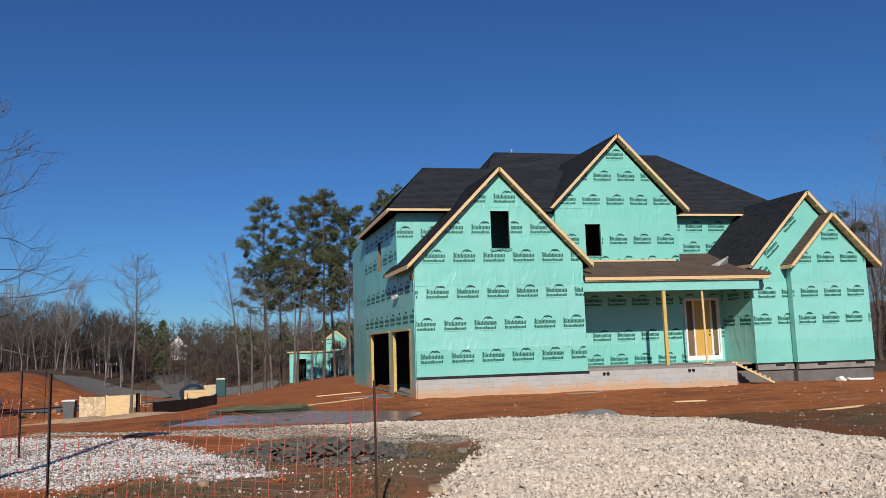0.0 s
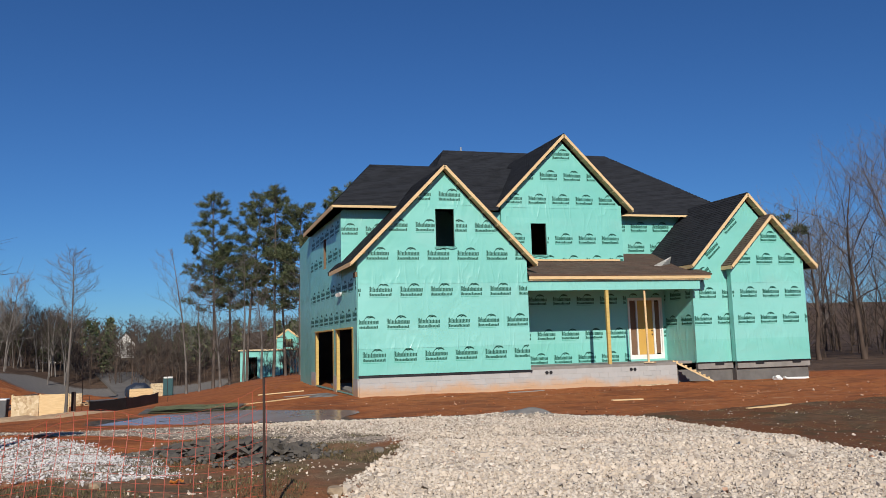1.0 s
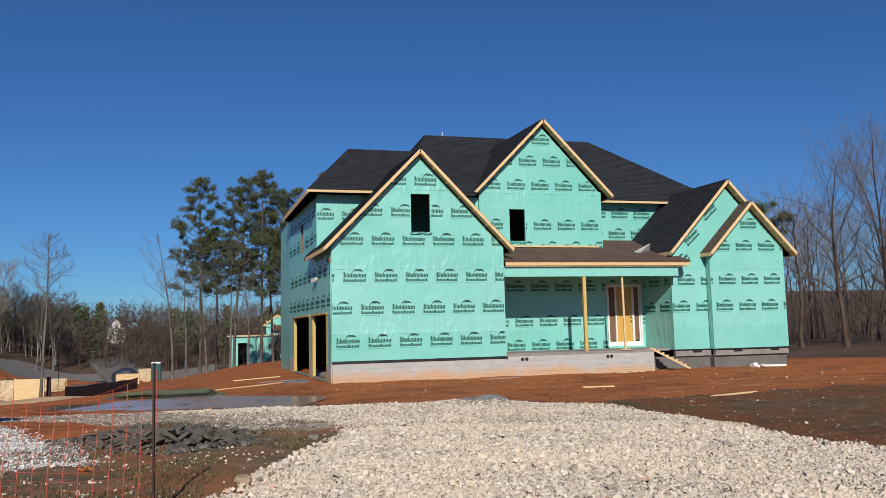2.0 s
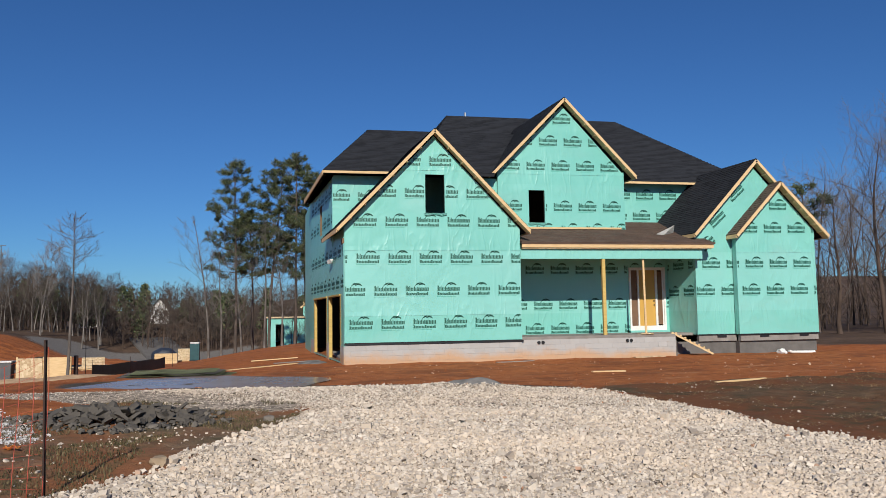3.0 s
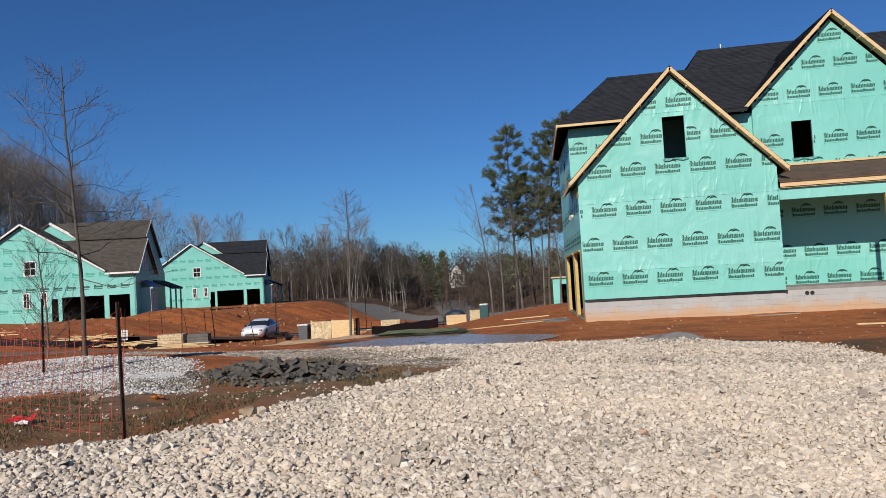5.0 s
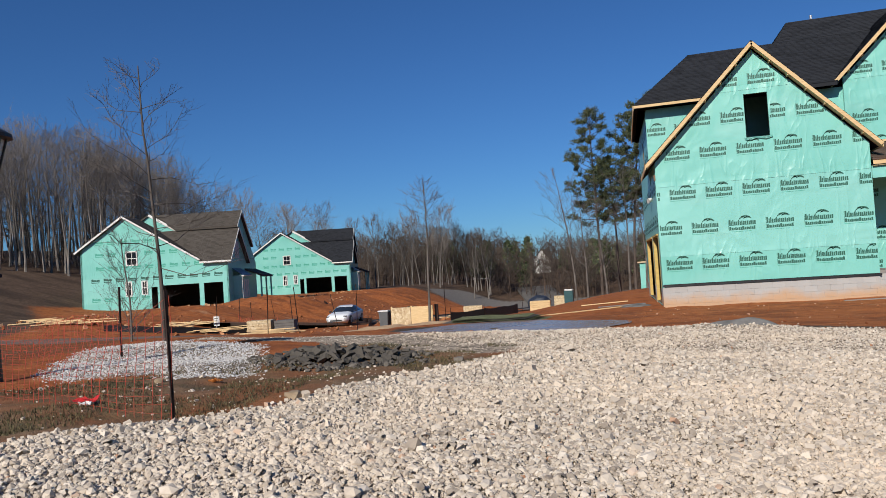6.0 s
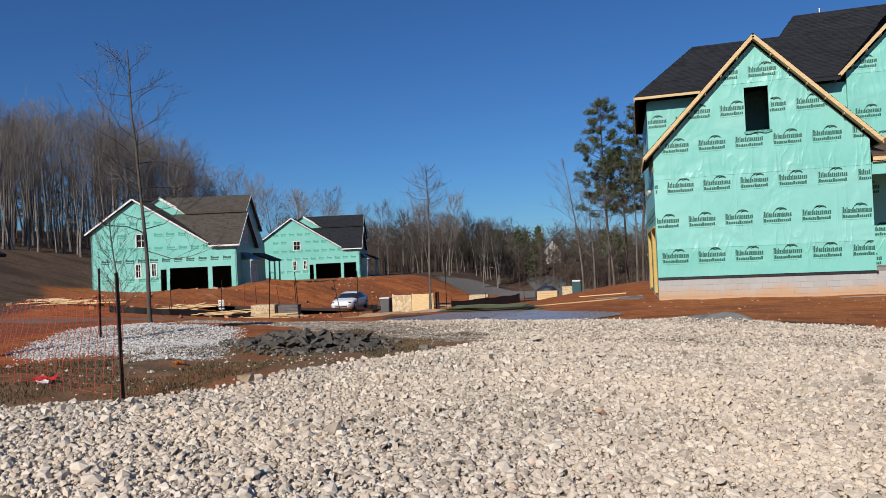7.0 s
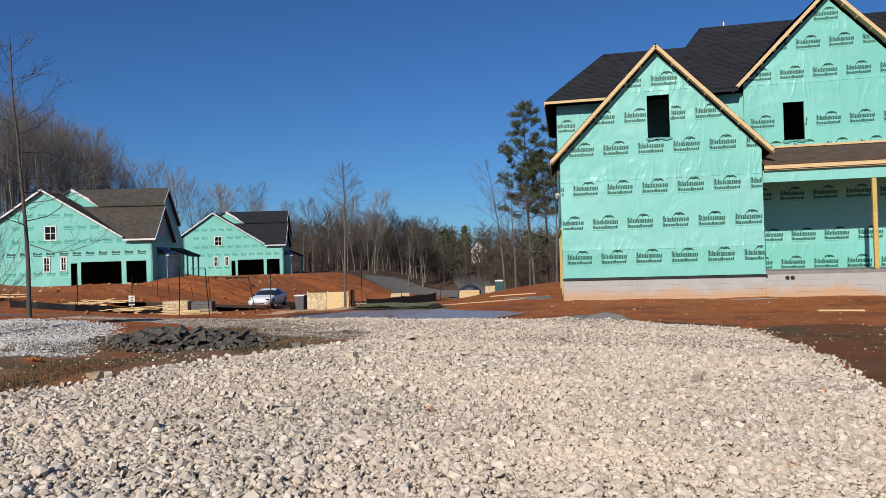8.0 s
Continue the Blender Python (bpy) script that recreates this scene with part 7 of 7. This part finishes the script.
# ---- the white car on the road ----
def build_car(x, y, rz):
    PAINT = Mat("white_car_paint", 0.22, 0.0, 0.6)
    PAINT.color(PAINT.ramp(PAINT.noise(2, 3), [(0.3, (0.74, 0.75, 0.77)), (0.7, (0.80, 0.81, 0.82))]))
    PAINT.b.inputs["Coat Weight"].default_value = 0.6
    car = empty("car", "white saloon car with dark glass on the road", "car", "", (x, y, gz(x, y) + 0.20))
    car.rotation_euler.z = rz
    # sections from nose to tail: x, half width, sill, waist, roof height, roof half width
    rows = [(2.33, 0.62, 0.32, 0.55, 0.58, 0.55), (2.15, 0.84, 0.22, 0.68, 0.74, 0.74), (1.5, 0.91, 0.20, 0.80, 0.88, 0.80), (0.95, 0.92, 0.20, 0.86, 0.96, 0.78), (0.25, 0.92, 0.20, 0.90, 1.30, 0.66), (-0.35, 0.92, 0.20, 0.92, 1.44, 0.62), (-1.0, 0.92, 0.20, 0.94, 1.38, 0.62), (-1.65, 0.91, 0.22, 0.96, 1.16, 0.66), (-2.1, 0.86, 0.26, 0.95, 1.0, 0.72), (-2.34, 0.70, 0.36, 0.80, 0.84, 0.62)]
    bm = bmesh.new()
    rings = []
    for px, w, s, b, r, rw in rows:
        pts = [(-w * 0.9, s), (-w, s + 0.15), (-w, b - 0.12), (-w * 0.965, b), (-rw, r - 0.04), (-rw * 0.7, r), (rw * 0.7, r), (rw, r - 0.04), (w * 0.965, b), (w, b - 0.12), (w, s + 0.15), (w * 0.9, s)]
        rings.append([bm.verts.new((px, py, pz)) for py, pz in pts])
    glass = []
    for i, (a, b) in enumerate(zip(rings, rings[1:])):
        for k in range(12):
            f = bm.faces.new((a[k], a[(k + 1) % 12], b[(k + 1) % 12], b[k]))
            f.smooth = True
            if (k in (3, 7) and 3 <= i <= 6) or (k in (4, 5, 6) and i in (3, 6, 7)):
                f.material_index = 1
    bm.faces.new(rings[0])
    bm.faces.new(rings[-1][::-1])
    bmesh.ops.recalc_face_normals(bm, faces=bm.faces[:])
    body = part("body", bm, PAINT.m, car)
    body.data.materials.append(GLASS)
    for px in (1.45, -1.42):
        for sy in (-1, 1):
            t = part("wheel", tube(bmesh.new(), [(px, sy * 0.72, 0.34), (px, sy * 0.94, 0.34)], 0.34, 20), BLACK, car)
            part("rim", tube(bmesh.new(), [(px, sy * 0.93, 0.34), (px, sy * 0.955, 0.34)], 0.21, 14), GALV, t, "grey alloy rim")
    for sy in (-1, 1):
        bm = boxes((2.08, 2.24, min(sy * 0.55, sy * 0.80), max(sy * 0.55, sy * 0.80), 0.60, 0.70))
        part("headlight", bevelled(bm, 0.02), GLASS, car, "dark headlight")
        part("mirror", bevelled(boxes((0.55, 0.75, min(sy * 0.93, sy * 1.08), max(sy * 0.93, sy * 1.08), 0.92, 1.04)), 0.02), BLACK, car)
        part("tail_light", boxes((-2.32, -2.2, min(sy * 0.5, sy * 0.78), max(sy * 0.5, sy * 0.78), 0.80, 0.88)), plain("tail_red", (0.35, 0.02, 0.02), (0.25, 0.015, 0.015), 4, 0.3), car)
    part("bumper_grille", boxes((2.26, 2.345, -0.5, 0.5, 0.30, 0.40)), BLACK, car)


build_car(-20.2, 57.4, radians(-84))


# ---- street lamp ----
def build_lamp(x, y, h):
    ob = empty("street_lamp", "black lantern street lamp on a slim post", "street lamp", "", (x, y, gz(x, y)))
    part("post", tube(bmesh.new(), [(0, 0, -0.2), (0, 0, 0.6), (0, 0, h - 0.75)], [0.09, 0.06, 0.04], 12), BLACK, ob)
    lan = part("lantern", tube(bmesh.new(), [(0, 0, h - 0.75), (0, 0, h - 0.70), (0, 0, h - 0.68)], [0.10, 0.14, 0.14], 6), BLACK, ob)
    bm = bmesh.new()
    for k in range(6):
        a = k * math.tau / 6
        beam(bm, (0.13 * math.cos(a), 0.13 * math.sin(a), h - 0.70), (0.25 * math.cos(a), 0.25 * math.sin(a), h - 0.22), 0.022, 0.022, (1, 0.3, 0))
    part("frame_bars", bm, BLACK, lan)
    fr = Mat("frosted_glass", 0.5)
    fr.color((0.62, 0.62, 0.60))
    part("shade", tube(bmesh.new(), [(0, 0, h - 0.68), (0, 0, h - 0.24)], [0.11, 0.22], 6), fr.m, lan, "frosted lantern glass")
    part("cap", tube(bmesh.new(), [(0, 0, h - 0.23), (0, 0, h - 0.18), (0, 0, h - 0.02), (0, 0, h)], [0.33, 0.32, 0.06, 0.05], 12), BLACK, lan)


build_lamp(-3.38, 8.83, 3.48)


# ---- litter, weeds and straw ----
def litter(x, y, s, mat, label, seed):
    bm = bmesh.new()
    bmesh.ops.create_grid(bm, x_segments=6, y_segments=5, size=0.5)
    for v in bm.verts:
        v.co = (v.co.x * s * 1.4, v.co.y * s, s * 0.22 + s * 0.45 * noise.noise(Vector((v.co.x * 3, v.co.y * 3, seed))))
    bmesh.ops.solidify(bm, geom=bm.faces[:], thickness=0.004)
    ob = part("litter", bm, mat)
    ob.location = (x, y, gz(x, y) + 0.01)
    tagged(ob, label, "litter", "litter on the soil")


litter(-0.65, 7.38, 0.16, plain("red_plastic", (0.60, 0.03, 0.03), (0.45, 0.02, 0.02), 6, 0.4), "crumpled red plastic wrapper on brown soil", 1)
litter(-0.55, 7.27, 0.09, WHITE, "crumpled white paper on brown soil", 2)
litter(-0.1, 8.9, 0.10, plain("orange_rag", (0.62, 0.22, 0.04), (0.5, 0.16, 0.03), 6, 0.6), "orange scrap among pale stones", 3)
litter(-1.2, 6.3, 0.10, WHITE, "small white scrap on brown soil", 4)


def blades(name, n, poly, bx, h, cols, label, seed, flat=0.0):
    rng = np.random.default_rng(seed)
    x, y = scatter(poly, n, bx, rng)
    keep = (in_poly(DRIVE, x, y, 0.3) < 0.3) & (np.array([noise.noise(Vector((a * 0.9, b * 0.9, seed))) for a, b in zip(x, y)]) > 0.02)
    x, y = x[keep], y[keep]
    m = len(x)
    a = rng.uniform(0, math.tau, m)
    hh = h * rng.uniform(0.4, 1.3, m)
    lean = rng.uniform(0.2, 0.9, m) + flat
    w = rng.uniform(0.003, 0.008, m)
    z = top_z(x, y)
    dx, dy = np.cos(a), np.sin(a)
    p0 = np.stack([x - dy * w, y + dx * w, z], -1)
    p1 = np.stack([x + dy * w, y - dx * w, z], -1)
    p2 = np.stack([x + dx * hh * lean, y + dy * hh * lean, z + hh / (1 + flat * 2) + 0.01], -1)
    v = np.stack([p0, p1, p2], 1).reshape(-1, 3)
    f = np.arange(m * 3).reshape(-1, 3)
    mt = Mat(name + "_blades", 0.8, 0.0, 0.2)
    mt.color(mt.ramp(mt.island(), cols))
    return tagged(mesh_from(name, v, f, mt.m), label, "grass", "", "stuff")


blades("weeds", 90000, SOIL_LEFT, (-7, 3.4, 3, 14), 0.028, [(0.0, (0.045, 0.042, 0.02)), (0.5, (0.095, 0.085, 0.042)), (1.0, (0.19, 0.14, 0.075))], "sparse dry weeds on brown soil", 11)
blades("straw", 20000, SOIL_RIGHT, (8, 24, 4, 19), 0.10, [(0.0, (0.09, 0.06, 0.03)), (0.5, (0.20, 0.13, 0.06)), (1.0, (0.38, 0.27, 0.13))], "dry straw strewn on brown soil", 12, 1.2)


# ---- pylon on the far ridge ----
def build_tower():
    x, y = -118.0, 362.0
    ob = empty("pylon", "steel lattice pylon on the far ridge", "pylon", "", (x, y, float(land(x, y))))
    top = 33.0 - float(land(x, y))
    bm = bmesh.new()
    for sx in (-1, 1):
        for sy in (-1, 1):
            beam(bm, (2.0 * sx, 2.0 * sy, 0), (1.0 * sx, 1.0 * sy, top), 0.22, 0.22, (1, 0.2, 0))
    n = 10
    for k in range(n):
        z0, z1 = top * k / n, top * (k + 1) / n
        for sy in (-1, 1):
            w0, w1 = 2 - z0 / top, 2 - z1 / top
            beam(bm, (-w0, w0 * sy, z0), (w1, w1 * sy, z1), 0.10, 0.10)
            beam(bm, (w0, w0 * sy, z0), (-w1, w1 * sy, z1), 0.10, 0.10)
    for z in (top, top - 4):
        beam(bm, (-3.2, 0, z), (3.2, 0, z), 0.22, 0.22)
    part("lattice", bm, PARGE, ob)


build_tower()
